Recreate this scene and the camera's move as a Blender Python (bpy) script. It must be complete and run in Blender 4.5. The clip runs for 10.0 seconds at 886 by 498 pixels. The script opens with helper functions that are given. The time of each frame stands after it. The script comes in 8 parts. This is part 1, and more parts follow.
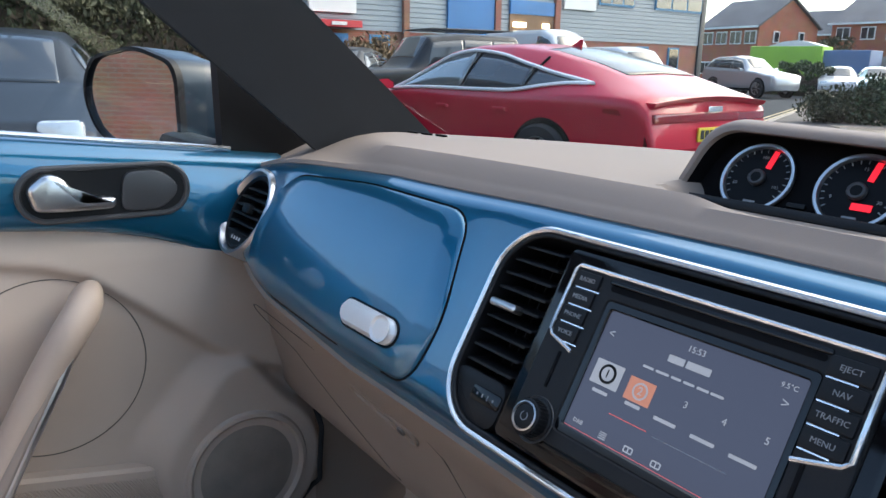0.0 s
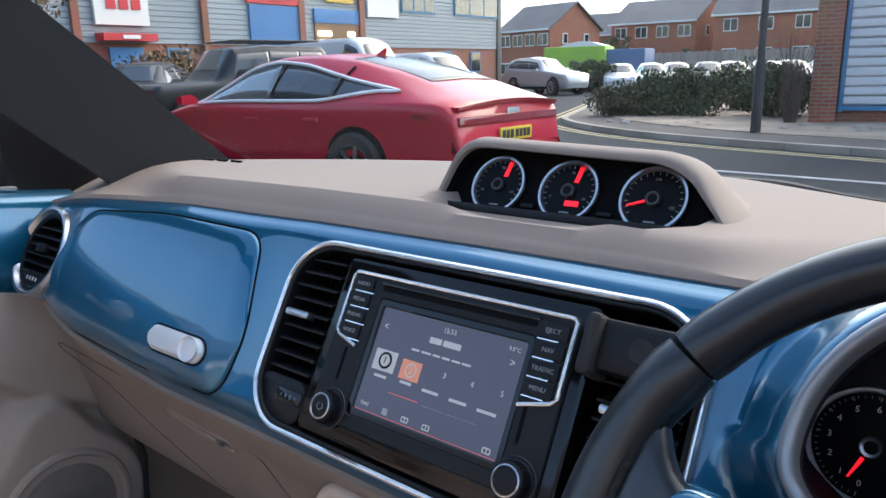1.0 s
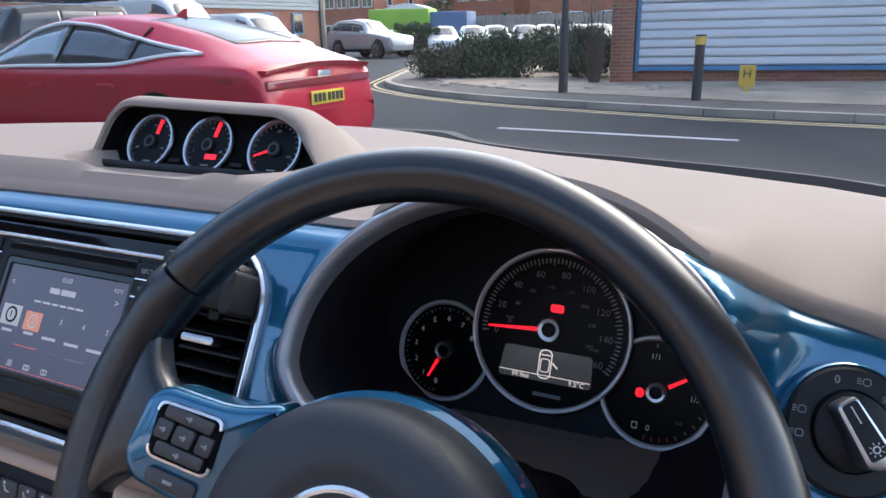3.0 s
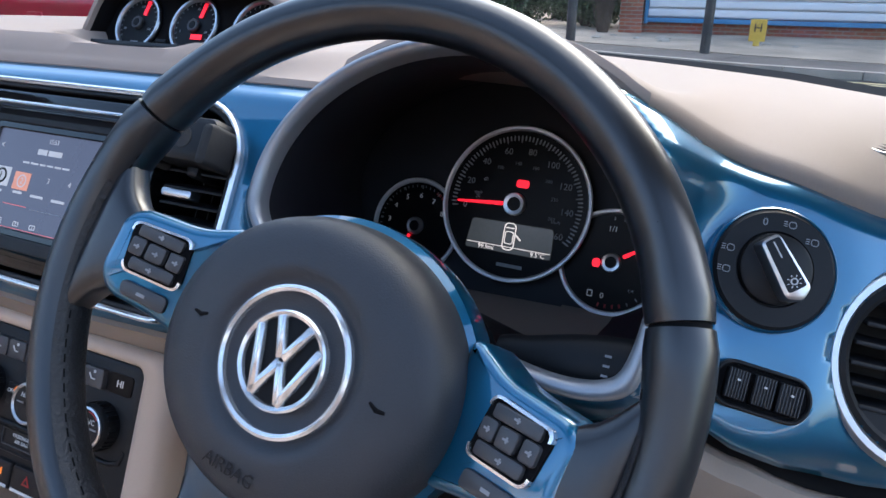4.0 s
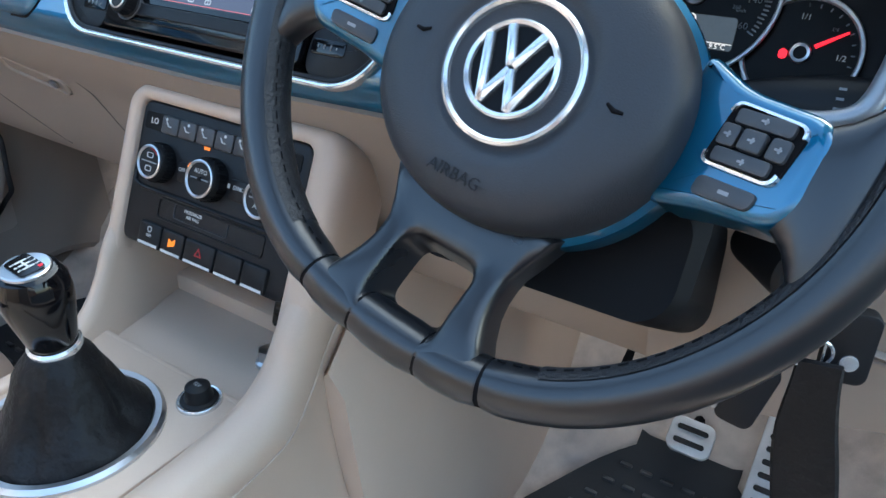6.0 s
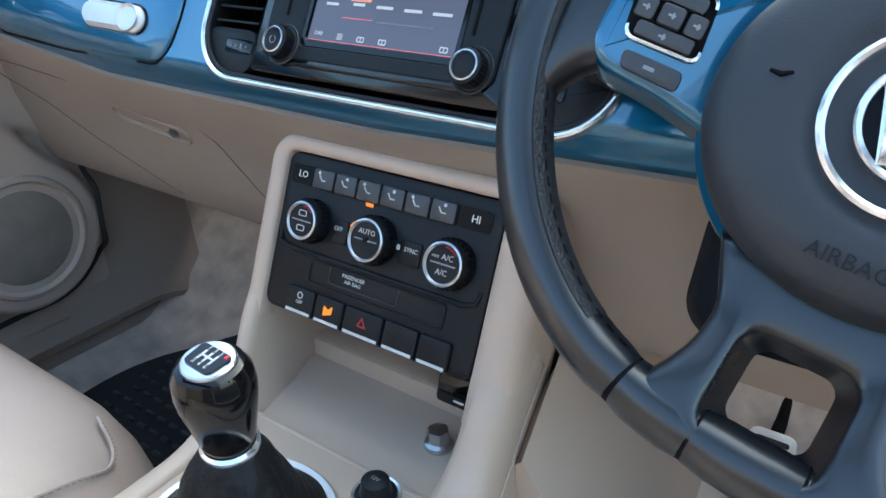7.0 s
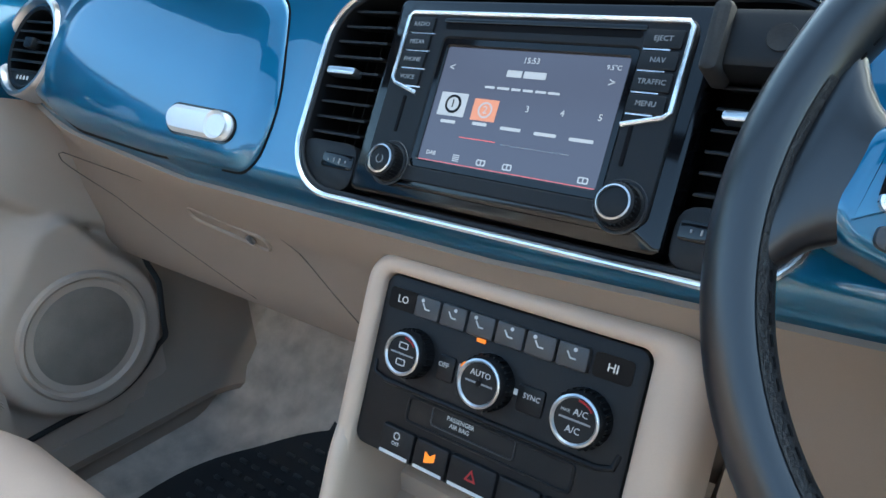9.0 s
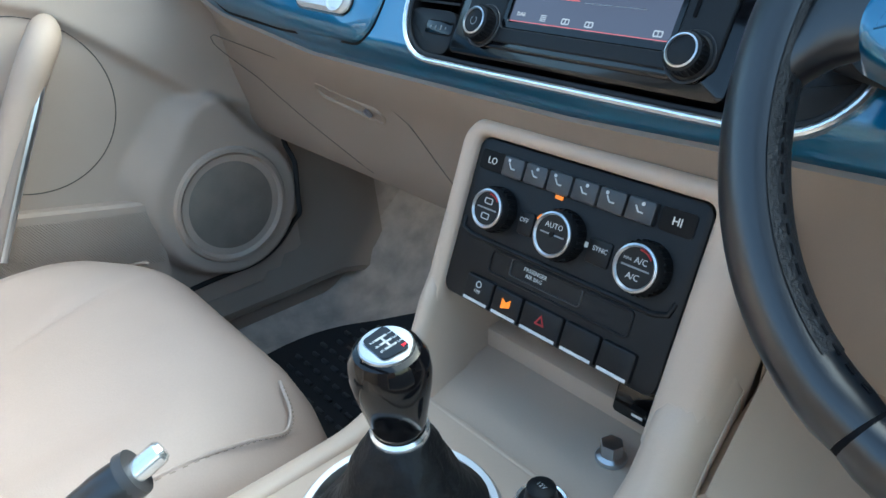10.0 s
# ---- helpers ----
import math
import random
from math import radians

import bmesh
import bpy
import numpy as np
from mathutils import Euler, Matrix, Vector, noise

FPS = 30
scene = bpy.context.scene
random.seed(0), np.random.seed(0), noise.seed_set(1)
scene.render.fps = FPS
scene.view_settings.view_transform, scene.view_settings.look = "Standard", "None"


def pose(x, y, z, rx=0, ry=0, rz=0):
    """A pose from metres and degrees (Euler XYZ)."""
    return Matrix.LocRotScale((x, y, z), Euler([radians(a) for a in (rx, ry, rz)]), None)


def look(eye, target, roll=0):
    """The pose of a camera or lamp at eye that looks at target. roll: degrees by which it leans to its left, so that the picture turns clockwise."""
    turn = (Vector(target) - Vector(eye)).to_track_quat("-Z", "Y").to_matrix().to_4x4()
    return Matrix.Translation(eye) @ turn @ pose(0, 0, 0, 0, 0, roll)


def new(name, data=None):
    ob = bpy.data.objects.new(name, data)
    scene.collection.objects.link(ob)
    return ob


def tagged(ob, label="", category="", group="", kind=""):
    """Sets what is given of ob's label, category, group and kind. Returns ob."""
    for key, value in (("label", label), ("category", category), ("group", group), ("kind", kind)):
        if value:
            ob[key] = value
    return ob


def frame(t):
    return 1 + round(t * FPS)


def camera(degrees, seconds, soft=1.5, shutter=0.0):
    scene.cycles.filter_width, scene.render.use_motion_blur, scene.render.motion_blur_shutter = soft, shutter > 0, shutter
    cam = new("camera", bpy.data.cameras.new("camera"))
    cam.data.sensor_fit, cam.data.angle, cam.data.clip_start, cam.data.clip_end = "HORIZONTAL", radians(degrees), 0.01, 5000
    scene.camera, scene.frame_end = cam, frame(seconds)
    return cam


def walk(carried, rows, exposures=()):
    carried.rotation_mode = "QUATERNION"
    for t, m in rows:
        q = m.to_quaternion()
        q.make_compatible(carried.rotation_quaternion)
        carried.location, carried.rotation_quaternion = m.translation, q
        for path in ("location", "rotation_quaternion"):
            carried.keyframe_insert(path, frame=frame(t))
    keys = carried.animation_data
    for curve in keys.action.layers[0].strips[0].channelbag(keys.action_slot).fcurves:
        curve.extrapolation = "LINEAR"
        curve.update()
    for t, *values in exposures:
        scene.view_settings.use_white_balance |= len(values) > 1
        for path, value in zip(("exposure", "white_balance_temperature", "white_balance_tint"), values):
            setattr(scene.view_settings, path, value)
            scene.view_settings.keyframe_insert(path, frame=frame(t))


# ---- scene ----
cam = camera(63.5, 10.0)
PATH = [
    (0, (0.236, -0.334, 1.187), (-1.325, 0.821, 0.708), 1.6),
    (0.5, (0.267, -0.349, 1.199), (-1.129, 1.008, 0.742), 0.3),
    (1, (0.32, -0.362, 1.21), (-0.918, 1.142, 0.753), -0.8),
    (1.5, (0.377, -0.35, 1.225), (-0.719, 1.256, 0.759), -1.5),
    (2, (0.424, -0.34, 1.217), (-0.563, 1.331, 0.733), -1.9),
    (2.5, (0.469, -0.32, 1.218), (-0.432, 1.391, 0.707), -1.8),
    (2.7, (0.486, -0.315, 1.215), (-0.389, 1.404, 0.688), -1.4),
    (3.8, (0.534, -0.341, 1.165), (-0.297, 1.355, 0.506), 0.5),
    (4, (0.545, -0.346, 1.154), (-0.288, 1.338, 0.466), 1.1),
    (4.5, (0.575, -0.354, 1.13), (-0.268, 1.288, 0.358), 2.3),
    (5, (0.579, -0.37, 1.106), (-0.281, 1.217, 0.247), 3.2),
    (5.5, (0.56, -0.391, 1.086), (-0.34, 1.138, 0.163), 2.9),
    (6, (0.502, -0.413, 1.072), (-0.442, 1.074, 0.123), 1.8),
    (6.2, (0.472, -0.419, 1.067), (-0.491, 1.057, 0.121), 1.3),
    (7.3, (0.308, -0.407, 1.065), (-0.736, 1.059, 0.192), -1.6),
    (7.5, (0.29, -0.4, 1.069), (-0.761, 1.074, 0.219), -1.9),
    (8, (0.257, -0.371, 1.096), (-0.794, 1.14, 0.314), -1.9),
    (8.5, (0.239, -0.37, 1.108), (-0.837, 1.149, 0.376), -1.5),
    (9, (0.248, -0.384, 1.091), (-0.889, 1.081, 0.342), -1.3),
    (9.5, (0.269, -0.404, 1.072), (-0.973, 0.928, 0.247), -1.8),
    (10, (0.321, -0.4, 1.058), (-1.052, 0.728, 0.14), -3.2),
]
walk(cam, [(t, look(eye, target, roll)) for t, eye, target, roll in PATH],
     [(0.0, 2.52, 6550, 4), (2.7, 2.56, 6450, 10), (4.0, 2.95, 6300, 8), (6.2, 3.34, 6200, -3), (8.5, 3.32, 6320, -5), (10.0, 3.25, 6150, -9)])

# ---- light ----
world = bpy.data.worlds.new("sky")
scene.world = world
world.use_nodes = True
wn = world.node_tree.nodes
sky = wn.new("ShaderNodeTexSky")
sky.sky_type = "NISHITA"
sky.sun_disc = False
sky.sun_elevation = radians(40.0)
sky.sun_rotation = radians(14.0)
sky.air_density, sky.dust_density, sky.ozone_density = 1.0, 2.5, 1.0
world.node_tree.links.new(sky.outputs["Color"], wn["Background"].inputs["Color"])
wn["Background"].inputs["Strength"].default_value = 0.09

sun_data = bpy.data.lights.new("sun", "SUN")
sun_data.energy = 0.45
sun_data.angle = radians(100)
sun_data.color = (1.0, 0.92, 0.84)
sun = new("sun", sun_data)
sun.matrix_world = look((10.0, 40.0, 35.0), (0.0, 0.0, 1.0))

# ---- materials ----


def material(name, colour, rough=0.5, metal=0.0, vary=0.12, scale=9.0, fine=400.0, bump=0.0, bump_scale=900.0,
             coat=0.0, coat_ior=1.5, glow=None, glow_strength=0.0, spec=0.5, tint=None, rough_vary=0.12, island=0.0):
    """A surface with broad stains, fine grain and a fine relief, in metres."""
    m = bpy.data.materials.new(name)
    m.use_nodes = True
    t = m.node_tree
    b = t.nodes["Principled BSDF"]
    link = t.links.new
    co = t.nodes.new("ShaderNodeTexCoord").outputs["Object"]

    def noise_at(s, detail=4.0):
        n = t.nodes.new("ShaderNodeTexNoise")
        n.inputs["Scale"].default_value = s
        n.inputs["Detail"].default_value = detail
        link(co, n.inputs["Vector"])
        return n.outputs["Fac"]

    big, small = noise_at(scale), noise_at(fine, 2.0)
    add = t.nodes.new("ShaderNodeMath")
    add.operation = "MULTIPLY_ADD"
    link(small, add.inputs[0])
    add.inputs[1].default_value = 0.4
    link(big, add.inputs[2])
    span = t.nodes.new("ShaderNodeMapRange")
    span.inputs["From Min"].default_value, span.inputs["From Max"].default_value = 0.45, 0.95
    link(add.outputs[0], span.inputs["Value"])
    mix = t.nodes.new("ShaderNodeMix")
    mix.data_type = "RGBA"
    low = tint or tuple(c * (1.0 - vary) for c in colour)
    mix.inputs["A"].default_value = (*low, 1)
    mix.inputs["B"].default_value = (*[min(1.0, c * (1.0 + vary)) for c in colour], 1)
    link(span.outputs["Result"], mix.inputs["Factor"])
    out = mix.outputs["Result"]
    if island:
        info = t.nodes.new("ShaderNodeObjectInfo")
        hsv = t.nodes.new("ShaderNodeHueSaturation")
        r = t.nodes.new("ShaderNodeMapRange")
        r.inputs["To Min"].default_value, r.inputs["To Max"].default_value = 1.0 - island, 1.0 + island
        link(info.outputs["Random"], r.inputs["Value"])
        link(r.outputs["Result"], hsv.inputs["Value"])
        link(out, hsv.inputs["Color"])
        out = hsv.outputs["Color"]
    link(out, b.inputs["Base Color"])
    rr = t.nodes.new("ShaderNodeMapRange")
    rr.inputs["To Min"].default_value = max(0.0, rough - rough_vary * rough)
    rr.inputs["To Max"].default_value = min(1.0, rough + rough_vary * rough)
    link(big, rr.inputs["Value"])
    link(rr.outputs["Result"], b.inputs["Roughness"])
    b.inputs["Metallic"].default_value = metal
    b.inputs["Specular IOR Level"].default_value = spec
    if coat:
        b.inputs["Coat Weight"].default_value = coat
        b.inputs["Coat Roughness"].default_value = 0.03
        b.inputs["Coat IOR"].default_value = coat_ior
    if bump:
        bn = t.nodes.new("ShaderNodeBump")
        bn.inputs["Strength"].default_value = bump
        bn.inputs["Distance"].default_value = 0.4 / bump_scale
        link(noise_at(bump_scale, 3.0), bn.inputs["Height"])
        link(bn.outputs["Normal"], b.inputs["Normal"])
    if glow:
        b.inputs["Emission Color"].default_value = (*glow, 1)
        b.inputs["Emission Strength"].default_value = glow_strength
    return m


def glass(name, tint=(0.96, 0.98, 0.98)):
    """A thin pane: it lets light straight through and mirrors a little of it."""
    m = bpy.data.materials.new(name)
    m.use_nodes = True
    t = m.node_tree
    t.nodes.clear()
    out = t.nodes.new("ShaderNodeOutputMaterial")
    clear = t.nodes.new("ShaderNodeBsdfTransparent")
    clear.inputs["Color"].default_value = (*tint, 1)
    gloss = t.nodes.new("ShaderNodeBsdfGlossy")
    gloss.inputs["Roughness"].default_value = 0.02
    mix = t.nodes.new("ShaderNodeMixShader")
    mix.inputs[0].default_value = 0.035
    t.links.new(clear.outputs[0], mix.inputs[1])
    t.links.new(gloss.outputs[0], mix.inputs[2])
    t.links.new(mix.outputs[0], out.inputs["Surface"])
    return m


BLUE = material("blue_paint", (0.002, 0.115, 0.225), 0.34, 0.60, 0.06, 5, 2600, coat=1.0, coat_ior=1.68)
TAUPE = material("taupe_soft_pad", (0.262, 0.216, 0.188), 0.70, 0, 0.07, 6, 900, bump=0.3, bump_scale=1300, spec=0.2)
BEIGE = material("beige_plastic", (0.285, 0.228, 0.187), 0.58, 0, 0.05, 7, 900, bump=0.22, bump_scale=1400, spec=0.35)
BEIGE_SMOOTH = material("beige_smooth_trim", (0.52, 0.40, 0.310), 0.45, 0, 0.04, 9, 700, bump=0.06, bump_scale=1200)
SEAT = material("cream_leather", (0.45, 0.355, 0.30), 0.50, 0, 0.05, 8, 500, bump=0.35, bump_scale=700, spec=0.3)
CARPET = material("taupe_carpet", (0.50, 0.42, 0.355), 0.95, 0, 0.25, 30, 1500, bump=1.0, bump_scale=900, spec=0.1)
CARPET_DARK = material("dark_joint", (0.10, 0.085, 0.075), 0.9)
BLACK = material("black_grained_plastic", (0.009, 0.0095, 0.011), 0.46, 0, 0.2, 12, 900, bump=0.25, bump_scale=1500, spec=0.24)
COLUMN = material("dull_black_plastic", (0.007, 0.007, 0.008), 0.6, 0, 0.2, 12, 900, bump=0.2, bump_scale=1300, spec=0.15)
DOOR = material("taupe_door_trim", (0.395, 0.318, 0.265), 0.6, 0, 0.05, 7, 900, bump=0.22, bump_scale=1400, spec=0.3)
AIRBAG = material("charcoal_grained_cover", (0.023, 0.026, 0.032), 0.50, 0, 0.12, 12, 900, bump=0.5, bump_scale=1100)
CHARCOAL = material("charcoal_satin", (0.045, 0.046, 0.050), 0.42, 0, 0.1, 12, 900, bump=0.1, bump_scale=1500)
PILLAR = material("dark_grey_woven_trim", (0.015, 0.017, 0.021), 0.75, 0, 0.15, 20, 1800, bump=0.4, bump_scale=1800, spec=0.3)
PIANO = material("gloss_black", (0.004, 0.004, 0.005), 0.08, 0, 0.2, 20, 700, spec=0.4)
LEATHER = material("black_leather", (0.0075, 0.0085, 0.011), 0.29, 0, 0.12, 20, 900, bump=0.05, bump_scale=1400, rough_vary=0.14, spec=0.75)
BOOT = material("matt_black_leather", (0.006, 0.0065, 0.008), 0.5, 0, 0.2, 25, 900, bump=0.55, bump_scale=110, spec=0.25)
PERF = material("perforated_black_leather", (0.014, 0.014, 0.016), 0.5, 0, 0.3, 20, 500, bump=1.0, bump_scale=420)
RUBBER = material("black_rubber", (0.018, 0.018, 0.019), 0.8, 0, 0.3, 15, 900, bump=0.3, bump_scale=600)
RING_PAINT = material("bright_silver_paint", (0.80, 0.80, 0.81), 0.35, 0.2, 0.03, 20, 500)
CHROME = material("bright_chrome", (0.78, 0.79, 0.80), 0.20, 0.8, 0.04, 20, 500, rough_vary=0.4)
SATIN = material("satin_silver", (0.58, 0.59, 0.61), 0.30, 1.0, 0.05, 20, 900, rough_vary=0.2)
HANDLE = material("brushed_silver_handle", (0.72, 0.73, 0.74), 0.42, 0.55, 0.04, 20, 900)
DARK_HOLE = material("dark_recess", (0.006, 0.006, 0.007), 0.8, spec=0.08)
PRINT = material("white_print", (0.46, 0.47, 0.49), 0.6, glow=(0.8, 0.85, 0.9), glow_strength=0.015)
PRINT_DIM = material("grey_print", (0.26, 0.27, 0.28), 0.6)
DIAL = material("black_dial", (0.005, 0.005, 0.006), 0.35, spec=0.12)
RED_GLOW = material("red_light", (0.5, 0.01, 0.02), 0.4, glow=(1.0, 0.012, 0.03), glow_strength=0.20)
AMBER = material("amber_light", (0.5, 0.14, 0.01), 0.4, glow=(1.0, 0.22, 0.015), glow_strength=0.10)
RED_PRINT = material("red_print", (0.35, 0.015, 0.02), 0.5)
SCREEN = material("lit_display", (0.010, 0.011, 0.016), 0.16, glow=(0.35, 0.40, 0.66), glow_strength=0.034, vary=0.05, spec=0.22)
SCREEN_TEXT = material("lit_white_sign", (0.20, 0.20, 0.22), 0.3, glow=(0.85, 0.88, 1.0), glow_strength=0.048)
SCREEN_ORANGE = material("lit_orange_tile", (0.25, 0.1, 0.06), 0.3, glow=(1.0, 0.38, 0.24), glow_strength=0.07)
SCREEN_RED = material("lit_red_line", (0.4, 0.05, 0.05), 0.3, glow=(0.9, 0.16, 0.16), glow_strength=0.07)
LCD = material("small_display", (0.03, 0.033, 0.036), 0.25, glow=(0.2, 0.22, 0.24), glow_strength=0.025)
LCD_TEXT = material("small_display_sign", (0.5, 0.5, 0.5), 0.3, glow=(1.0, 0.86, 0.8), glow_strength=0.11)
MIRROR = material("mirror_glass", (0.86, 0.88, 0.9), 0.02, 1.0, 0.0, rough_vary=0.0)
PANE = glass("clear_pane")
HOOD_SILVER = material("dull_silver_trim", (0.36, 0.37, 0.39), 0.42, 0.65, 0.05, 20, 900)
HOOD_LINING = material("dark_hood_lining", (0.018, 0.020, 0.026), 0.6, 0, 0.15, 20, 900, bump=0.2, bump_scale=1500, spec=0.3)

# ---- building blocks ----


def smooth(x):
    x = max(0.0, min(1.0, x))
    return x * x * (3 - 2 * x)


def finish(bm, name, mat, sharp=35):
    bmesh.ops.remove_doubles(bm, verts=bm.verts, dist=1e-6)
    bmesh.ops.recalc_face_normals(bm, faces=bm.faces)
    me = bpy.data.meshes.new(name)
    bm.to_mesh(me)
    bm.free()
    me.materials.append(mat)
    me.shade_smooth()
    me.set_sharp_from_angle(angle=radians(sharp))
    return me


def part(name, bm, mat, parent, label="", m=None, sharp=35):
    """One mesh object under a thing or a part."""
    ob = new(name, bm if isinstance(bm, bpy.types.Mesh) else finish(bm, name, mat, sharp))
    ob.parent = parent
    if m is not None:
        ob.matrix_basis = m
    return tagged(ob, label)


def thing(name, label, category, group="", m=None, kind=""):
    ob = new(name)
    ob.empty_display_size = 0.05
    if m is not None:
        ob.matrix_basis = m
    return tagged(ob, label, category, group, kind)


def single(name, bm, mat, label, category, group="", kind="", m=None, sharp=35):
    """A thing of one mesh."""
    ob = part(name, bm, mat, None, label, m, sharp)
    return tagged(ob, label, category, group, kind)


def rrect(w, h, r, n=5, cx=0.0, cy=0.0):
    r = min(r, w / 2 - 1e-5, h / 2 - 1e-5)
    pts = []
    for sx, sy, a0 in ((1, 1, 0), (-1, 1, 90), (-1, -1, 180), (1, -1, 270)):
        for i in range(n + 1):
            a = radians(a0 + 90 * i / n)
            pts.append((cx + sx * (w / 2 - r) + r * math.cos(a), cy + sy * (h / 2 - r) + r * math.sin(a)))
    return pts


def circle(r, n=40, cx=0.0, cy=0.0, ry=None):
    return [(cx + r * math.cos(2 * math.pi * i / n), cy + (ry or r) * math.sin(2 * math.pi * i / n)) for i in range(n)]


def round_poly(pts, r, n=4):
    """A polygon with its corners rounded."""
    out = []
    k = len(pts)
    for i in range(k):
        p, a, b = Vector(pts[i]), Vector(pts[i - 1]), Vector(pts[(i + 1) % k])
        da, db = (a - p), (b - p)
        d = min(r, da.length / 2.01, db.length / 2.01)
        s, e = p + da.normalized() * d, p + db.normalized() * d
        for j in range(n + 1):
            t = j / n
            q = s * (1 - t) ** 2 + p * 2 * t * (1 - t) + e * t * t
            out.append((q.x, q.y))
    return out


def shrink(pts, d):
    """An outline moved inwards by d, for outlines that run against the clock's hands."""
    out = []
    k = len(pts)
    for i in range(k):
        a, p, b = Vector(pts[i - 1]), Vector(pts[i]), Vector(pts[(i + 1) % k])
        t = (b - a)
        if t.length < 1e-9:
            out.append((p.x, p.y))
            continue
        t.normalize()
        out.append((p.x - t.y * d, p.y + t.x * d))
    return out


def loft(rings, closed=True, cap0=True, cap1=True, bm=None):
    """A skin over rings of equal count."""
    bm = bm or bmesh.new()
    vs = [[bm.verts.new(p) for p in ring] for ring in rings]
    n = len(rings[0])
    for a, b in zip(vs, vs[1:]):
        for i in range(n if closed else n - 1):
            j = (i + 1) % n
            try:
                bm.faces.new((a[i], a[j], b[j], b[i]))
            except ValueError:
                pass
    if closed and cap0:
        bm.faces.new(vs[0][::-1])
    if closed and cap1:
        bm.faces.new(vs[-1])
    return bm


def prism(outline, z0, z1, bevel=0.0, bm=None, seg=2):
    """A plate with that outline from z0 to z1, its upper edge rounded."""
    rings = [[(x, y, z0) for x, y in outline]]
    if bevel:
        for i in range(seg + 1):
            a = math.pi / 2 * i / seg
            ins = shrink(outline, bevel * (1 - math.cos(a)))
            rings.append([(x, y, z1 - bevel + bevel * math.sin(a)) for x, y in ins])
    else:
        rings.append([(x, y, z1) for x, y in outline])
    return loft(rings, bm=bm)


def border(outer, inner, z0, z1, bevel=0.0, bm=None):
    """A frame between two outlines of equal count."""
    b = bevel
    rings = [[(x, y, z0) for x, y in outer], [(x, y, z1 - b) for x, y in outer]]
    if b:
        rings.append([(x, y, z1) for x, y in shrink(outer, b)])
        rings.append([(x, y, z1) for x, y in shrink(inner, -b)])
    rings += [[(x, y, z1 - b) for x, y in inner], [(x, y, z0) for x, y in inner]]
    rings.append(rings[0])
    return loft(rings, cap0=False, cap1=False, bm=bm)


def lathe(profile, n=40, bm=None, at=(0, 0, 0)):
    """A turned body: (radius, height) pairs round the local z axis."""
    rings = []
    for r, z in profile:
        rings.append([(at[0] + max(r, 1e-5) * math.cos(2 * math.pi * i / n), at[1] + max(r, 1e-5) * math.sin(2 * math.pi * i / n), at[2] + z) for i in range(n)])
    return loft(rings, cap0=profile[0][0] < 1e-4, cap1=profile[-1][0] < 1e-4, bm=bm)


def box(sx, sy, sz, at=(0, 0, 0), bevel=0.0, bm=None):
    out = rrect(sx, sy, max(bevel, 1e-4), 2 if bevel else 1, at[0], at[1])
    return prism(out, at[2] - sz / 2, at[2] + sz / 2, min(bevel, sz / 2.1), bm)


def tube(points, r, n=10, closed=False, bm=None, flat=1.0, up=None):
    """A round bar along points; r may be one radius or a list; flat squeezes it."""
    pts = [Vector(p) for p in points]
    k = len(pts)
    rs = r if isinstance(r, (list, tuple)) else [r] * k
    tangents = []
    for i in range(k):
        a = pts[i - 1] if (i or closed) else pts[0]
        b = pts[(i + 1) % k] if (i < k - 1 or closed) else pts[-1]
        tangents.append((b - a).normalized())
    ref = Vector(up) if up else (Vector((0, 0, 1)) if abs(tangents[0].z) < 0.9 else Vector((1, 0, 0)))
    rings = []
    side = tangents[0].cross(ref).normalized()
    for p, tn, rad in zip(pts, tangents, rs):
        side = (side - tn * side.dot(tn)).normalized()
        if up:
            side = tn.cross(Vector(up)).normalized()
        nor = side.cross(tn).normalized()
        rings.append([p + side * (rad * math.cos(2 * math.pi * i / n)) + nor * (rad * flat * math.sin(2 * math.pi * i / n)) for i in range(n)])
    if closed:
        rings.append(rings[0])
    return loft(rings, cap0=not closed, cap1=not closed, bm=bm)


def curve_points(pts, n=8):
    """A smooth line through points (Catmull-Rom)."""
    p = [Vector(q) for q in pts]
    p = [p[0] * 2 - p[1]] + p + [p[-1] * 2 - p[-2]]
    out = []
    for i in range(1, len(p) - 2):
        for j in range(n):
            t = j / n
            a, b, c, d = p[i - 1:i + 3]
            out.append(0.5 * (2 * b + (c - a) * t + (2 * a - 5 * b + 4 * c - d) * t * t + (3 * b - a - 3 * c + d) * t ** 3))
    return out + [p[-2]]


def warp(bm, fn):
    for v in bm.verts:
        v.co = fn(v.co)
    return bm


def lettering(text, size, mat, parent, x, y, z, turn=0.0, name="lettering", squeeze=1.0, label="", align="CENTER"):
    cu = bpy.data.curves.new(name, "FONT")
    cu.body, cu.size, cu.extrude, cu.align_x, cu.align_y = text, size, 0.00015, align, "CENTER"
    cu.resolution_u = 2
    tmp = bpy.data.objects.new("tmp", cu)
    scene.collection.objects.link(tmp)
    bpy.context.view_layer.update()
    me = bpy.data.meshes.new_from_object(tmp.evaluated_get(bpy.context.evaluated_depsgraph_get()))
    bpy.data.objects.remove(tmp)
    bpy.data.curves.remove(cu)
    me.name = name
    me.materials.clear()
    me.materials.append(mat)
    ob = part(name, me, mat, parent, label, pose(x, y, z, 0, 0, turn) @ Matrix.Diagonal((squeeze, 1, 1, 1)))
    return ob


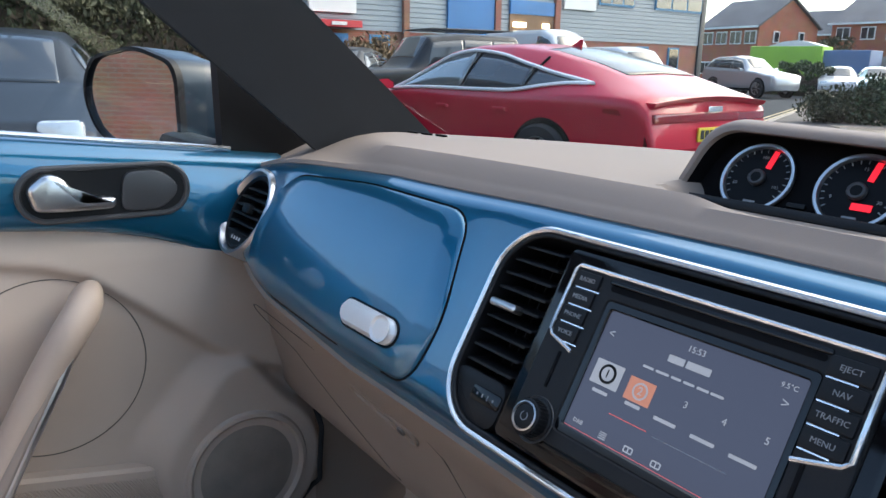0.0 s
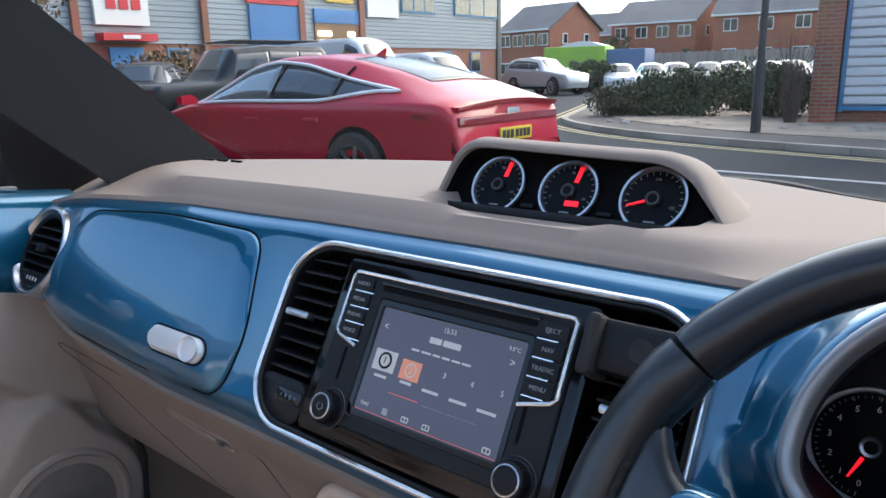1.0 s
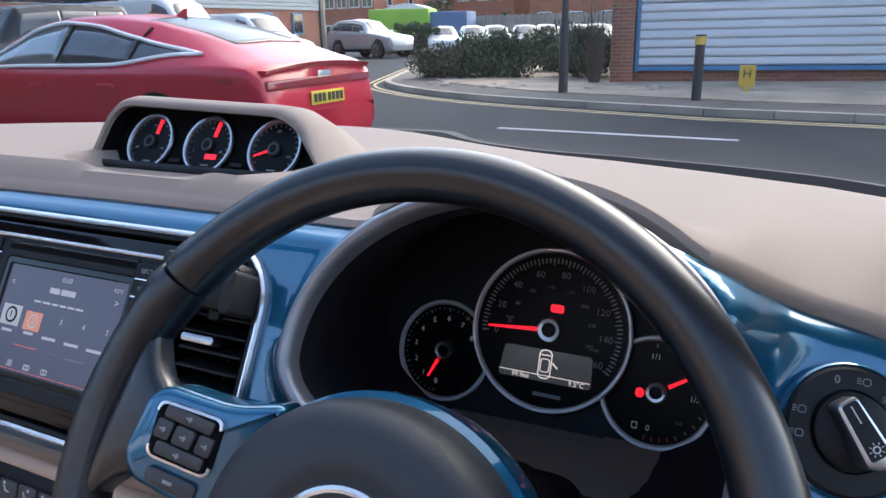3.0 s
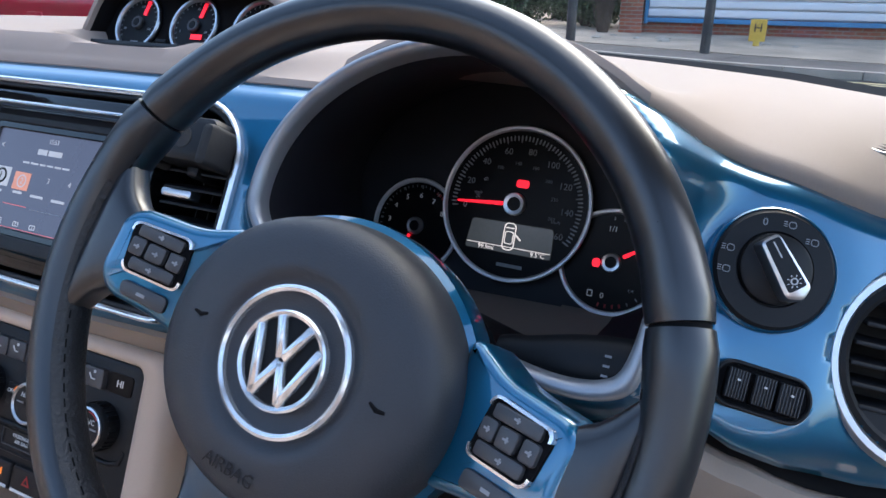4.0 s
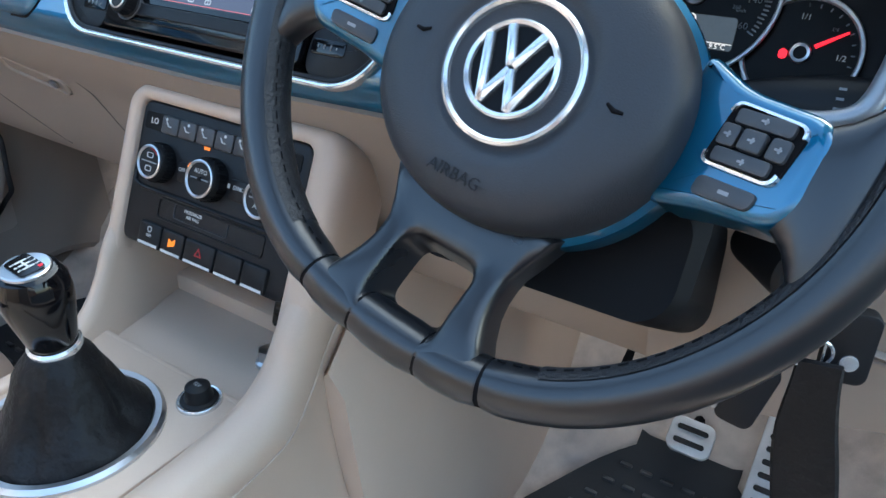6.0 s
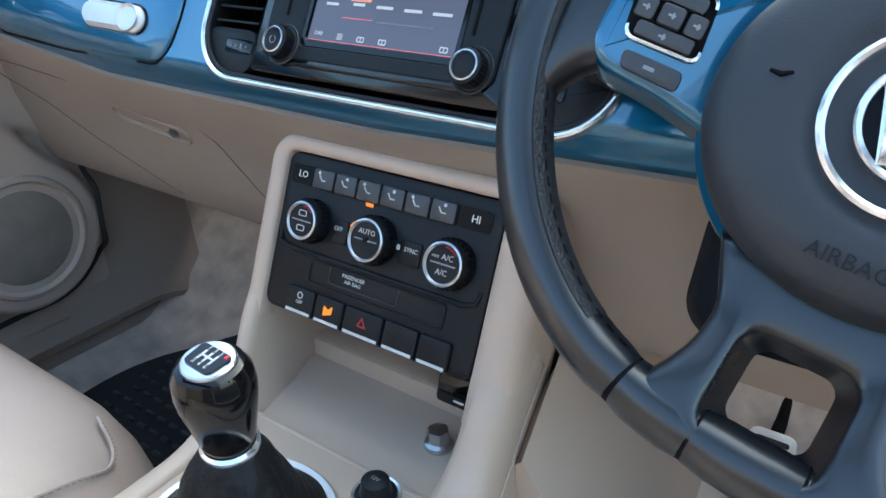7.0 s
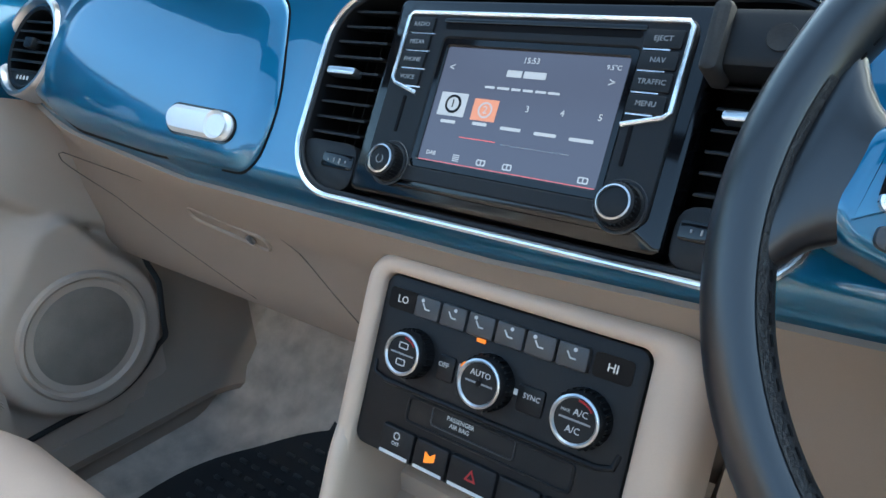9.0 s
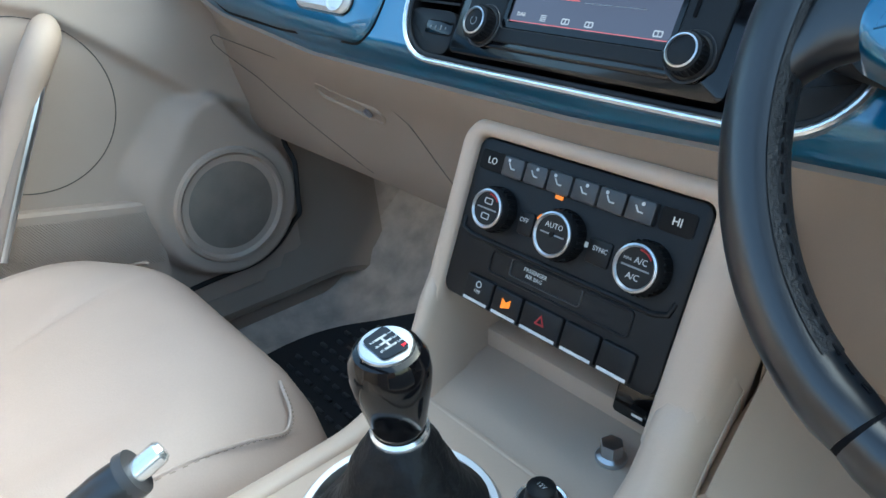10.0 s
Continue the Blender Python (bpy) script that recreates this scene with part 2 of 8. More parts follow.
FACE = pose(0, 0.0185, 0.997, 61)
CLIM = pose(0.005, -0.031, 0.80, 67)
WHEEL = pose(0.349, -0.0869, 0.9935, 59.9, 0, 2.5) @ pose(0, 0, 0, 0, 0, -12.3)
HUB = pose(0, -0.0184, 0.017)
CLUSTER = pose(0.350, 0.178, 0.990, 70)
RING_U, RING_V, RING_A, RING_UP, RING_LOW, RING_W = 0.372, 0.020, 0.127, 0.105, 0.055, 0.042

# ---- dashboard ----
TOP_U = [-0.70, -0.64, -0.60, -0.39, -0.20, 0.0, 0.20, 0.45, 0.47, 0.49, 0.51, 0.54, 0.565, 0.594, 0.62, 0.70]
TOP_V = [0.055, 0.070, 0.077, 0.097, 0.104, 0.106, 0.106, 0.105, 0.099, 0.096, 0.0948, 0.0900, 0.0858, 0.0832, 0.0820, 0.066]
BOT_U = [-0.70, -0.62, -0.58, -0.52, -0.34, 0.0, 0.45, 0.50, 0.524, 0.540, 0.566, 0.61, 0.64, 0.70]
BOT_V = [-0.03, -0.055, -0.067, -0.080, -0.096, -0.097, -0.080, -0.060, -0.0585, -0.0660, -0.0705, -0.0705, -0.067, -0.050]


def v_top(u):
    return float(np.interp(u, TOP_U, TOP_V))


def v_bot(u):
    return float(np.interp(u, BOT_U, BOT_V))


def ring_gap(u, v):
    """How far a place of the panel lies outside the cluster's opening: an arch with a flatter foot."""
    du, dv = u - RING_U, v - RING_V
    if dv >= 0:
        return (math.hypot(du / RING_A, dv / RING_UP) - 1) * 0.11
    dv += (0.02 if du < 0 else 0.30) * du * smooth(-dv / 0.03)
    e = 2.38 if du < 0 else 3
    return ((abs(du / RING_A) ** e + abs(dv / RING_LOW) ** e) ** (1 / e) - 1) * 0.09


def back_slope(u):
    """The panel falls back towards the driver's door."""
    return 0.45 * (u - 0.455) * smooth((u - 0.455) / 0.06)


def surf(u, v):
    """How far the painted panel stands out from its plane."""
    w = shell(u, v)
    for cu, cv, r in ((0.545, 0.0342, 0.072), (0.550, -0.0325, 0.056)):
        near = smooth((r - math.hypot(u - cu, v - cv)) / 0.034)
        if near:
            w = w * (1 - near) + (shell(cu, cv) - 0.40 * (u - cu)) * near
    return w


def shell(u, v):
    """The panel's broad form."""
    w = 0.03 * smooth((-u - 0.2) / 0.45)
    gap = ring_gap(u, v)
    w -= back_slope(u) * smooth(gap / 0.05)
    w -= 0.012 * smooth((v - v_top(u) + 0.022) / 0.022) ** 2 * smooth((gap - 0.009) / 0.03) + 0.022 * smooth((v_bot(u) + 0.026 - v) / 0.026) ** 2
    w += 0.009 * max(0.0, 1 - (v / 0.095) ** 2) * smooth((-u - 0.215) / 0.08) * smooth((u + 0.60) / 0.06)
    return w + RING_W * smooth(1 - gap / 0.030)


def on_face(bm):
    return warp(bm, lambda c: Vector((c.x, c.y, c.z + surf(c.x, c.y))))


LOOP = rrect(0.381, 0.165, 0.046, 10, 0.001, 0.0)
PVENT, DVENT, VENT_R = (-0.617, -0.001), (0.6316, 0.001), 0.055


def in_loop(u, v, grow=0.0):
    x, y = abs(u - 0.001) - (0.1905 + grow - 0.046), abs(v) - (0.0825 + grow - 0.046)
    return math.hypot(max(x, 0), max(y, 0)) < 0.046 if (x > 0 or y > 0) else True


dash = thing("dashboard", "blue painted dashboard with a taupe soft top pad", "dashboard")

bm = bmesh.new()
NU, NV = 300, 46
grid = []
for i in range(NU + 1):
    u = -0.675 + 1.375 * i / NU
    row = []
    for j in range(NV + 1):
        v = v_bot(u) + (v_top(u) - v_bot(u)) * j / NV
        row.append(bm.verts.new((u, v, surf(u, v))))
    grid.append(row)
for i in range(NU):
    for j in range(NV):
        q = (grid[i][j], grid[i + 1][j], grid[i + 1][j + 1], grid[i][j + 1])
        u, v = sum(p.co.x for p in q) / 4, sum(p.co.y for p in q) / 4
        if in_loop(u, v, -0.002) or ring_gap(u, v) < 0.0:
            continue
        if math.hypot(u - PVENT[0], v - PVENT[1]) < VENT_R - 0.006 or math.hypot(u - DVENT[0], v - DVENT[1]) < VENT_R - 0.006:
            continue
        bm.faces.new(q)
bmesh.ops.delete(bm, geom=[v for v in bm.verts if not v.link_faces], context="VERTS")
panel = part("painted_panel", bm, BLUE, dash, "glossy metallic blue panel", FACE, 60)
sol = panel.modifiers.new("thickness", "SOLIDIFY")
sol.thickness, sol.offset = 0.004, -1.0

# glovebox door in the panel
door_out = round_poly([(-0.538, 0.062), (-0.567, -0.02), (-0.527, -0.077), (-0.385, -0.083), (-0.234, -0.081), (-0.226, -0.02), (-0.249, 0.079), (-0.40, 0.078)], 0.026, 6)


def fan_plate(outline, z0, z1, bevel, rings=7):
    """A plate whose top is filled by shrinking rings, so that it can bend."""
    cx = sum(p[0] for p in outline) / len(outline)
    cy = sum(p[1] for p in outline) / len(outline)
    lay = [[(x, y, z0) for x, y in outline], [(x, y, z1 - bevel) for x, y in outline], [(x, y, z1) for x, y in shrink(outline, bevel)]]
    base = shrink(outline, bevel)
    for k in range(1, rings + 1):
        f = 1 - k / rings
        lay.append([(cx + (x - cx) * f, cy + (y - cy) * f, z1) for x, y in base])
    return loft(lay, cap0=False, cap1=False)


part("glovebox_gap", on_face(border(shrink(door_out, -0.0018), shrink(door_out, 0.002), -0.001, 0.0006)), DARK_HOLE, dash, "thin dark gap", FACE)
glove = part("glovebox_door", on_face(fan_plate(door_out, 0.0, 0.0035, 0.003)), BLUE, dash, "glossy metallic blue door", FACE, 50)
hx, hy = -0.305, -0.0475
part("handle_recess", on_face(prism(rrect(0.088, 0.029, 0.0145, 8, hx, hy), 0.002, 0.0042)), PIANO, glove, "dark recess")
part("handle", on_face(fan_plate(rrect(0.083, 0.0245, 0.0122, 8, hx, hy), 0.003, 0.0095, 0.0035, 5)), HANDLE, glove, "satin silver pill handle")
part("button", on_face(lathe([(0.0125, 0), (0.0122, 0.0015), (0.0095, -0.0008), (0.003, -0.0015), (0, -0.0016)], 28, at=(hx + 0.0265, hy, 0.0098))), HANDLE, glove, "silver dished button")

# top pad
bm = bmesh.new()


def edge_point(x):
    dx = (x - RING_U) / (RING_A + 0.009)
    v, w = v_top(x), None
    if abs(dx) < 1:
        rv = RING_V + (RING_UP + 0.009) * math.sqrt(1 - dx * dx)
        if rv > v:
            return FACE @ Vector((x, rv, RING_W * smooth(1 - 0.009 / 0.030) + 0.001))
    return FACE @ Vector((x, v, surf(x, v) + 0.001))


def crest(x):
    return 0.42 - 0.08 * smooth(x / 0.3) if x > 0.03 else 0.42 - 0.20 * (abs(x - 0.03) / 0.57) ** 2.2


def pad_base(x):
    """The pad's height at its crest, falling away to the driver's door."""
    return float(np.interp(x, [-0.68, -0.58, 0.10, 0.26, 0.35, 0.44, 0.53, 0.61, 0.70], [1.093, 1.108, 1.1075, 1.1015, 1.0975, 1.092, 1.0855, 1.076, 1.064]))


def pad_z(x, y):
    p, base = edge_point(x), pad_base(x)
    near = smooth((abs(x - RING_U) - 0.12) / 0.10)
    span = 0.10 * (1 - near) + (0.028 + 0.10 * smooth((-x - 0.42) / 0.2)) * near
    round_z = p.z + 0.004 * min(1.0, (y - p.y) / 0.004) + (base - p.z - 0.004) * smooth((y - p.y) / span)
    lip = p.z + 0.009 * math.sqrt(max(0.0, min(1.0, (y - p.y) / 0.008)))
    q = max(0.0, min(1.0, (y - p.y - 0.006) / (crest(x) - p.y - 0.006)))
    flat_z = lip + (base - p.z - 0.009) * (1 - (1 - q) ** 1.6)
    f = smooth((x - 0.44) / 0.07)
    sunk = (abs((x - 0.0125) / 0.126) ** 4 + abs((y - 0.182) / 0.078) ** 4) ** 0.25
    return round_z * (1 - f) + flat_z * f - 0.017 * smooth((1 - sunk) / 0.10)


rings = []
for i in range(171):
    x = -0.705 + 1.41 * i / 170
    p, base, yc = edge_point(x), pad_base(x), crest(x)
    yc = max(yc, p.y + 0.12)
    near = smooth((abs(x - RING_U) - 0.12) / 0.10)
    ys = [p.y + d for d in (0.0, 0.0015, 0.004, 0.007, 0.010, 0.018, 0.028, 0.040, 0.055, 0.066, 0.08, 0.095, 0.11)]
    ys += [p.y + 0.11 + (yc - p.y - 0.11) * k / 14 for k in range(1, 15)]
    ring = [(x, p.y + 0.010, p.z - 0.020), (x, p.y + 0.001, p.z - 0.006)] + [(x, y, pad_z(x, y)) for y in ys]
    ring += [(x, yc + d, pad_z(x, yc) - 0.05 * (d / 0.15) ** 1.4) for d in (0.03, 0.07, 0.15)]
    thick = 0.010 + 0.03 * near
    low = min(base, p.z)
    ring += [(x, yc + 0.15, base - 0.06), (x, yc, base - thick), (x, p.y + 0.10, low - thick), (x, p.y + 0.02, p.z - thick)]
    rings.append(ring)
part("top_pad", loft(rings), TAUPE, dash, "taupe grained soft pad", sharp=30)

# lower trim under the panel, on either side of the console


def knee_y(x, z):
    """The knee panel's face, which leans forward as it drops."""
    return -0.006 + 0.394 * max(0.0, x - 0.455) + 0.30 * (0.875 - z)


def low_section(x):
    """From the panel's lower edge down and forward to the footwell."""
    e = FACE @ Vector((x, v_bot(x), surf(x, v_bot(x))))
    if x < 0.40:
        return [(x, e.y + 0.020, e.z + 0.012), (x, e.y - 0.004, e.z - 0.002), (x, e.y + 0.003, e.z - 0.014), (x, e.y + 0.028, e.z - 0.05), (x, 0.030, 0.835), (x, 0.043, 0.79), (x, 0.055, 0.75),
                (x, 0.066, 0.732), (x, 0.10, 0.722), (x, 0.22, 0.70), (x, 0.40, 0.70), (x, 0.40, 0.90)]
    zt = e.z - 0.012
    top = [(x, e.y + 0.045, e.z + 0.012), (x, e.y + 0.045, zt - 0.004), (x, knee_y(x, zt) + 0.022, zt), (x, knee_y(x, zt) + 0.010, zt - 0.003), (x, knee_y(x, zt - 0.012) + 0.002, zt - 0.012)]
    low = [zt - 0.025 + (0.73 - zt + 0.025) * k / 6 for k in range(7)]
    return top + [(x, knee_y(x, z), z) for z in low] + [(x, knee_y(x, 0.73) + 0.02, 0.715), (x, 0.24, 0.70), (x, 0.42, 0.69), (x, 0.42, 0.90)]


part("lower_trim", loft([low_section(-0.672 + 1.0715 * i / 80) for i in range(81)]), BEIGE, dash, "beige grained lower panel", sharp=28)
# dark strip before the knee panel's ledge, put in for the gap's shade
rings = []
for i in range(31):
    x = 0.43 + 0.255 * i / 30
    e = FACE @ Vector((x, v_bot(x), surf(x, v_bot(x))))
    ky = knee_y(x, e.z - 0.012)
    rings.append([(x, e.y + 0.012, e.z + 0.006), (x, ky + 0.012, e.z - 0.011), (x, ky + 0.016, e.z - 0.011), (x, e.y + 0.016, e.z + 0.006)])
part("panel_gap", loft(rings), DARK_HOLE, dash, "dark strip put in for the gap's shade under the painted panel")
part("knee_trim", loft([low_section(0.4002 + 0.30 * i / 30) for i in range(31)]), BEIGE, dash, "beige grained knee panel", sharp=28)


def low_y(z):
    return float(np.interp(z, [0.732, 0.75, 0.79, 0.835, 0.87, 0.90], [0.066, 0.055, 0.043, 0.030, 0.008, -0.012]))


# lower glovebox flap: its gap lines, its grip and its lock
seam = curve_points([(-0.60, 0, 0.893), (-0.625, 0, 0.884), (-0.622, 0, 0.862), (-0.50, 0, 0.80), (-0.36, 0, 0.745)], 6)
part("flap_gap", tube([(p.x, low_y(p.z) - 0.0002, p.z) for p in seam], 0.0006, 6), CARPET_DARK, dash, "dark gap round the lower flap")
seam = curve_points([(-0.60, 0, 0.893), (-0.45, 0, 0.880), (-0.30, 0, 0.868), (-0.262, 0, 0.855), (-0.21, 0, 0.79), (-0.165, 0, 0.735)], 6)
part("flap_gap", tube([(p.x, low_y(p.z) - 0.0002, p.z) for p in seam], 0.0006, 6), CARPET_DARK, dash, "dark gap round the lower flap")
GRIP = pose(-0.345, 0.0240, 0.842, 120, 0, 0) @ pose(0, 0, 0, 0, 0, -9)
part("flap_grip", border(rrect(0.118, 0.026, 0.012, 6), rrect(0.112, 0.019, 0.0095, 6), -0.004, 0.002, 0.0015), BEIGE, dash, "beige grip rim", GRIP)
part("grip_recess", prism(rrect(0.113, 0.020, 0.0097, 6), -0.006, -0.0012), BEIGE, dash, "beige finger recess", GRIP)
part("lock", lathe([(0.0055, 0.001), (0.0055, 0.0035), (0.004, 0.004), (0, 0.004)], 20, at=(0.034, 0, 0)), SATIN, dash, "small round key lock", GRIP)

# pocket flap and its pull on the driver's side
def on_knee(pts, out=0.0005):
    return [(x, knee_y(x, z) - out, z) for x, z in pts]


part("pocket_pull", tube(on_knee([(0.512 + 0.082 * k / 8, 0.818 - 0.030 * k / 8) for k in range(9)], 0.001), [0.002, 0.005, 0.006, 0.006, 0.006, 0.006, 0.006, 0.005, 0.002], 12, flat=0.35), BEIGE, dash, "beige pocket pull")
# no cut groove: a thin taupe bar whose colour gives its shade
part("pull_groove", tube(on_knee([(0.514 + 0.080 * k / 8, 0.8095 - 0.030 * k / 8) for k in range(9)], 0.0002), 0.0022, 8), TAUPE, dash, "taupe bar coloured for the shade in the groove under the pull")
part("pocket_gap", tube(on_knee([(p.x, p.y) for p in curve_points([(x, z, 0) for x, z in ((0.492, 0.847), (0.56, 0.828), (0.618, 0.813), (0.634, 0.803), (0.638, 0.785), (0.634, 0.745), (0.630, 0.732))], 8)]), 0.0006, 6), CARPET_DARK, dash, "dark gap round the pocket flap")
part("trim_gap", tube(on_knee([(0.618, 0.813), (0.66, 0.812), (0.69, 0.818)]), 0.0008, 6), DARK_HOLE, dash, "dark panel gap")

# small demister slot in the top pad
VT = pose(0.6225, 0.208, pad_z(0.6225, 0.208) + 0.002, 8, 8, 0)
part("demister_frame", border(rrect(0.085, 0.036, 0.017, 7), rrect(0.080, 0.031, 0.0150, 7), -0.004, 0.0012, 0.0008), SATIN, dash, "thin silver oval rim", VT)
part("demister_hole", prism(rrect(0.081, 0.032, 0.0155, 7), -0.006, -0.0015), DARK_HOLE, dash, "", VT)
for k in range(5):
    part("slat", box(0.074 - 0.006 * abs(k - 2), 0.0022, 0.003, (0, -0.011 + 0.0055 * k, -0.0005), 0.0006), BLACK, dash, "", VT)
SENS = pose(-0.53, 0.20, 1.107)
for k in range(3):
    part("demister_slot", prism(rrect(0.022, 0.006, 0.003, 4, -0.03 + 0.028 * k, 0.003 * k), -0.002, 0.0032), DARK_HOLE, dash, "", SENS)

# chrome loop round radio and vents
part("chrome_loop", border(shrink(LOOP, -0.0030), shrink(LOOP, 0.0014), -0.004, 0.0058, 0.0016), CHROME, dash, "bright chrome trim loop", FACE)
part("loop_lip", border(shrink(LOOP, 0.0016), shrink(LOOP, 0.0055), -0.03, 0.0035, 0.001), BLACK, dash, "", FACE)
# housing behind the loop
bm = prism(shrink(LOOP, 0.002), -0.060, -0.055)
part("housing_back", bm, DARK_HOLE, dash, "", FACE)
part("housing_wall", border(shrink(LOOP, 0.0018), shrink(LOOP, 0.0045), -0.058, -0.002), BLACK, dash, "", FACE)
for sx, x0, x1 in ((-1, -0.190, -0.126), (1, 0.120, 0.189)):
    ycut = -0.040
    bottom = round_poly([(x0 + (0.003 if sx < 0 else 0), ycut), (x0 + (0.006 if sx < 0 else 0), -0.062 if sx < 0 else -0.078), (x0 + 0.028 if sx < 0 else x1 - 0.03, -0.078), (x1 - (0 if sx < 0 else 0.006), -0.078 if sx < 0 else -0.058), (x1 - (0 if sx < 0 else 0.003), ycut)], 0.014, 4)
    part("vent_sill", prism(bottom, -0.030, 0.0005, 0.002), BLACK, dash, "black grained sill", FACE)

# cluster hood ring and tunnel
N = 128


def ring_at(grow, w):
    out = []
    for i in range(N):
        c, d = math.cos(2 * math.pi * i / N), math.sin(2 * math.pi * i / N)
        if d >= 0:
            out.append((RING_U + (RING_A + grow) * c, RING_V + (RING_UP + grow) * d, w))
        else:
            e = 0.84 if c < 0 else 2 / 3
            x = (RING_A + grow) * math.copysign(abs(c) ** e, c)
            y = -(RING_LOW + grow) * abs(d) ** e
            out.append((RING_U + x, RING_V + y - (0.02 if x < 0 else 0.30) * x * smooth(-y / 0.03), w))
    return out


bm = loft([ring_at(0.003, RING_W - 0.02), ring_at(0.003, RING_W), ring_at(0.0015, RING_W + 0.0022), ring_at(-0.001, RING_W + 0.0028), ring_at(-0.0035, RING_W + 0.0015), ring_at(-0.0052, RING_W - 0.003), ring_at(-0.0060, RING_W - 0.010)], cap0=False, cap1=False)
part("hood_ring", bm, HOOD_SILVER, dash, "satin silver hood ring", FACE, 60)
inv = FACE.inverted() @ CLUSTER
back = []
for i in range(N):
    a = 2 * math.pi * i / N
    back.append(inv @ Vector((0.150 * math.cos(a), 0.004 + 0.098 * math.sin(a), -0.004)))
mid = [tuple(Vector(p) * 0.5 + q * 0.5) for p, q in zip(ring_at(0.004, RING_W - 0.05), back)]
part("hood_tunnel", loft([ring_at(-0.0050, RING_W - 0.004), ring_at(-0.005, RING_W - 0.025), mid, back], cap0=False, cap1=False), HOOD_LINING, dash, "black hood lining", FACE, 60)

# ---- air vents beside the radio ----


def side_vent(x0, x1, tab_v):
    cx, w = (x0 + x1) / 2, x1 - x0
    v = thing("air_vent", "black rectangular air vent with thin slats beside the radio", "air vent", "centre air vents", FACE)
    for k in range(9):
        y = 0.069 - 0.0125 * k
        ins = 0.012 * smooth((y - 0.045) / 0.03)
        s = box(w - 0.004 - ins, 0.0022, 0.022, (cx + (ins / 2 if x0 < 0 else -ins / 2), y, -0.012), 0.0008)
        warp(s, lambda c: Vector((c.x, c.y + (c.z + 0.012) * -0.28, c.z)))
        part("slat", s, BLACK, v)
    for k in range(4):
        part("fin", box(0.0014, 0.11, 0.012, (x0 + w * (k + 1) / 5, 0.015, -0.036), 0.0004), BLACK, v)
    part("tab", prism(rrect(0.030, 0.0065, 0.0025, 4, cx - 0.008, tab_v), -0.004, 0.006, 0.002), SATIN, v, "small silver slider")
    wheel = part("thumbwheel", prism(rrect(0.033, 0.012, 0.003, 4, cx + (0.012 if x0 < 0 else -0.014), -0.055), -0.004, 0.0015, 0.001), PIANO, v)
    for k in range(4):
        part("mark", box(0.0012, 0.0020 + 0.0012 * (k % 3), 0.0006, (cx + (0.003 if x0 < 0 else -0.023) + 0.006 * k, -0.055, 0.0018), 0.0003), PRINT_DIM, wheel, "small pale mark")
    return v


side_vent(-0.184, -0.128, 0.015)
side_vent(0.123, 0.184, 0.011)


def round_vent(cu, cv, turn):
    """A round nozzle at the panel's end."""
    w = surf(cu, cv) * (1 if cu < 0 else 1)
    v = thing("round_air_vent", "round black air vent in a silver ring at the dashboard's end", "air vent", "round air vents", FACE @ pose(cu, cv, w, 0, turn, 0))
    r = VENT_R
    part("ring", lathe([(r + 0.0035, -0.020), (r + 0.0035, 0.004), (r + 0.002, 0.0065), (r - 0.0015, 0.0065), (r - 0.004, 0.003), (r - 0.0065, -0.012)], 56), SATIN, v, "satin silver ring")
    part("bezel", lathe([(r - 0.005, 0.0), (r - 0.008, 0.002), (r - 0.011, 0.0), (r - 0.012, -0.03), (0.0, -0.032)], 56), BLACK, v)
    for k in range(6):
        y = 0.032 - 0.0115 * k
        half = math.sqrt(max(1e-6, (r - 0.0115) ** 2 - y * y))
        s = box(2 * half - 0.001, 0.0028, 0.020, (0, y, -0.009), 0.0009)
        warp(s, lambda c: Vector((c.x, c.y - (c.z + 0.009) * 0.3, c.z)))
        part("slat", s, BLACK, v)
    part("tab", prism(rrect(0.020, 0.012, 0.003, 4, 0, 0.004), -0.004, 0.006, 0.002), BLACK, v, "black slider")
    sill = part("sill", prism(round_poly([(-0.034, -0.030), (0.034, -0.030), (0.022, -0.040), (0, -0.0435), (-0.022, -0.040)], 0.006), -0.012, 0.0, 0.001), BLACK, v)
    for k in range(4):
        part("mark", box(0.003, 0.0045, 0.0006, (-0.012 + 0.008 * k, -0.0355, 0.0005)), PRINT, sill, "white mark")
    return v


round_vent(PVENT[0], PVENT[1], 0)
round_vent(DVENT[0], DVENT[1], 23)

# ---- radio ----
radio = thing("car_radio", "gloss black car radio with a lit touchscreen and two knobs", "car radio", m=FACE @ pose(-0.003, 0, 0.0))
plate = rrect(0.239, 0.148, 0.006, 4, 0.0015)
part("fascia", prism(plate, -0.03, 0.0055, 0.003), PIANO, radio, "gloss black fascia")
SX, SY = 0.0060, -0.0020
part("keypad_plate", border(rrect(0.216, 0.124, 0.008, 5, 0.002, 0.002), rrect(0.146, 0.094, 0.004, 5, SX, SY), 0.004, 0.0085, 0.001), BLACK, radio, "black satin keypad plate")
part("knob_strip", prism(rrect(0.200, 0.016, 0.004, 4, 0.003, -0.0575), 0.004, 0.0072, 0.002), PIANO, radio, "gloss black lower strip")
part("disc_slot", prism(rrect(0.146, 0.0042, 0.002, 3, 0.005, 0.0530), 0.008, 0.0088), DARK_HOLE, radio, "disc slot")
part("slot_lip", prism(rrect(0.150, 0.0035, 0.0015, 3, 0.005, 0.0570), 0.008, 0.0100, 0.0008), PIANO, radio)
part("screen_bezel", border(rrect(0.147, 0.095, 0.004, 5, SX, SY), rrect(0.1362, 0.0825, 0.002, 5, SX, SY), 0.0045, 0.0078, 0.001), PIANO, radio, "gloss black screen bezel")
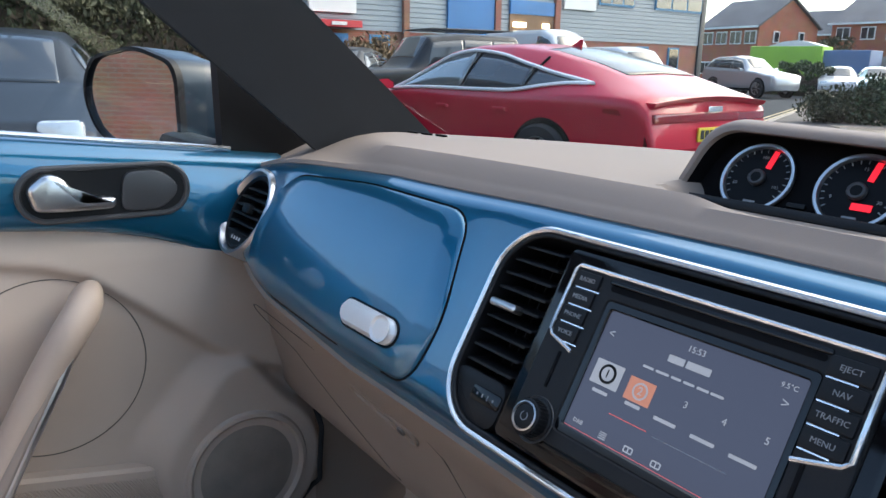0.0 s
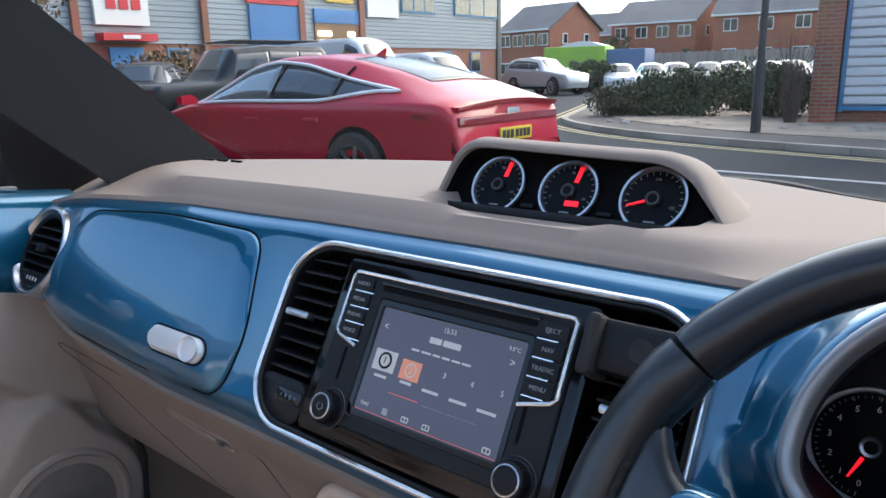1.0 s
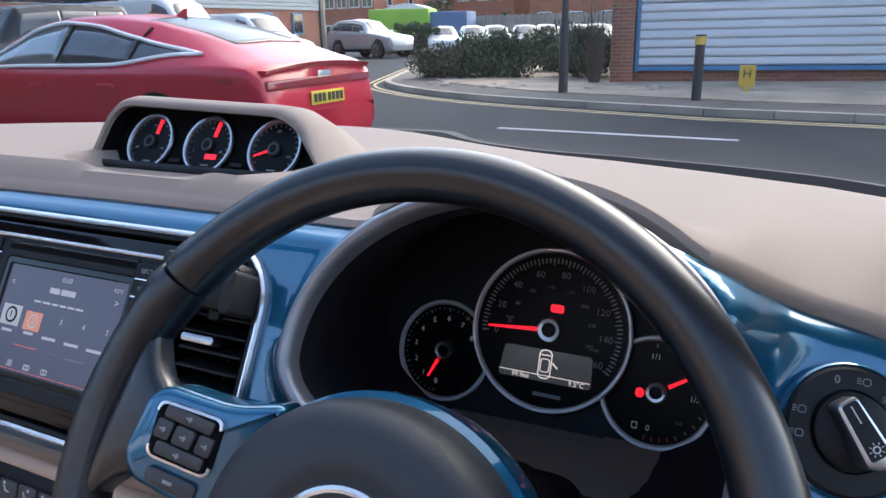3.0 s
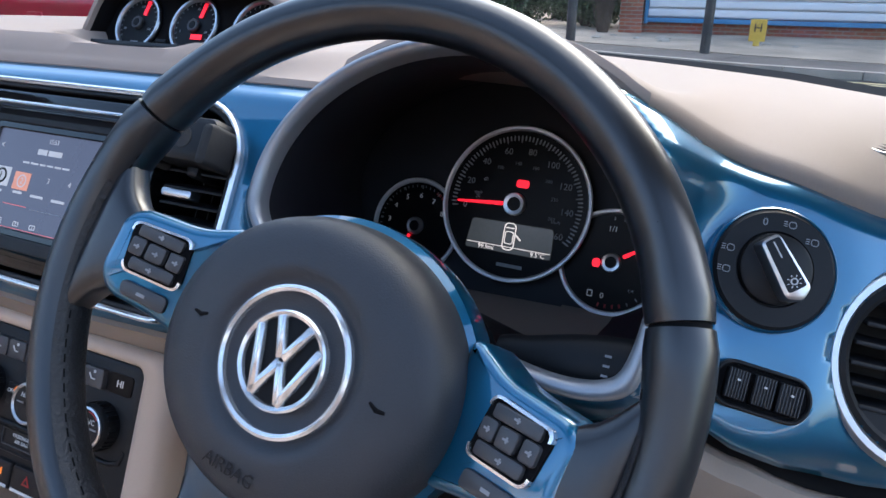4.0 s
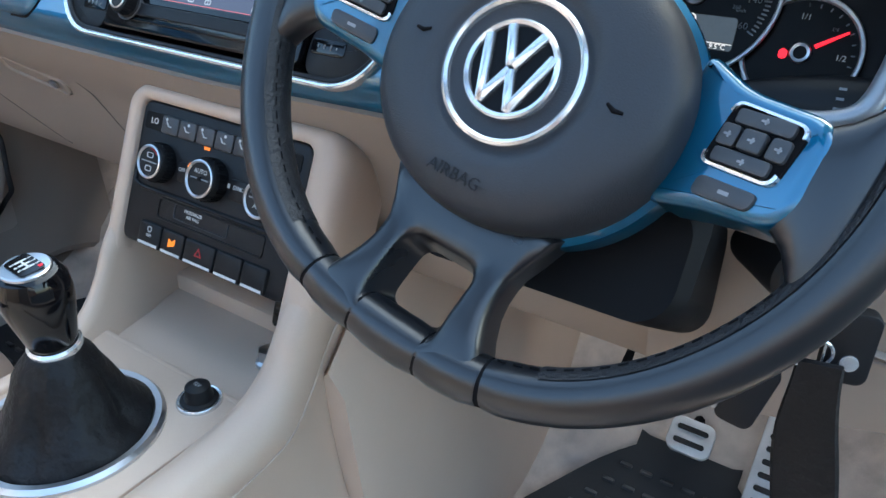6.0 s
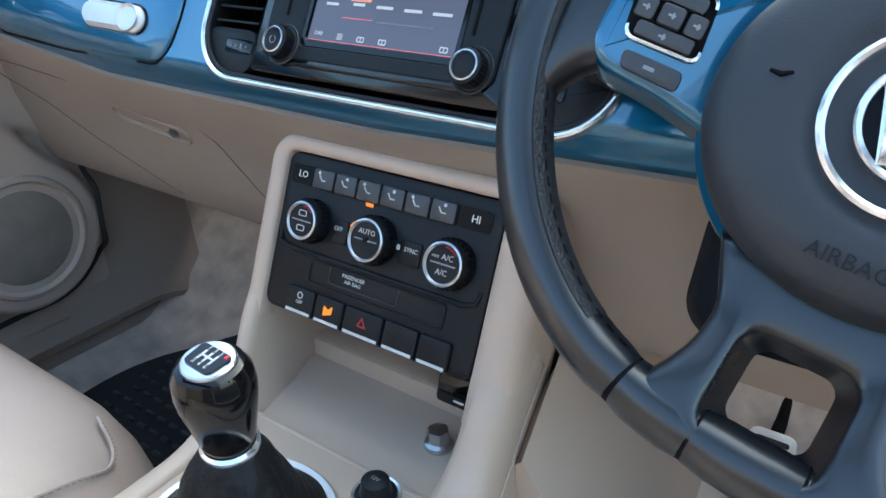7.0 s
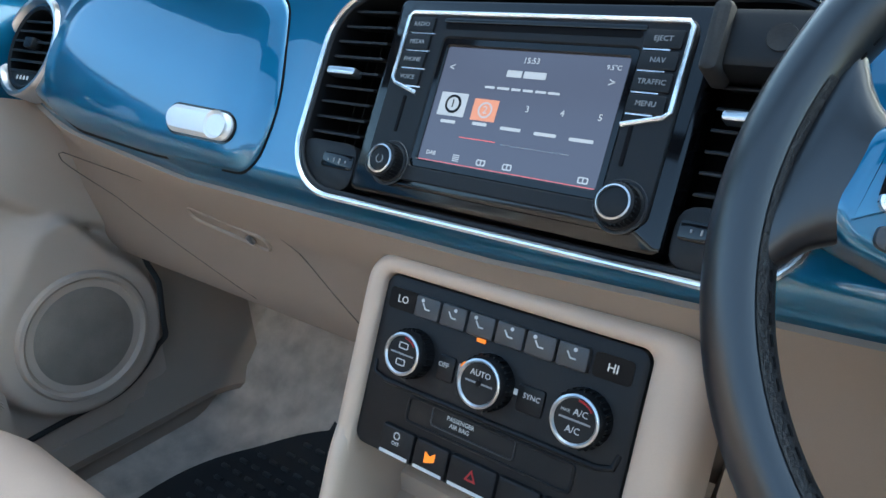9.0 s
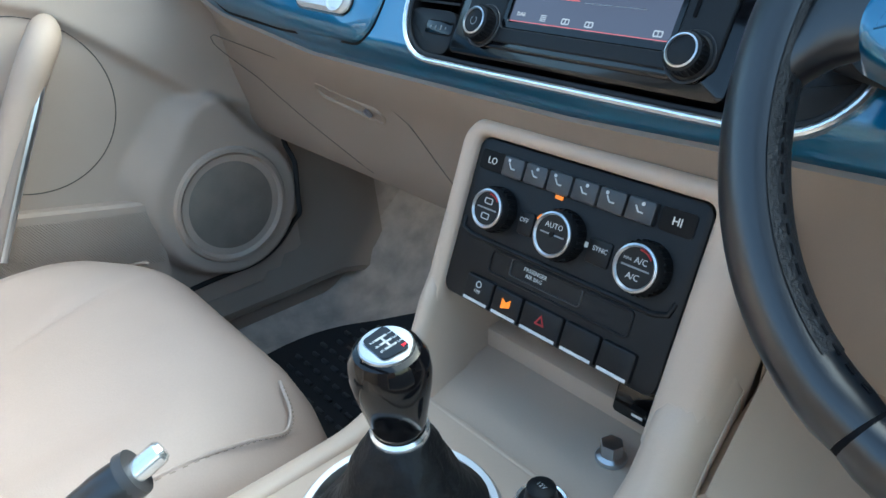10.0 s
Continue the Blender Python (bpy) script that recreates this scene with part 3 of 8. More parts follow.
screen = part("screen", prism(rrect(0.1366, 0.083, 0.002, 5, SX, SY), 0.0035, 0.0058), SCREEN, radio, "lit pale blue touchscreen")
for side in (-1, 1):
    ex, ey = (-0.1025, 0.0100) if side < 0 else (0.1068, 0.0050)
    part("bracket", tube([(side * 0.0785 + 0.001, ey - 0.0075, 0.009), (ex - side * 0.0035, ey - 0.0010, 0.009), (ex, ey + 0.0025, 0.009), (ex, 0.0592, 0.009), (ex - side * 0.003, 0.0622, 0.009), (0.002, 0.0622, 0.009)], 0.0017, 8, up=(0, 0, 1)), CHROME, radio, "chrome bracket line")
for side, words in ((-1, ("RADIO", "MEDIA", "PHONE", "VOICE")), (1, ("EJECT", "NAV", "TRAFFIC", "MENU"))):
    for k, word in enumerate(words):
        cx = -0.0885 if side < 0 else 0.0915
        wd = 0.0215 if side < 0 else 0.0235
        cy = (0.0530 if side < 0 else 0.0505) - 0.0132 * k
        key = part("button", prism(rrect(wd, 0.0114, 0.0012, 2, cx, cy), 0.006, 0.0103, 0.0008), BLACK, radio, "black key with white lettering")
        lettering(word, 0.0046, PRINT_DIM, key, cx, cy, 0.0105)
        part("key_line", box(wd * (0.7 if side > 0 else 1.0), 0.0009, 0.0008, (cx - side * wd * 0.12, cy - 0.0064, 0.0092)), CHROME, key)
for cx in (-0.0865, 0.0862):
    part("card_slot", prism(rrect(0.0026, 0.027, 0.001, 3, cx, -0.0135), 0.008, 0.0090), DARK_HOLE, radio, "card slot")
for cx in (-0.0835, 0.0925):
    ky = -0.0500
    part("knob_recess", lathe([(0.0165, 0.0084), (0.0160, 0.0092), (0.0148, 0.0086), (0.0145, 0.006)], 36, at=(cx, ky, 0)), CHARCOAL, radio, "dark ring round the knob")
    knob = part("knob", lathe([(0.0142, 0.006), (0.0142, 0.0085), (0.0128, 0.0095), (0.0126, 0.016), (0.0120, 0.0190), (0.0108, 0.0198), (0, 0.0196)], 36, at=(cx, ky, 0)), BLACK, radio, "black ribbed knob")
    part("knob_ring", lathe([(0.0100, 0.0194), (0.0104, 0.0206), (0.0094, 0.0210), (0.0089, 0.0198)], 36, at=(cx, ky, 0)), SATIN, knob, "thin silver ring")
    for j in range(30):
        a = 2 * math.pi * j / 30
        part("ridge", box(0.0008, 0.0010, 0.0085, (cx + 0.0126 * math.cos(a), ky + 0.0126 * math.sin(a), 0.0138)), BLACK, knob)
    if cx < 0:
        part("power_mark", tube([(cx + 0.0030 * math.cos(a), ky + 0.0030 * math.sin(a), 0.0202) for a in [radians(120 + 30 * i) for i in range(11)]], 0.00035, 5), PRINT_DIM, knob)


def on_screen(name, w, h, x, y, mat, label="", r=0.0006):
    return part(name, prism(rrect(w, h, r, 3, x, y), 0.0055, 0.0060), mat, screen, label)


lettering("15:53", 0.0056, SCREEN_TEXT, screen, 0.0068, 0.0330, 0.0060)
lettering("9.5°C", 0.0042, SCREEN_TEXT, screen, 0.0645, 0.0325, 0.0060)
lettering("<", 0.0080, SCREEN_TEXT, screen, -0.0545, 0.0245, 0.0060)
lettering(">", 0.0080, SCREEN_TEXT, screen, 0.0655, 0.0230, 0.0060)
for x, w in ((-0.0035, 0.0115), (0.0120, 0.0165)):
    on_screen("title_bar", w, 0.0046, x, 0.0235, SCREEN_TEXT, "white bar of station lettering")
for x, w in ((-0.0195, 0.0080), (-0.0090, 0.0095), (0.0010, 0.0070), (0.0100, 0.0075), (0.0195, 0.0080), (0.0290, 0.0085)):
    on_screen("title_line", w, 0.0016, x, 0.0130, SCREEN_TEXT, "thin white bar of small lettering")
tile = on_screen("tile", 0.0225, 0.0165, -0.0455, -0.0015, SCREEN_TEXT, "white square station tile")
part("tile_disc", prism(circle(0.0066, 24, -0.0450, -0.0012), 0.0059, 0.0063), DIAL, screen, "dark disc")
part("tile_disc_inner", prism(circle(0.0048, 24, -0.0450, -0.0012), 0.0062, 0.0064), SCREEN_TEXT, screen)
lettering("1", 0.0080, DIAL, screen, -0.0450, -0.0012, 0.0065)
on_screen("tile", 0.0195, 0.0150, -0.0185, -0.0030, SCREEN_ORANGE, "orange square station tile")
part("tile_ring", border(circle(0.0056, 24, -0.0180, -0.0030), circle(0.0044, 24, -0.0180, -0.0030), 0.0059, 0.0063), SCREEN_TEXT, screen)
lettering("2", 0.0075, SCREEN_TEXT, screen, -0.0180, -0.0030, 0.0061)
for text, x in (("3", 0.0135), ("4", 0.0388), ("5", 0.0645)):
    lettering(text, 0.0060, SCREEN_TEXT, screen, x, 0.0008, 0.0060)
for x, y, w in ((-0.0455, -0.0138, 0.0125), (-0.0195, -0.0128, 0.0115), (0.0050, -0.0135, 0.0155), (0.0308, -0.0140, 0.0158), (0.0562, -0.0145, 0.0165)):
    on_screen("caption", w, 0.0022, x, y, SCREEN_TEXT, "short white bar of small lettering")
on_screen("scale_line", 0.0290, 0.0006, -0.018, -0.0235, SCREEN_RED, "thin red line")
on_screen("scale_line", 0.0500, 0.0004, 0.026, -0.0245, PRINT_DIM)
on_screen("edge_line", 0.1350, 0.0005, SX, -0.0425, SCREEN_RED, "thin red line")
lettering("DAB", 0.0042, SCREEN_TEXT, screen, -0.0520, -0.0372, 0.0060)
for k in range(4):
    on_screen("list_icon", 0.0056, 0.0006, -0.0305, -0.0362 - 0.0013 * k, SCREEN_TEXT)
for x in (-0.0100, 0.0105, 0.0645):
    part("screen_icon", border(rrect(0.0070, 0.0042, 0.001, 3, x, -0.0385), rrect(0.0054, 0.0026, 0.0006, 3, x, -0.0385), 0.0056, 0.0060), SCREEN_TEXT, screen)
    part("screen_icon_line", prism(rrect(0.0007, 0.0036, 0.0003, 2, x, -0.0385), 0.0056, 0.0060), SCREEN_TEXT, screen)

# phone clip on the vent
clip = thing("phone_clip", "black plastic phone clip on the air vent", "phone holder", m=FACE @ pose(0.152, 0.049, 0.006))
part("body", prism(rrect(0.062, 0.034, 0.008, 5), -0.012, 0.016, 0.005), BLACK, clip)
part("jaw", prism(rrect(0.011, 0.040, 0.004, 4, -0.029, -0.002), -0.006, 0.023, 0.004), RUBBER, clip)
part("jaw", prism(rrect(0.011, 0.030, 0.004, 4, 0.030, -0.004), -0.006, 0.024, 0.004), RUBBER, clip)
part("dimple", lathe([(0.008, 0.0158), (0.0075, 0.0168), (0.004, 0.0164), (0, 0.016)], 24, at=(0.003, 0.0, 0)), RUBBER, clip)
part("stem", box(0.012, 0.012, 0.03, (0.0, -0.018, -0.018), 0.003), BLACK, clip)

# ---- gauge pod on the dashboard ----
pod = thing("gauge_pod", "taupe gauge pod with three round dials on the dashboard", "gauge pod")
plinth = [(0.0125 + x, 0.182 + y) for x, y in rrect(0.234, 0.142, 0.060, 10)]
part("plinth", prism(plinth, 1.080, 1.0922, 0.0005), TAUPE, pod, "taupe oval base")


def arch(lt, lb, rt, rb, h, r, n=7):
    """An arch's outline from its left foot over the top to its right foot; the right side leans more."""
    p = [Vector((-lb, 0)), Vector((-lt - 0.004, h)), Vector((rt + 0.006, h - 0.006)), Vector((rb, 0))]
    out = [(-lb, -0.006)]
    for i in (1, 2):
        s = p[i] + (p[i - 1] - p[i]).normalized() * r
        e = p[i] + (p[i + 1] - p[i]).normalized() * r
        for j in range(n + 1):
            t = j / n
            q = s * (1 - t) ** 2 + p[i] * 2 * t * (1 - t) + e * t * t
            out.append((q.x, q.y))
    return out + [(rb, -0.006)]


def pod_ring(y, lean, inset, h, r, base=0.0):
    return [(0.012 + x, y + lean * z, 1.108 + z) for x, z in arch(0.118 - inset, 0.136 - inset + base, 0.096 - inset, 0.148 - inset + base, h, r)]


hood_rings = [pod_ring(0.285, 0.0, 0.055, 0.008, 0.004), pod_ring(0.255, 0.1, 0.014, 0.032, 0.020, 0.004), pod_ring(0.210, 0.35, 0.002, 0.046, 0.024, 0.004), pod_ring(0.182, 0.45, 0.0, 0.050, 0.025, 0.002), pod_ring(0.170, 0.5, 0.001, 0.0485, 0.024),
              pod_ring(0.165, 0.5, 0.004, 0.0455, 0.023), pod_ring(0.166, 0.5, 0.0075, 0.0420, 0.022), pod_ring(0.171, 0.5, 0.009, 0.0405, 0.0215)]
part("hood", loft(hood_rings, closed=False), TAUPE, pod, "taupe soft hood", sharp=60)
part("hood_lining", loft([hood_rings[-1], pod_ring(0.182, 0.5, 0.0105, 0.0390, 0.021), pod_ring(0.205, 0.45, 0.014, 0.0360, 0.020)], closed=False), DARK_HOLE, pod, "black hood lining", sharp=60)
PODM = pose(0.010, 0.185, 1.1130, 60)
part("dial_panel", prism(round_poly([(-0.132, -0.022), (0.142, -0.022), (0.104, 0.040), (-0.116, 0.040)], 0.010, 5), -0.014, -0.006), DARK_HOLE, pod, "black dial panel", PODM)
part("sill", prism(rrect(0.262, 0.008, 0.003, 3, 0.004, -0.0262), -0.012, 0.012, 0.002), BLACK, pod, "", PODM)


def dial(parent, name, m, r, ring=SATIN, label="black dial in a silver ring"):
    d = part(name, lathe([(r, -0.004), (r, 0.0), (0, 0.0)], 48), DIAL, parent, label, m)
    part("ring", lathe([(r - 0.0004, -0.003), (r + 0.0012, 0.001), (r + 0.0004, 0.0028), (r - 0.0016, 0.0026), (r - 0.0028, 0.0005), (r - 0.0028, -0.001)], 56), ring, d, "silver ring")
    return d


def ticks(parent, r0, r1, a0, a1, n, wide, mat=PRINT):
    for i in range(n):
        a = radians(a0 + (a1 - a0) * i / (n - 1))
        c = ((r0 + r1) / 2 * math.cos(a), (r0 + r1) / 2 * math.sin(a))
        part("tick", box(r1 - r0, wide, 0.0003, (0, 0, 0)), mat, parent, "", pose(c[0], c[1], 0.0004, 0, 0, math.degrees(a)))


def hub(parent, r, mat=SATIN):
    part("hub", lathe([(r, 0.0), (r, 0.0030), (r - 0.0008, 0.0040), (r * 0.62, 0.0036), (r * 0.6, 0.0025), (0, 0.0025)], 32), mat, parent, "silver hub ring")
    part("hub_cap", lathe([(r * 0.66, 0.0005), (r * 0.62, 0.0034), (0, 0.0035)], 32), DIAL, parent)


def needle(parent, ang, r0, r1, wide):
    a = radians(ang)
    c = (r0 + r1) / 2
    part("needle", prism(round_poly([(-(r1 - r0) / 2, -wide / 2), ((r1 - r0) / 2, -wide / 4), ((r1 - r0) / 2, wide / 4), (-(r1 - r0) / 2, wide / 2)], wide / 6), 0.0014, 0.0024), RED_GLOW, parent, "glowing red needle", pose(c * math.cos(a), c * math.sin(a), 0, 0, 0, ang))


for x, ang, marks in ((-0.0745, 62, ("60", "100", "140")), (0.0, 78, ("0", "15", "30")), (0.0780, 200, ("100", "200", "125"))):
    d = dial(pod, "gauge", PODM @ pose(x, 0.003, -0.003) @ Matrix.Diagonal((1.06, 1.06, 1, 1)), 0.0265)
    ticks(d, 0.0205, 0.0232, 215, -35, 19, 0.0007, PRINT_DIM)
    hub(d, 0.0062, CHARCOAL)
    if x < 0.05:
        part("lit_bar", box(0.0042, 0.014, 0.0004, (0, 0, 0)), RED_GLOW, d, "glowing red bar", pose(0.0062, 0.0150, 0.0008, 0, 0, -9))
    else:
        needle(d, ang, 0.004, 0.021, 0.0022)
    if x == 0.0:
        part("lit_digits", box(0.013, 0.0048, 0.0004, (0.006, -0.0105, 0.0008)), RED_GLOW, d, "glowing red readout")
    for k, word in enumerate(marks):
        a = radians((200, 90, -20)[k])
        lettering(word, 0.0034, PRINT_DIM, d, 0.0165 * math.cos(a), 0.0165 * math.sin(a), 0.0006)
    part("caption", box(0.009, 0.0014, 0.0003, (0.001, -0.0185, 0.0005)), PRINT_DIM, d, "small grey bar of lettering")
for x in (-0.037, 0.039):
    part("key", box(0.014, 0.004, 0.003, (x, -0.0145, -0.003), 0.001), BLACK, pod, "", PODM)

# ---- instrument cluster ----
clus = thing("instrument_cluster", "black instrument cluster with three chrome-ringed dials behind the wheel", "instrument cluster", m=CLUSTER)
part("back_panel", prism(rrect(0.335, 0.212, 0.07, 8, 0, 0.005), -0.018, -0.010), HOOD_LINING, clus, "black panel")
sp = dial(clus, "speedometer", pose(0, 0, 0), 0.0625, RING_PAINT, "large black speedometer in a chrome ring")
ticks(sp, 0.0515, 0.0550, 188, -28, 65, 0.0013, PRINT_DIM)
ticks(sp, 0.0500, 0.0545, 188, -28, 17, 0.0011, PRINT_DIM)
ticks(sp, 0.0545, 0.0556, 188, -28, 65, 0.0006)
for k, word in enumerate(("0", "20", "40", "60", "80", "100", "120", "140", "160")):
    a = radians(188 - 27 * k)
    lettering(word, 0.0074, PRINT_DIM, sp, 0.0435 * math.cos(a), 0.0435 * math.sin(a), 0.0006)
for k, word in enumerate(("20", "60", "100", "140", "180", "200", "230", "260")):
    a = radians(176 - 27.0 * k)
    lettering(word, 0.0040, PRINT_DIM, sp, 0.0330 * math.cos(a), 0.0330 * math.sin(a), 0.0006)
lettering("mph", 0.0040, PRINT_DIM, sp, -0.0330, 0.0055, 0.0006)
lettering("km/h", 0.0036, PRINT_DIM, sp, 0.0360, -0.0095, 0.0006)
hub(sp, 0.0092)
needle(sp, 184, 0.010, 0.050, 0.0032)
part("warning_light", prism(rrect(0.0105, 0.0062, 0.002, 3, 0.004, 0.0170), 0.0003, 0.0012), RED_GLOW, sp, "glowing red warning light")
lcd = part("display", prism(round_poly([(-0.034, -0.0155), (0.036, -0.0155), (0.037, -0.040), (-0.037, -0.040)], 0.003), 0.0, 0.0008), LCD, sp, "small grey display")
part("car_outline", border(rrect(0.0105, 0.0225, 0.004, 5, 0.0, -0.0265), rrect(0.0088, 0.0208, 0.0033, 5, 0.0, -0.0265), 0.0008, 0.0011), LCD_TEXT, lcd, "lit outline of a car seen from above")
part("car_roof", border(rrect(0.0075, 0.0105, 0.002, 4, 0.0, -0.0275), rrect(0.0062, 0.0092, 0.0015, 4, 0.0, -0.0275), 0.0008, 0.0011), LCD_TEXT, lcd)
part("car_screen", box(0.0075, 0.0008, 0.0003, (0.0, -0.0195, 0.0010)), LCD_TEXT, lcd)
part("open_door", box(0.0060, 0.0012, 0.0003, (0, 0, 0)), LCD_TEXT, lcd, "lit mark of an open door", pose(0.0078, -0.0265, 0.0010, 0, 0, -40))
part("display_line", box(0.072, 0.0006, 0.0003, (0, -0.0352, 0.0010)), LCD_TEXT, lcd)
lettering("99.9mi", 0.0052, LCD_TEXT, lcd, -0.0185, -0.0378, 0.0010)
lettering("9.5°C", 0.0052, LCD_TEXT, lcd, 0.0260, -0.0378, 0.0010)
part("odometer", box(0.022, 0.0028, 0.0003, (0.004, -0.0500, 0.0005)), PRINT_DIM, sp, "grey bar of odometer digits")
ta = dial(clus, "tachometer", pose(-0.0886, -0.031, -0.006), 0.0405, RING_PAINT, "black rev counter in a chrome ring")
ticks(ta, 0.0335, 0.0355, 262, 62, 29, 0.0007, PRINT_DIM)
ticks(ta, 0.0325, 0.0355, 262, 30, 9, 0.0009, PRINT_DIM)
ticks(ta, 0.0330, 0.0352, 62, 30, 7, 0.0012, RED_PRINT)
for k in range(9):
    a = radians(262 - 29.0 * k)
    lettering(str(k), 0.0062, PRINT, ta, 0.0265 * math.cos(a), 0.0265 * math.sin(a), 0.0006)
hub(ta, 0.0075)
needle(ta, 245, 0.009, 0.026, 0.0028)
fu = dial(clus, "fuel_gauge", pose(0.0833, -0.0327, -0.006), 0.0405, RING_PAINT, "black fuel gauge in a chrome ring")
ticks(fu, 0.0328, 0.0355, 95, -60, 13, 0.0010, PRINT_DIM)
ticks(fu, 0.0325, 0.0355, -70, -98, 4, 0.0014, RED_PRINT)
hub(fu, 0.0075)
needle(fu, 33, 0.010, 0.033, 0.0030)
lettering("1/1", 0.0060, PRINT, fu, -0.003, 0.0255, 0.0006)
lettering("1/2", 0.0058, PRINT, fu, 0.0270, 0.0, 0.0006)
lettering("3/4", 0.0036, PRINT_DIM, fu, 0.0180, 0.0190, 0.0006)
lettering("1/4", 0.0036, PRINT_DIM, fu, 0.0180, -0.0190, 0.0006)
lettering("0", 0.0062, PRINT, fu, -0.003, -0.0265, 0.0006)
part("belt_light", prism(rrect(0.006, 0.007, 0.0025, 4, -0.0115, -0.0020), 0.0003, 0.0012), RED_GLOW, fu, "glowing red warning light")
part("pump_icon", border(rrect(0.0042, 0.0052, 0.0006, 2, -0.0125, -0.0260), rrect(0.0030, 0.0036, 0.0004, 2, -0.0125, -0.0260), 0.0003, 0.0006), PRINT, fu)

# ---- steering wheel ----
wheel = thing("steering_wheel", "black leather steering wheel with blue spokes and a flat bottom", "steering wheel", m=WHEEL)
RIM, FLAT, RIM_X, RIM_Y = 0.1703, 0.1705, 0.0, 0.0


def rim_point(deg, extra=0.0):
    a = radians(deg)
    c, s = math.cos(a), math.sin(a)
    r = RIM
    if s < -0.3:
        k = 14.0
        r = (RIM ** -k + (FLAT / -s) ** -k) ** (-1 / k)
    return Vector(((r + extra) * c + RIM_X, (r + extra) * s + RIM_Y, 0.0))


def rim_piece(a0, a1, mat, label, rad=0.0137, n=None):
    n = n or max(4, int(abs(a1 - a0) / 3))
    ang = [a0 + (a1 - a0) * i / n for i in range(n + 1)]
    rs = []
    for a in ang:
        bulge = 0.0016 * math.exp(-((a % 360 - 158) / 9) ** 2) + 0.0016 * math.exp(-((a % 360 - 22) / 9) ** 2)
        rs.append(rad + bulge)
    rs[0] -= 0.0011
    rs[-1] -= 0.0011
    part("rim", tube([rim_point(a) for a in ang], rs, 18, up=(0, 0, 1), flat=1.14), mat, wheel, label)


rim_piece(24.4, 155.6, LEATHER, "smooth black leather rim")
rim_piece(156.4, 249.6, LEATHER, "black leather rim grip")
rim_piece(250.4, 262.0, LEATHER, "smooth black leather rim")
rim_piece(262.6, 277.4, LEATHER, "smooth black rim insert")
rim_piece(278.0, 289.6, LEATHER, "smooth black leather rim")
rim_piece(290.4, 383.6, LEATHER, "black leather rim grip")
for a in (24, 156, 250, 262.3, 277.7, 290):
    part("seam", tube([rim_point(a - 0.5), rim_point(a + 0.5)], 0.0126, 14, up=(0, 0, 1), flat=1.12), DARK_HOLE, wheel, "dark leather seam")
# stitches along the inner side of the grips
for a0, a1 in ((158, 248), (292, 382)):
    for k in range(int((a1 - a0) / 3)):
        p0, p1 = rim_point(a0 + 3 * k, -0.0130), rim_point(a0 + 3 * k + 1.7, -0.0130)
        p0.z = p1.z = 0.0065
        part("stitch", tube([p0, p1], 0.0006, 4), DARK_HOLE, wheel)
# perforated patches on the inner side
for a0, a1 in ((172, 240), (300, 368)):
    ang = [a0 + (a1 - a0) * i / 24 for i in range(25)]
    rings = []
    for a in ang:
        c = rim_point(a)
        rad = (c - Vector((RIM_X, RIM_Y, 0))).normalized()
        rings.append([c + rad * (-0.0141 * math.cos(b)) + Vector((0, 0, 0.0160 * math.sin(b))) for b in [radians(-60 + 110 * k / 8) for k in range(9)]])
    part("perforated_patch", loft(rings, closed=False), PERF, wheel, "perforated black leather")
# hub: a short drum with a gently domed cover
part("hub_trim", lathe([(0.0885, -0.058), (0.0890, -0.040), (0.088, -0.035), (0.084, -0.032), (0.076, -0.032)], 64), BLUE, wheel, "metallic blue horseshoe trim", HUB @ Matrix.Diagonal((0.99, 0.90, 1, 1)))
cover = part("airbag_cover", warp(lathe([(0.0840, -0.052), (0.0838, -0.030), (0.0825, -0.018), (0.0800, -0.0095), (0.0760, -0.0040), (0.070, -0.0005), (0.060, 0.0015), (0.048, 0.0026), (0.0440, 0.0024), (0.0412, 0.0008), (0.0385, -0.0008), (0.0, -0.0008)], 72), lambda c: Vector((c.x, c.y * (1 - 0.10 * smooth((math.hypot(c.x, c.y) - 0.042) / 0.035)), c.z))), AIRBAG, wheel, "charcoal grained round airbag cover", HUB, sharp=50)
part("badge_ring", lathe([(0.0368, -0.001), (0.0366, 0.0022), (0.0350, 0.0032), (0.0334, 0.0022), (0.0332, -0.001)], 64), CHROME, cover, "chrome ring")
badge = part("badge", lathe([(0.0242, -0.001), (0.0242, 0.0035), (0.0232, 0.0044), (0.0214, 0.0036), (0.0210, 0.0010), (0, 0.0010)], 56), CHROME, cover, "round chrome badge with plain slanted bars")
part("badge_field", lathe([(0.0212, 0.0005), (0.0210, 0.0015), (0, 0.0016)], 48), DIAL, badge)
for (x0, y0), (x1, y1) in (((-0.0088, 0.0188), (-0.0012, 0.0020)), ((0.0088, 0.0188), (0.0012, 0.0020)), ((-0.0178, 0.0110), (-0.0078, -0.0185)), ((0.0178, 0.0110), (0.0078, -0.0185)), ((-0.0078, -0.0180), (-0.0006, -0.0012)), ((0.0078, -0.0180), (0.0006, -0.0012))):
    ln, an = math.hypot(x1 - x0, y1 - y0), math.degrees(math.atan2(y1 - y0, x1 - x0))
    part("badge_bar", prism(rrect(ln + 0.002, 0.0046, 0.0006, 2), 0.001, 0.0044, 0.0008), CHROME, badge, "", pose((x0 + x1) / 2, (y0 + y1) / 2, 0, 0, 0, an))
lettering("AIRBAG", 0.0088, BLACK, cover, -0.002, -0.0560, 0.0026, name="embossed_lettering", label="embossed lettering")
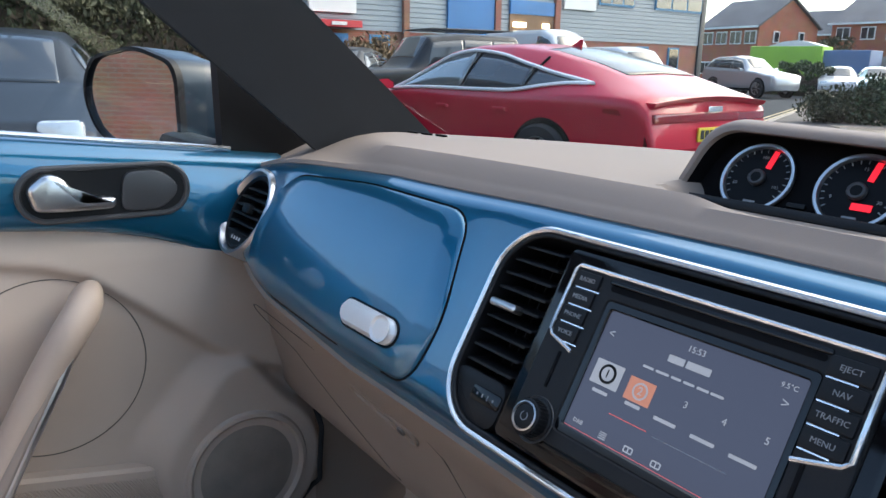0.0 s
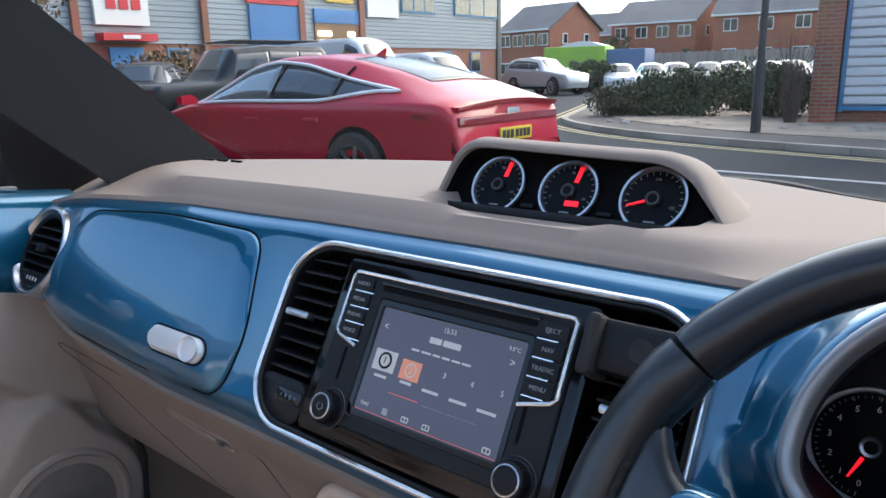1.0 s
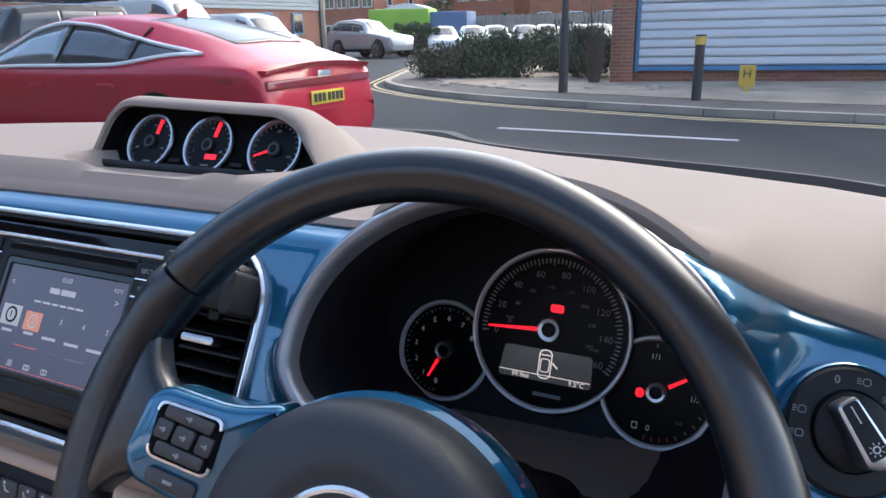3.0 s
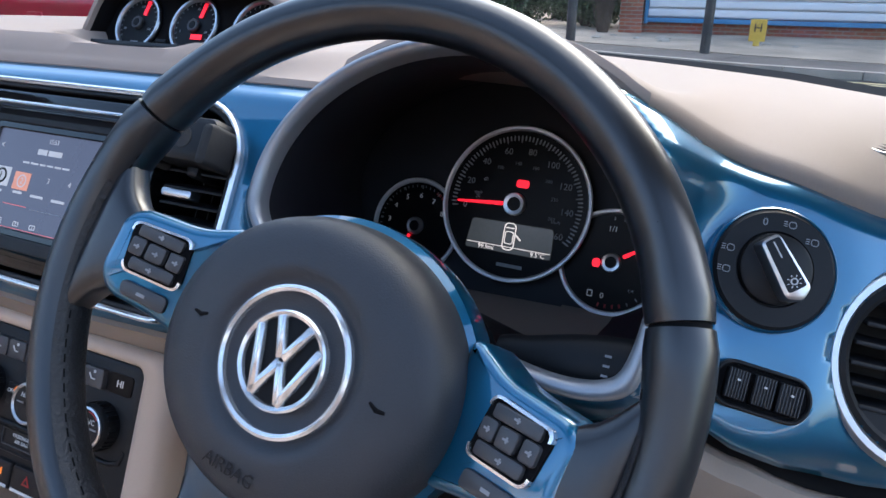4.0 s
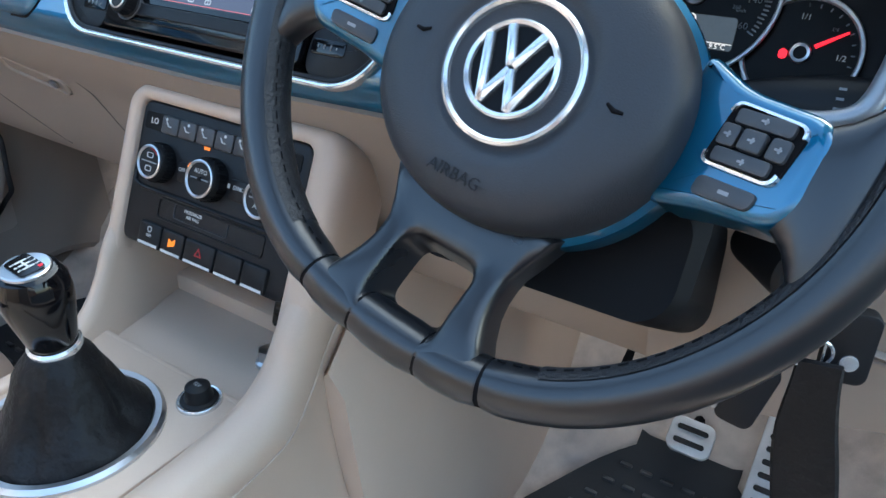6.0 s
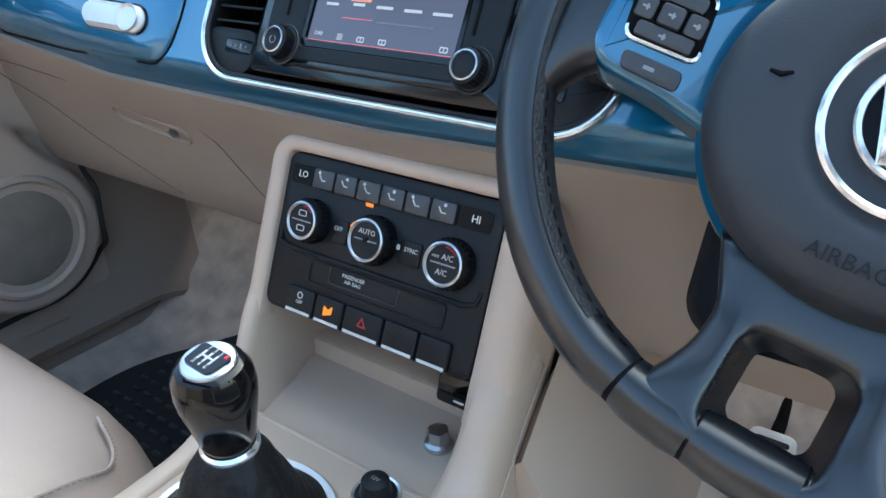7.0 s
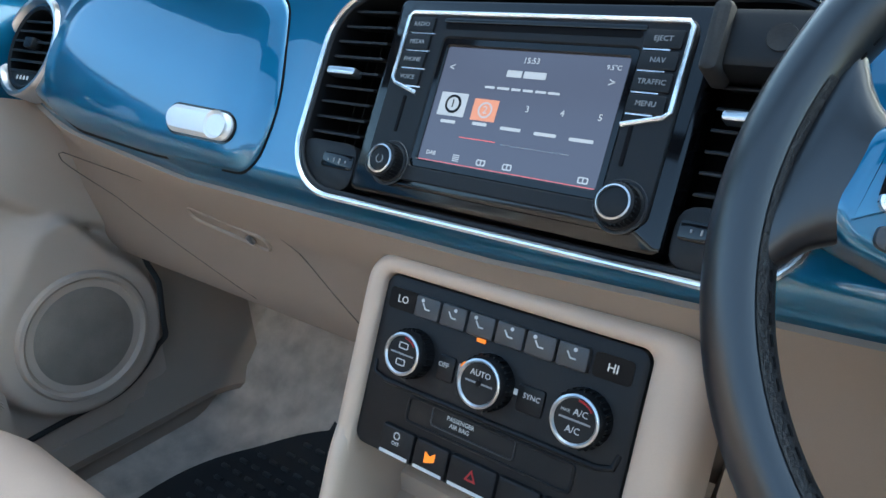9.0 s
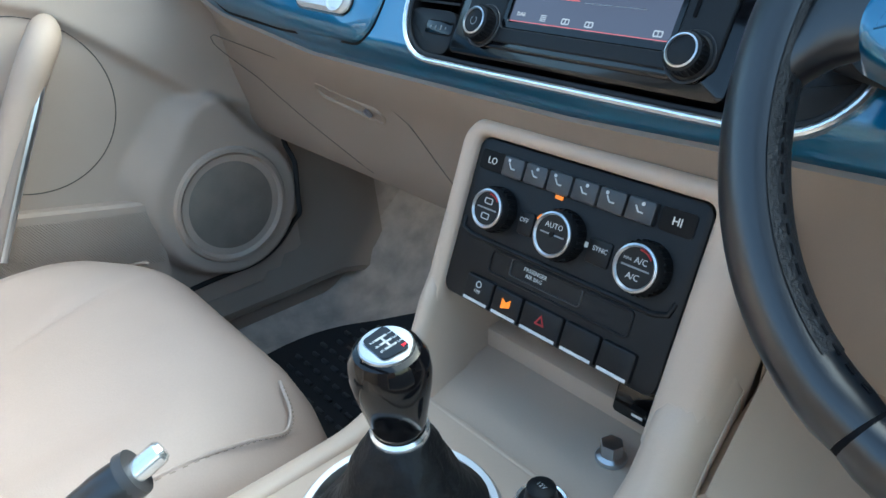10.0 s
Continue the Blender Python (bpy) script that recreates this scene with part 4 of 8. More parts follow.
for sx in (-1, 1):
    part("horn_mark", tube([(sx * 0.0500, 0.003, 0.0026), (sx * 0.0540, 0.001, 0.0022), (sx * 0.0585, 0.0015, 0.0018)], [0.0007, 0.0012, 0.0008], 6), DARK_HOLE, cover)


def spoke(sx):
    """A side spoke: black bridge to the rim, blue arm, a key pad and a small key."""
    def X(pts):
        return [(sx * x, y) for x, y in pts][::(1 if sx > 0 else -1)]
    rows = []
    for x, lo, hi, zt in ((0.126, -0.013, 0.030, -0.0105), (0.134, -0.0165, 0.033, -0.0085), (0.141, -0.022, 0.038, -0.0070), (0.147, -0.031, 0.045, -0.0060), (0.152, -0.042, 0.053, -0.0060), (0.157, -0.049, 0.061, -0.0075), (0.162, -0.050, 0.066, -0.0110)):
        cy_, hy_, cz_, hz_ = (lo + hi) / 2, (hi - lo) / 2, (zt - 0.030) / 2, (zt + 0.030) / 2
        rows.append([(sx * x, cy_ + hy_ * math.copysign(abs(math.cos(a)) ** 0.6, math.cos(a)), cz_ + hz_ * math.copysign(abs(math.sin(a)) ** 0.6, math.sin(a))) for a in [2 * math.pi * q / 32 for q in range(32)]])
    part("bridge", loft(rows), LEATHER, wheel, "smooth black spoke end", HUB, 60)
    arm = part("arm", prism(X(round_poly([(0.070, -0.026), (0.100, -0.0195), (0.131, -0.0170), (0.1405, -0.006), (0.1395, 0.026), (0.131, 0.0345), (0.094, 0.0375), (0.066, 0.050)], 0.009, 5)), -0.034, -0.0035, 0.006, seg=4), BLUE, wheel, "metallic blue spoke arm", HUB @ pose(sx * 0.1095, 0, -0.0125, 0, -sx * 19, 0) @ pose(-sx * 0.1095, 0, 0))
    px, py = 0.1100, 0.0142
    pad = [(px - 0.0180, py - 0.0135), (px + 0.0150, py - 0.0140), (px + 0.0185, py + 0.0120), (px - 0.0150, py + 0.0145)]
    grown = [(px + (x - px) * 1.08, py + (y - py) * 1.10) for x, y in pad]
    part("pad_bed", prism(X(round_poly(grown, 0.0055, 4)), -0.006, -0.0016, 0.0004), DARK_HOLE, arm, "dark key bed")
    ring_o, ring_i = X(round_poly(grown, 0.0055, 6)), X(round_poly(pad, 0.0046, 6))
    k = len(ring_o) // 4
    # the bright frame is broken at the two side keys
    for lo, hi in ((0.10, 1.90), (2.10, 3.90)):
        i0, i1 = int(lo * k), int(hi * k)
        rows = []
        for i in range(i0, i1 + 1):
            o, n_ = ring_o[i % len(ring_o)], ring_i[i % len(ring_i)]
            rows.append([(o[0], o[1], -0.004), (o[0], o[1], 0.0), (n_[0], n_[1], 0.0004), (n_[0], n_[1], -0.004)])
        part("pad_frame", loft(rows), CHROME, arm, "thin chrome frame")
    part("pad_key", prism(rrect(0.0110, 0.0098, 0.0018, 3, sx * px, py), -0.003, 0.0022, 0.001), CHARCOAL, arm, "square centre key")
    for dx, dy, w, h in ((0.0010, 0.0092, 0.0270, 0.0068), (-0.0010, -0.0092, 0.0270, 0.0068), (-0.0115, 0, 0.0088, 0.0100), (0.0118, 0, 0.0088, 0.0100)):
        part("pad_key", prism(rrect(w, h, 0.0018, 3, sx * (px + dx), py + dy), -0.003, 0.0010, 0.0007), CHARCOAL, arm, "dark rocker key")
    for dx, dy in ((0.001, 0.0096), (0, -0.0096), (-0.0118, 0), (0.0120, 0), (0, 0)):
        part("key_mark", box(0.0034, 0.0010, 0.0003, (sx * (px + dx), py + dy, 0.0012 + (0.0011 if dx == dy == 0 else 0))), PRINT_DIM, arm)
        part("key_mark", box(0.0010, 0.0028, 0.0003, (sx * (px + dx) + 0.0006, py + dy, 0.0012 + (0.0011 if dx == dy == 0 else 0))), PRINT_DIM, arm)
    part("small_key", prism(X(round_poly([(px - 0.0165, py - 0.0290), (px + 0.0115, py - 0.0278), (px + 0.0130, py - 0.0195), (px - 0.0160, py - 0.0195)], 0.0035, 4)), -0.005, -0.0010, 0.001), CHARCOAL, arm, "dark key")
    part("key_mark", box(0.0052, 0.0018, 0.0003, (sx * (px - 0.001), py - 0.0240, -0.0008)), PRINT_DIM, arm)


spoke(-1)
spoke(1)
# lower spoke: two legs round an open window, sunk towards the hub
out = round_poly([(0.058, -0.058), (-0.058, -0.058), (-0.0385, -0.088), (-0.0400, -0.112), (-0.060, -0.1460), (0.060, -0.1460), (0.0400, -0.112), (0.0385, -0.088)], 0.014, 6)
hole = rrect(0.047, 0.046, 0.010, 5, 0.0, -0.1160)
ov = [Vector(p) for p in out]


def outer_hit(ang, c=Vector((0, -0.1150))):
    d = Vector((math.cos(ang), math.sin(ang)))
    best = 0.03
    for i in range(len(ov)):
        a, b = ov[i] - c, ov[(i + 1) % len(ov)] - c
        den = d.x * (b.y - a.y) - d.y * (b.x - a.x)
        if abs(den) < 1e-12:
            continue
        t = (a.x * (b.y - a.y) - a.y * (b.x - a.x)) / den
        s = (a.x * d.y - a.y * d.x) / den
        if t > 0 and -1e-6 <= s <= 1 + 1e-6:
            best = max(best, t)
    return c + d * best


# points closely spaced along the window, so that the legs keep their curves
fine_hole = []
for i in range(len(hole)):
    p, q = Vector(hole[i]), Vector(hole[(i + 1) % len(hole)])
    m = max(1, int((q - p).length / 0.005))
    fine_hole += [p.lerp(q, j / m) for j in range(m)]
rim_side = [outer_hit(math.atan2(p.y + 0.1150, p.x)) for p in fine_hole]
hole_mid = Vector((0, -0.116))
rings = []
for f, z in ((0.0, -0.026), (0.0, -0.010), (0.06, -0.0045), (0.16, -0.0015), (0.35, 0.0), (0.70, 0.0), (0.88, -0.0010), (0.96, -0.0028), (1.0, -0.0055)):
    rings.append([(*o.lerp(h, f), z) for o, h in zip(rim_side, fine_hole)])
for k, z in ((0.88, -0.014), (0.74, -0.026)):
    rings.append([(*(hole_mid + (h - hole_mid) * k), z) for h in fine_hole])
rings.append(rings[0])
lower = warp(loft(rings, cap0=False, cap1=False), lambda c: Vector((c.x, c.y, c.z - 0.003 - 0.020 * smooth((c.y + 0.140) / 0.065))))
part("lower_spoke", lower, LEATHER, wheel, "satin black lower spoke with an open window", HUB, 60)

# ---- steering column ----
col = thing("steering_column", "black plastic steering column shroud", "steering column", m=pose(0.347, -0.098, 0.976, 58.3))
part("shroud", loft([[(x, y - 0.012, z) for x, y in rrect(w, 0.135, 0.04, 6)] for w, z in ((0.15, -0.075), (0.155, -0.10), (0.15, -0.20), (0.145, -0.30))]), COLUMN, col, "black grained shroud")
part("cowl", loft([[(x + 0.004, y - 0.095 + h / 2, z) for x, y in rrect(w, h, 0.022, 6)] for w, h, z in ((0.165, 0.070, -0.070), (0.178, 0.080, -0.078), (0.182, 0.084, -0.13), (0.176, 0.084, -0.20))]), COLUMN, col, "black lower shroud")
part("neck", lathe([(0.06, -0.05), (0.065, -0.08)], 32), COLUMN, col)


def stalk(sx, y, z):
    s = thing("control_stalk", "black control stalk with white symbols behind the steering wheel", "control stalk", "control stalks", col.matrix_basis @ pose(sx * 0.07, y, z))
    p = curve_points([(0, 0, 0), (sx * 0.05, 0.006, 0.004), (sx * 0.112, 0.013, 0.004)], 6)
    part("arm", tube(p, [0.012, 0.013, 0.013, 0.014, 0.015, 0.016, 0.0165, 0.017, 0.0165, 0.016, 0.015, 0.014, 0.011][:len(p)], 14, flat=0.7, up=(0, 0, 1)), BLACK, s)
    for k in range(5):
        part("mark", box(0.0034, 0.0012, 0.0004, (0, 0, 0)), PRINT_DIM, s, "", pose(sx * 0.062, 0.012 - 0.0050 * k, 0.0205))
    for k in range(3):
        part("mark", box(0.0060, 0.0010, 0.0004, (0, 0, 0)), PRINT_DIM, s, "", pose(sx * 0.080, 0.004 - 0.004 * k, 0.0222))
    return s


stalk(1, 0.032, -0.080)
stalk(-1, 0.032, -0.080)

# ---- light switch and level wheel ----
lsw = thing("light_switch", "round black light switch with a silver turning knob", "light switch", m=FACE @ pose(0.545, 0.0342, surf(0.545, 0.0342) + 0.004, 0, 22, 0) @ Matrix.Diagonal((0.94, 0.94, 1, 1)))
part("dial", lathe([(0.0355, -0.006), (0.0355, 0.0015), (0.0335, 0.0030), (0.0225, 0.0030), (0.0215, 0.0016), (0, 0.0016)], 56), BLACK, lsw, "black dial")
part("rim_ring", lathe([(0.0372, -0.004), (0.0372, 0.001), (0.0362, 0.002), (0.0352, 0.001)], 56), BLUE, lsw)
TK = pose(0, 0, 0, 0, 0, 38) @ Matrix.Diagonal((0.92, 0.82, 1, 1))
part("turn_disc", lathe([(0.0212, 0.001), (0.0208, 0.0050), (0.0190, 0.0060), (0, 0.0060)], 48), BLACK, lsw)
kn = part("knob", prism(round_poly([(-0.0072, 0.023), (-0.0095, -0.020), (0, -0.0265), (0.0095, -0.020), (0.0072, 0.023)], 0.004, 4), 0.005, 0.0165, 0.003), SATIN, lsw, "satin silver turning knob", TK)
part("knob_inlay", prism(round_poly([(-0.0048, 0.021), (-0.0062, -0.017), (0.0062, -0.017), (0.0048, 0.021)], 0.002, 3), 0.016, 0.0170), BLACK, kn, "black inlay")
part("knob_line", box(0.0008, 0.012, 0.0003, (0, 0.013, 0.0172)), PRINT, kn)
part("lamp_mark", lathe([(0.0024, 0.0170), (0.0024, 0.0174), (0.0016, 0.0174), (0.0016, 0.0170)], 20, at=(0, -0.011, 0)), PRINT, kn)
for k in range(8):
    part("ray_mark", box(0.0014, 0.0005, 0.0003, (0.0040, 0, 0)), PRINT, kn, "", pose(0, -0.011, 0.0172, 0, 0, 45 * k))
lettering("0", 0.0066, PRINT_DIM, lsw, -0.0105, 0.0262, 0.0032)
for a in (79, 46, 166, 192):
    q = (0.0282 * math.cos(radians(a)), 0.0282 * math.sin(radians(a)))
    part("lamp_mark", border(rrect(0.0045, 0.0042, 0.0015, 3, q[0], q[1]), rrect(0.0036, 0.0032, 0.001, 3, q[0], q[1]), 0.003, 0.0033), PRINT_DIM, lsw)
    for k in range(3):
        part("ray_mark", box(0.0022, 0.0005, 0.0003, (q[0] - 0.0042, q[1] - 0.0013 + 0.0013 * k, 0.0032)), PRINT_DIM, lsw)

lev = thing("dimmer_wheels", "three black ribbed thumbwheels in an oval recess", "dimmer wheel", m=FACE @ pose(0.550, -0.0325, surf(0.550, -0.0325) + 0.002, 0, 22, 0) @ pose(0, 0, 0, 0, 0, -4) @ Matrix.Diagonal((0.76, 0.84, 1, 1)))
part("bezel", border(rrect(0.072, 0.031, 0.0155, 8), rrect(0.066, 0.025, 0.0125, 8), -0.002, 0.003, 0.001), BLACK, lev)
part("recess", prism(rrect(0.067, 0.026, 0.013, 8), -0.003, 0.001), DARK_HOLE, lev)
for cx, w in ((-0.019, 0.016), (0.0, 0.016), (0.019, 0.018)):
    wh = part("thumbwheel", warp(box(w, 0.020, 0.006, (cx, 0, 0.002), 0.002), lambda c: c), BLACK, lev)
    for k in range(7):
        part("rib", box(0.0008, 0.019, 0.0010, (cx - w * 0.4 + w * 0.8 * k / 6, 0, 0.0052), 0.0003), CHARCOAL, wh)
    part("mark", box(0.0024, 0.0012, 0.0003, (cx, 0.003, 0.0060)), PRINT, wh)

# ---- climate panel ----
cp = thing("climate_panel", "black climate control panel with three ringed knobs", "climate control panel", m=CLIM @ pose(0.003, 0.002, 0))
face = rrect(0.216, 0.137, 0.010, 5, -0.001, 0.0005)
part("fascia", prism(face, -0.013, 0.0, 0.003), BLACK, cp, "black satin fascia")
part("upper_ridge", tube([(-0.103, 0.000, -0.001), (-0.101, -0.009, 0.001), (-0.09, -0.0125, 0.0012), (0.088, -0.0125, 0.0012), (0.099, -0.009, 0.001), (0.101, 0.000, -0.001)], 0.0022, 8), BLACK, cp)
for cx, word in ((-0.089, "LO"), (0.0845, "HI")):
    part("display", prism(rrect(0.027, 0.0165, 0.003, 4, cx, 0.051), -0.001, 0.0008), DIAL, cp, "small dark readout")
    lettering(word, 0.0082, SCREEN_TEXT, cp, cx, 0.051, 0.0010)
for k in range(6):
    cx = -0.0630 + 0.0241 * k
    b = part("button", prism(rrect(0.0226, 0.0165, 0.002, 3, cx, 0.0510), -0.001, 0.0050, 0.0015), CHARCOAL, cp, "dark key with a white symbol")
    part("symbol", tube([(cx - 0.004, 0.0540, 0.0052), (cx - 0.001, 0.0500, 0.0052), (cx + 0.003, 0.0500, 0.0052)], 0.0007, 5), PRINT, b)
    part("symbol", lathe([(0.0014, 0.005), (0.0014, 0.0054), (0, 0.0054)], 10, at=(cx + (0.0015 if k % 2 else -0.0045), 0.0560, 0)), PRINT, b)
part("key_light", box(0.0075, 0.0028, 0.0006, (-0.0138, 0.0405, 0.0006)), AMBER, cp, "glowing amber bar")
for k, (cx, r) in enumerate(((-0.0685, 0.0168), (0.0002, 0.0180), (0.0732, 0.0176))):
    kb = part("knob", lathe([(r + 0.0018, -0.001), (r + 0.0018, 0.006), (r + 0.0004, 0.0125), (r - 0.001, 0.0150), (r - 0.0022, 0.0158), (0, 0.0150)], 48, at=(cx, 0.0148, 0)), BLACK, cp, "black turning knob")
    part("knob_ring", lathe([(r - 0.0012, 0.0140), (r - 0.0008, 0.0166), (r - 0.0022, 0.0172), (r - 0.0034, 0.0160), (r - 0.0036, 0.0145)], 48, at=(cx, 0.0148, 0)), SATIN, kb, "thin silver ring")
    part("knob_bar", box(r * 1.25, 0.0012, 0.0006, (cx, 0.0148, 0.0156)), PRINT_DIM, kb)
    for j in range(28):
        a = 2 * math.pi * j / 28
        part("ridge", box(0.0010, 0.0012, 0.009, (cx + (r + 0.0016) * math.cos(a), 0.0148 + (r + 0.0016) * math.sin(a), 0.006)), BLACK, kb)
    if k == 1:
        lettering("AUTO", 0.0060, PRINT, kb, cx, 0.0212, 0.0155)
        part("hub_dot", lathe([(0.0022, 0.015), (0.0022, 0.0164), (0, 0.0165)], 16, at=(cx, 0.0148, 0)), DIAL, kb)
        part("knob_light", box(0.0022, 0.0050, 0.0006, (0, 0, 0)), AMBER, kb, "glowing amber mark", pose(cx - 0.0148, 0.0238, 0.0160, 0, 0, -35))
    elif k == 2:
        lettering("A/C", 0.0062, PRINT, kb, cx + 0.003, 0.0200, 0.0155)
        lettering("MAX", 0.0030, PRINT, kb, cx - 0.0075, 0.0194, 0.0155)
        lettering("A/C", 0.0062, PRINT, kb, cx, 0.0084, 0.0155)
    else:
        for dy in (0.0062, -0.0062):
            part("symbol", border(rrect(0.0085, 0.0050, 0.0012, 3, cx, 0.0148 + dy), rrect(0.0070, 0.0036, 0.0008, 3, cx, 0.0148 + dy), 0.0150, 0.0158), PRINT, kb)
    arc = [(cx + (r - 0.0045) * math.cos(radians(a)), 0.0148 + (r - 0.0045) * math.sin(radians(a)), 0.0156) for a in range(40, 91, 10)]
    if k != 1:
        part("warm_arc", tube(arc, 0.0008, 5), RED_PRINT, kb, "small red arc")
for cx, word, w in ((-0.0375, "OFF", 0.0150), (0.0338, "SYNC", 0.0205)):
    b = part("button", prism(rrect(w, 0.0190, 0.002, 3, cx, 0.0125), -0.001, 0.0018, 0.001), BLACK, cp, "black key with white lettering")
    lettering(word, 0.0052, PRINT, b, cx + (0.001 if word == "SYNC" else -0.002), 0.0148, 0.0020)
part("fan_mark", box(0.0018, 0.010, 0.0004, (-0.0265, 0.0148, 0.0006)), PRINT_DIM, cp)
part("fan_mark", box(0.0030, 0.0040, 0.0004, (0.0215, 0.0148, 0.0006)), PRINT, cp)
part("lower_rim", border(rrect(0.140, 0.021, 0.004, 4, 0.006, -0.0265), rrect(0.136, 0.017, 0.003, 4, 0.006, -0.0265), -0.001, 0.0013, 0.0005), BLACK, cp)
part("warning_plate", border(rrect(0.072, 0.0155, 0.003, 4, -0.005, -0.0240), rrect(0.070, 0.0135, 0.0024, 4, -0.005, -0.0240), -0.001, 0.0012, 0.0004), CHARCOAL, cp)
lettering("PASSENGER", 0.0046, PRINT, cp, -0.0155, -0.0215, 0.0004)
lettering("AIR BAG", 0.0046, PRINT, cp, -0.0155, -0.0262, 0.0004)
xs = [-0.0815, -0.0485, -0.0165, 0.0245, 0.0585, 0.0890]
for k in range(5):
    w = xs[k + 1] - xs[k]
    cx, cy = (xs[k] + xs[k + 1]) / 2, -0.0545
    b = part("button", prism(rrect(w - 0.0016, 0.0235, 0.0025, 3, cx, cy), -0.012, 0.0040, 0.002), BLACK, cp, "black key with a white lower edge")
    part("white_edge", box(w - 0.006, 0.0024, 0.0010, (cx, cy - 0.0090, 0.0040)), PRINT, b, "white strip")
    if k == 0:
        lettering("OFF", 0.0042, PRINT, b, cx, cy - 0.0005, 0.0042)
        part("symbol", border(circle(0.0030, 18, cx, cy + 0.0055), circle(0.0022, 18, cx, cy + 0.0055), 0.0038, 0.0043), PRINT, b)
    if k == 1:
        part("symbol", prism(round_poly([(cx - 0.0045, cy + 0.005), (cx - 0.0045, cy - 0.004), (cx + 0.0045, cy - 0.001), (cx + 0.0045, cy + 0.006), (cx, cy + 0.002)], 0.001, 2), 0.0038, 0.0044), AMBER, b, "glowing amber parking symbol")
    if k == 2:
        part("symbol", border([(cx + 0.0058 * math.cos(radians(90 + 120 * i)), cy + 0.001 + 0.0058 * math.sin(radians(90 + 120 * i))) for i in range(3)], [(cx + 0.0032 * math.cos(radians(90 + 120 * i)), cy + 0.001 + 0.0032 * math.sin(radians(90 + 120 * i))) for i in range(3)], 0.0038, 0.0044), RED_PRINT, b, "red warning triangle")

# ---- centre console ----
con = thing("centre_console", "beige plastic centre console with an open tray", "centre console")


def band_edge(u0, u1, v, r, low):
    """An upturned U in the panel's plane, from its left foot over the top to its right foot."""
    pts = [(u0, low), (u0, low * 0.5), (u0, 0.0)]
    for cx, a0 in ((u0 + r, 180), (u1 - r, 90)):
        for i in range(9):
            a = radians(a0 - 90 * i / 8)
            pts.append((cx + r * math.cos(a), v - r + r * math.sin(a)))
    return pts + [(u1, 0.0), (u1, low * 0.5), (u1, low)]


e_in = band_edge(-0.1058, 0.1118, 0.0718, 0.009, -0.094)
e_out = band_edge(-0.127, 0.147, 0.087, 0.026, -0.094)
rings = []
for (ui, vi), (uo, vo) in zip(e_in, e_out):
    a, b = Vector((ui, vi)), Vector((uo, vo))
    ring = []
    for f, z in ((0.0, -0.014), (0.0, 0.0015), (0.06, 0.0036), (0.25, 0.0056), (0.5, 0.0060), (0.72, 0.0046), (0.90, 0.000), (1.0, -0.008), (1.02, -0.022), (0.98, -0.060)):
        q = a.lerp(b, f)
        ring.append((q.x, q.y, z))
    rings.append(ring)
part("surround", loft(rings), BEIGE_SMOOTH, con, "smooth beige frame round the panel", CLIM, 60)


def rail(sx):
    """The side cheek: from the frame's foot down to the ledge, then back along the console."""
    path = curve_points([(0, y, z) for y, z in ((-0.030, 0.772), (-0.0635, 0.733), (-0.088, 0.697), (-0.118, 0.674), (-0.165, 0.666), (-0.240, 0.6635), (-0.42, 0.6635))], 6)
    xi, xo = (0.1195, 0.1535) if sx > 0 else (-0.1035, -0.1235)
    w = abs(xo - xi)
    rings, edge = [], []
    for p in path:
        k = smooth((0.70 - p.z) / 0.04)
        o = xo + sx * 0.006 * k
        i = xi - sx * 0.004 * k
        if sx < 0:
            o, i = o + 0.040 * smooth((-0.04 - p.y) / 0.15), i + 0.034 * smooth((-0.04 - p.y) / 0.15)
        w = abs(o - i)
        f = o + sx * (0.006 + 0.034 * smooth((0.74 - p.z) / 0.1))
        rings.append([(i, p.y + 0.06, p.z - 0.03), (i, p.y + 0.006, p.z - 0.001), (i + sx * 0.06 * w, p.y - 0.001, p.z + 0.0022), (i + sx * 0.25 * w, p.y - 0.005, p.z + 0.0035), (i + sx * 0.5 * w, p.y - 0.0055, p.z + 0.0035), (i + sx * 0.72 * w, p.y - 0.004, p.z + 0.002),
                      (i + sx * 0.90 * w, p.y + 0.001, p.z - 0.003), (o, p.y + 0.008, p.z - 0.012), (o + sx * 0.001, p.y + 0.018, p.z - 0.026), (o - sx * 0.002, p.y + 0.021, p.z - 0.030), (f, p.y + 0.05, p.z - 0.16), (f + sx * 0.016, p.y + 0.06, 0.40), (f + sx * 0.020, p.y + 0.06, 0.33), (i, p.y + 0.06, 0.33)])
        edge.append((o + sx * 0.0002, p.y + 0.0195, p.z - 0.028))
    part("cheek", loft(rings), BEIGE_SMOOTH, con, "smooth beige side cheek", sharp=60)
    part("cheek_seam", tube(edge, 0.0010, 6), CARPET, con, "thin seam")


rail(-1)
rail(1)
part("side_panel", loft([[(0.158 - 0.02 * smooth((-y - 0.10) / 0.2), y, 0.80 - 0.12 * smooth((0.06 - y) / 0.12)), (0.176, y, 0.66), (0.196, y, 0.54), (0.214, y, 0.42), (0.222, y, 0.33), (0.14, y, 0.33), (0.14, y, 0.66)] for y in (-0.05, 0.0, 0.05, 0.12, 0.20, 0.30, 0.45)]), BEIGE_SMOOTH, con, "smooth beige footwell side")
part("ledge", prism(round_poly([(0.112, -0.105), (-0.092, -0.105), (-0.074, -0.18), (-0.074, -0.42), (0.112, -0.42)], 0.01, 3), 0.640, 0.662, 0.003), BEIGE_SMOOTH, con, "smooth beige ledge")
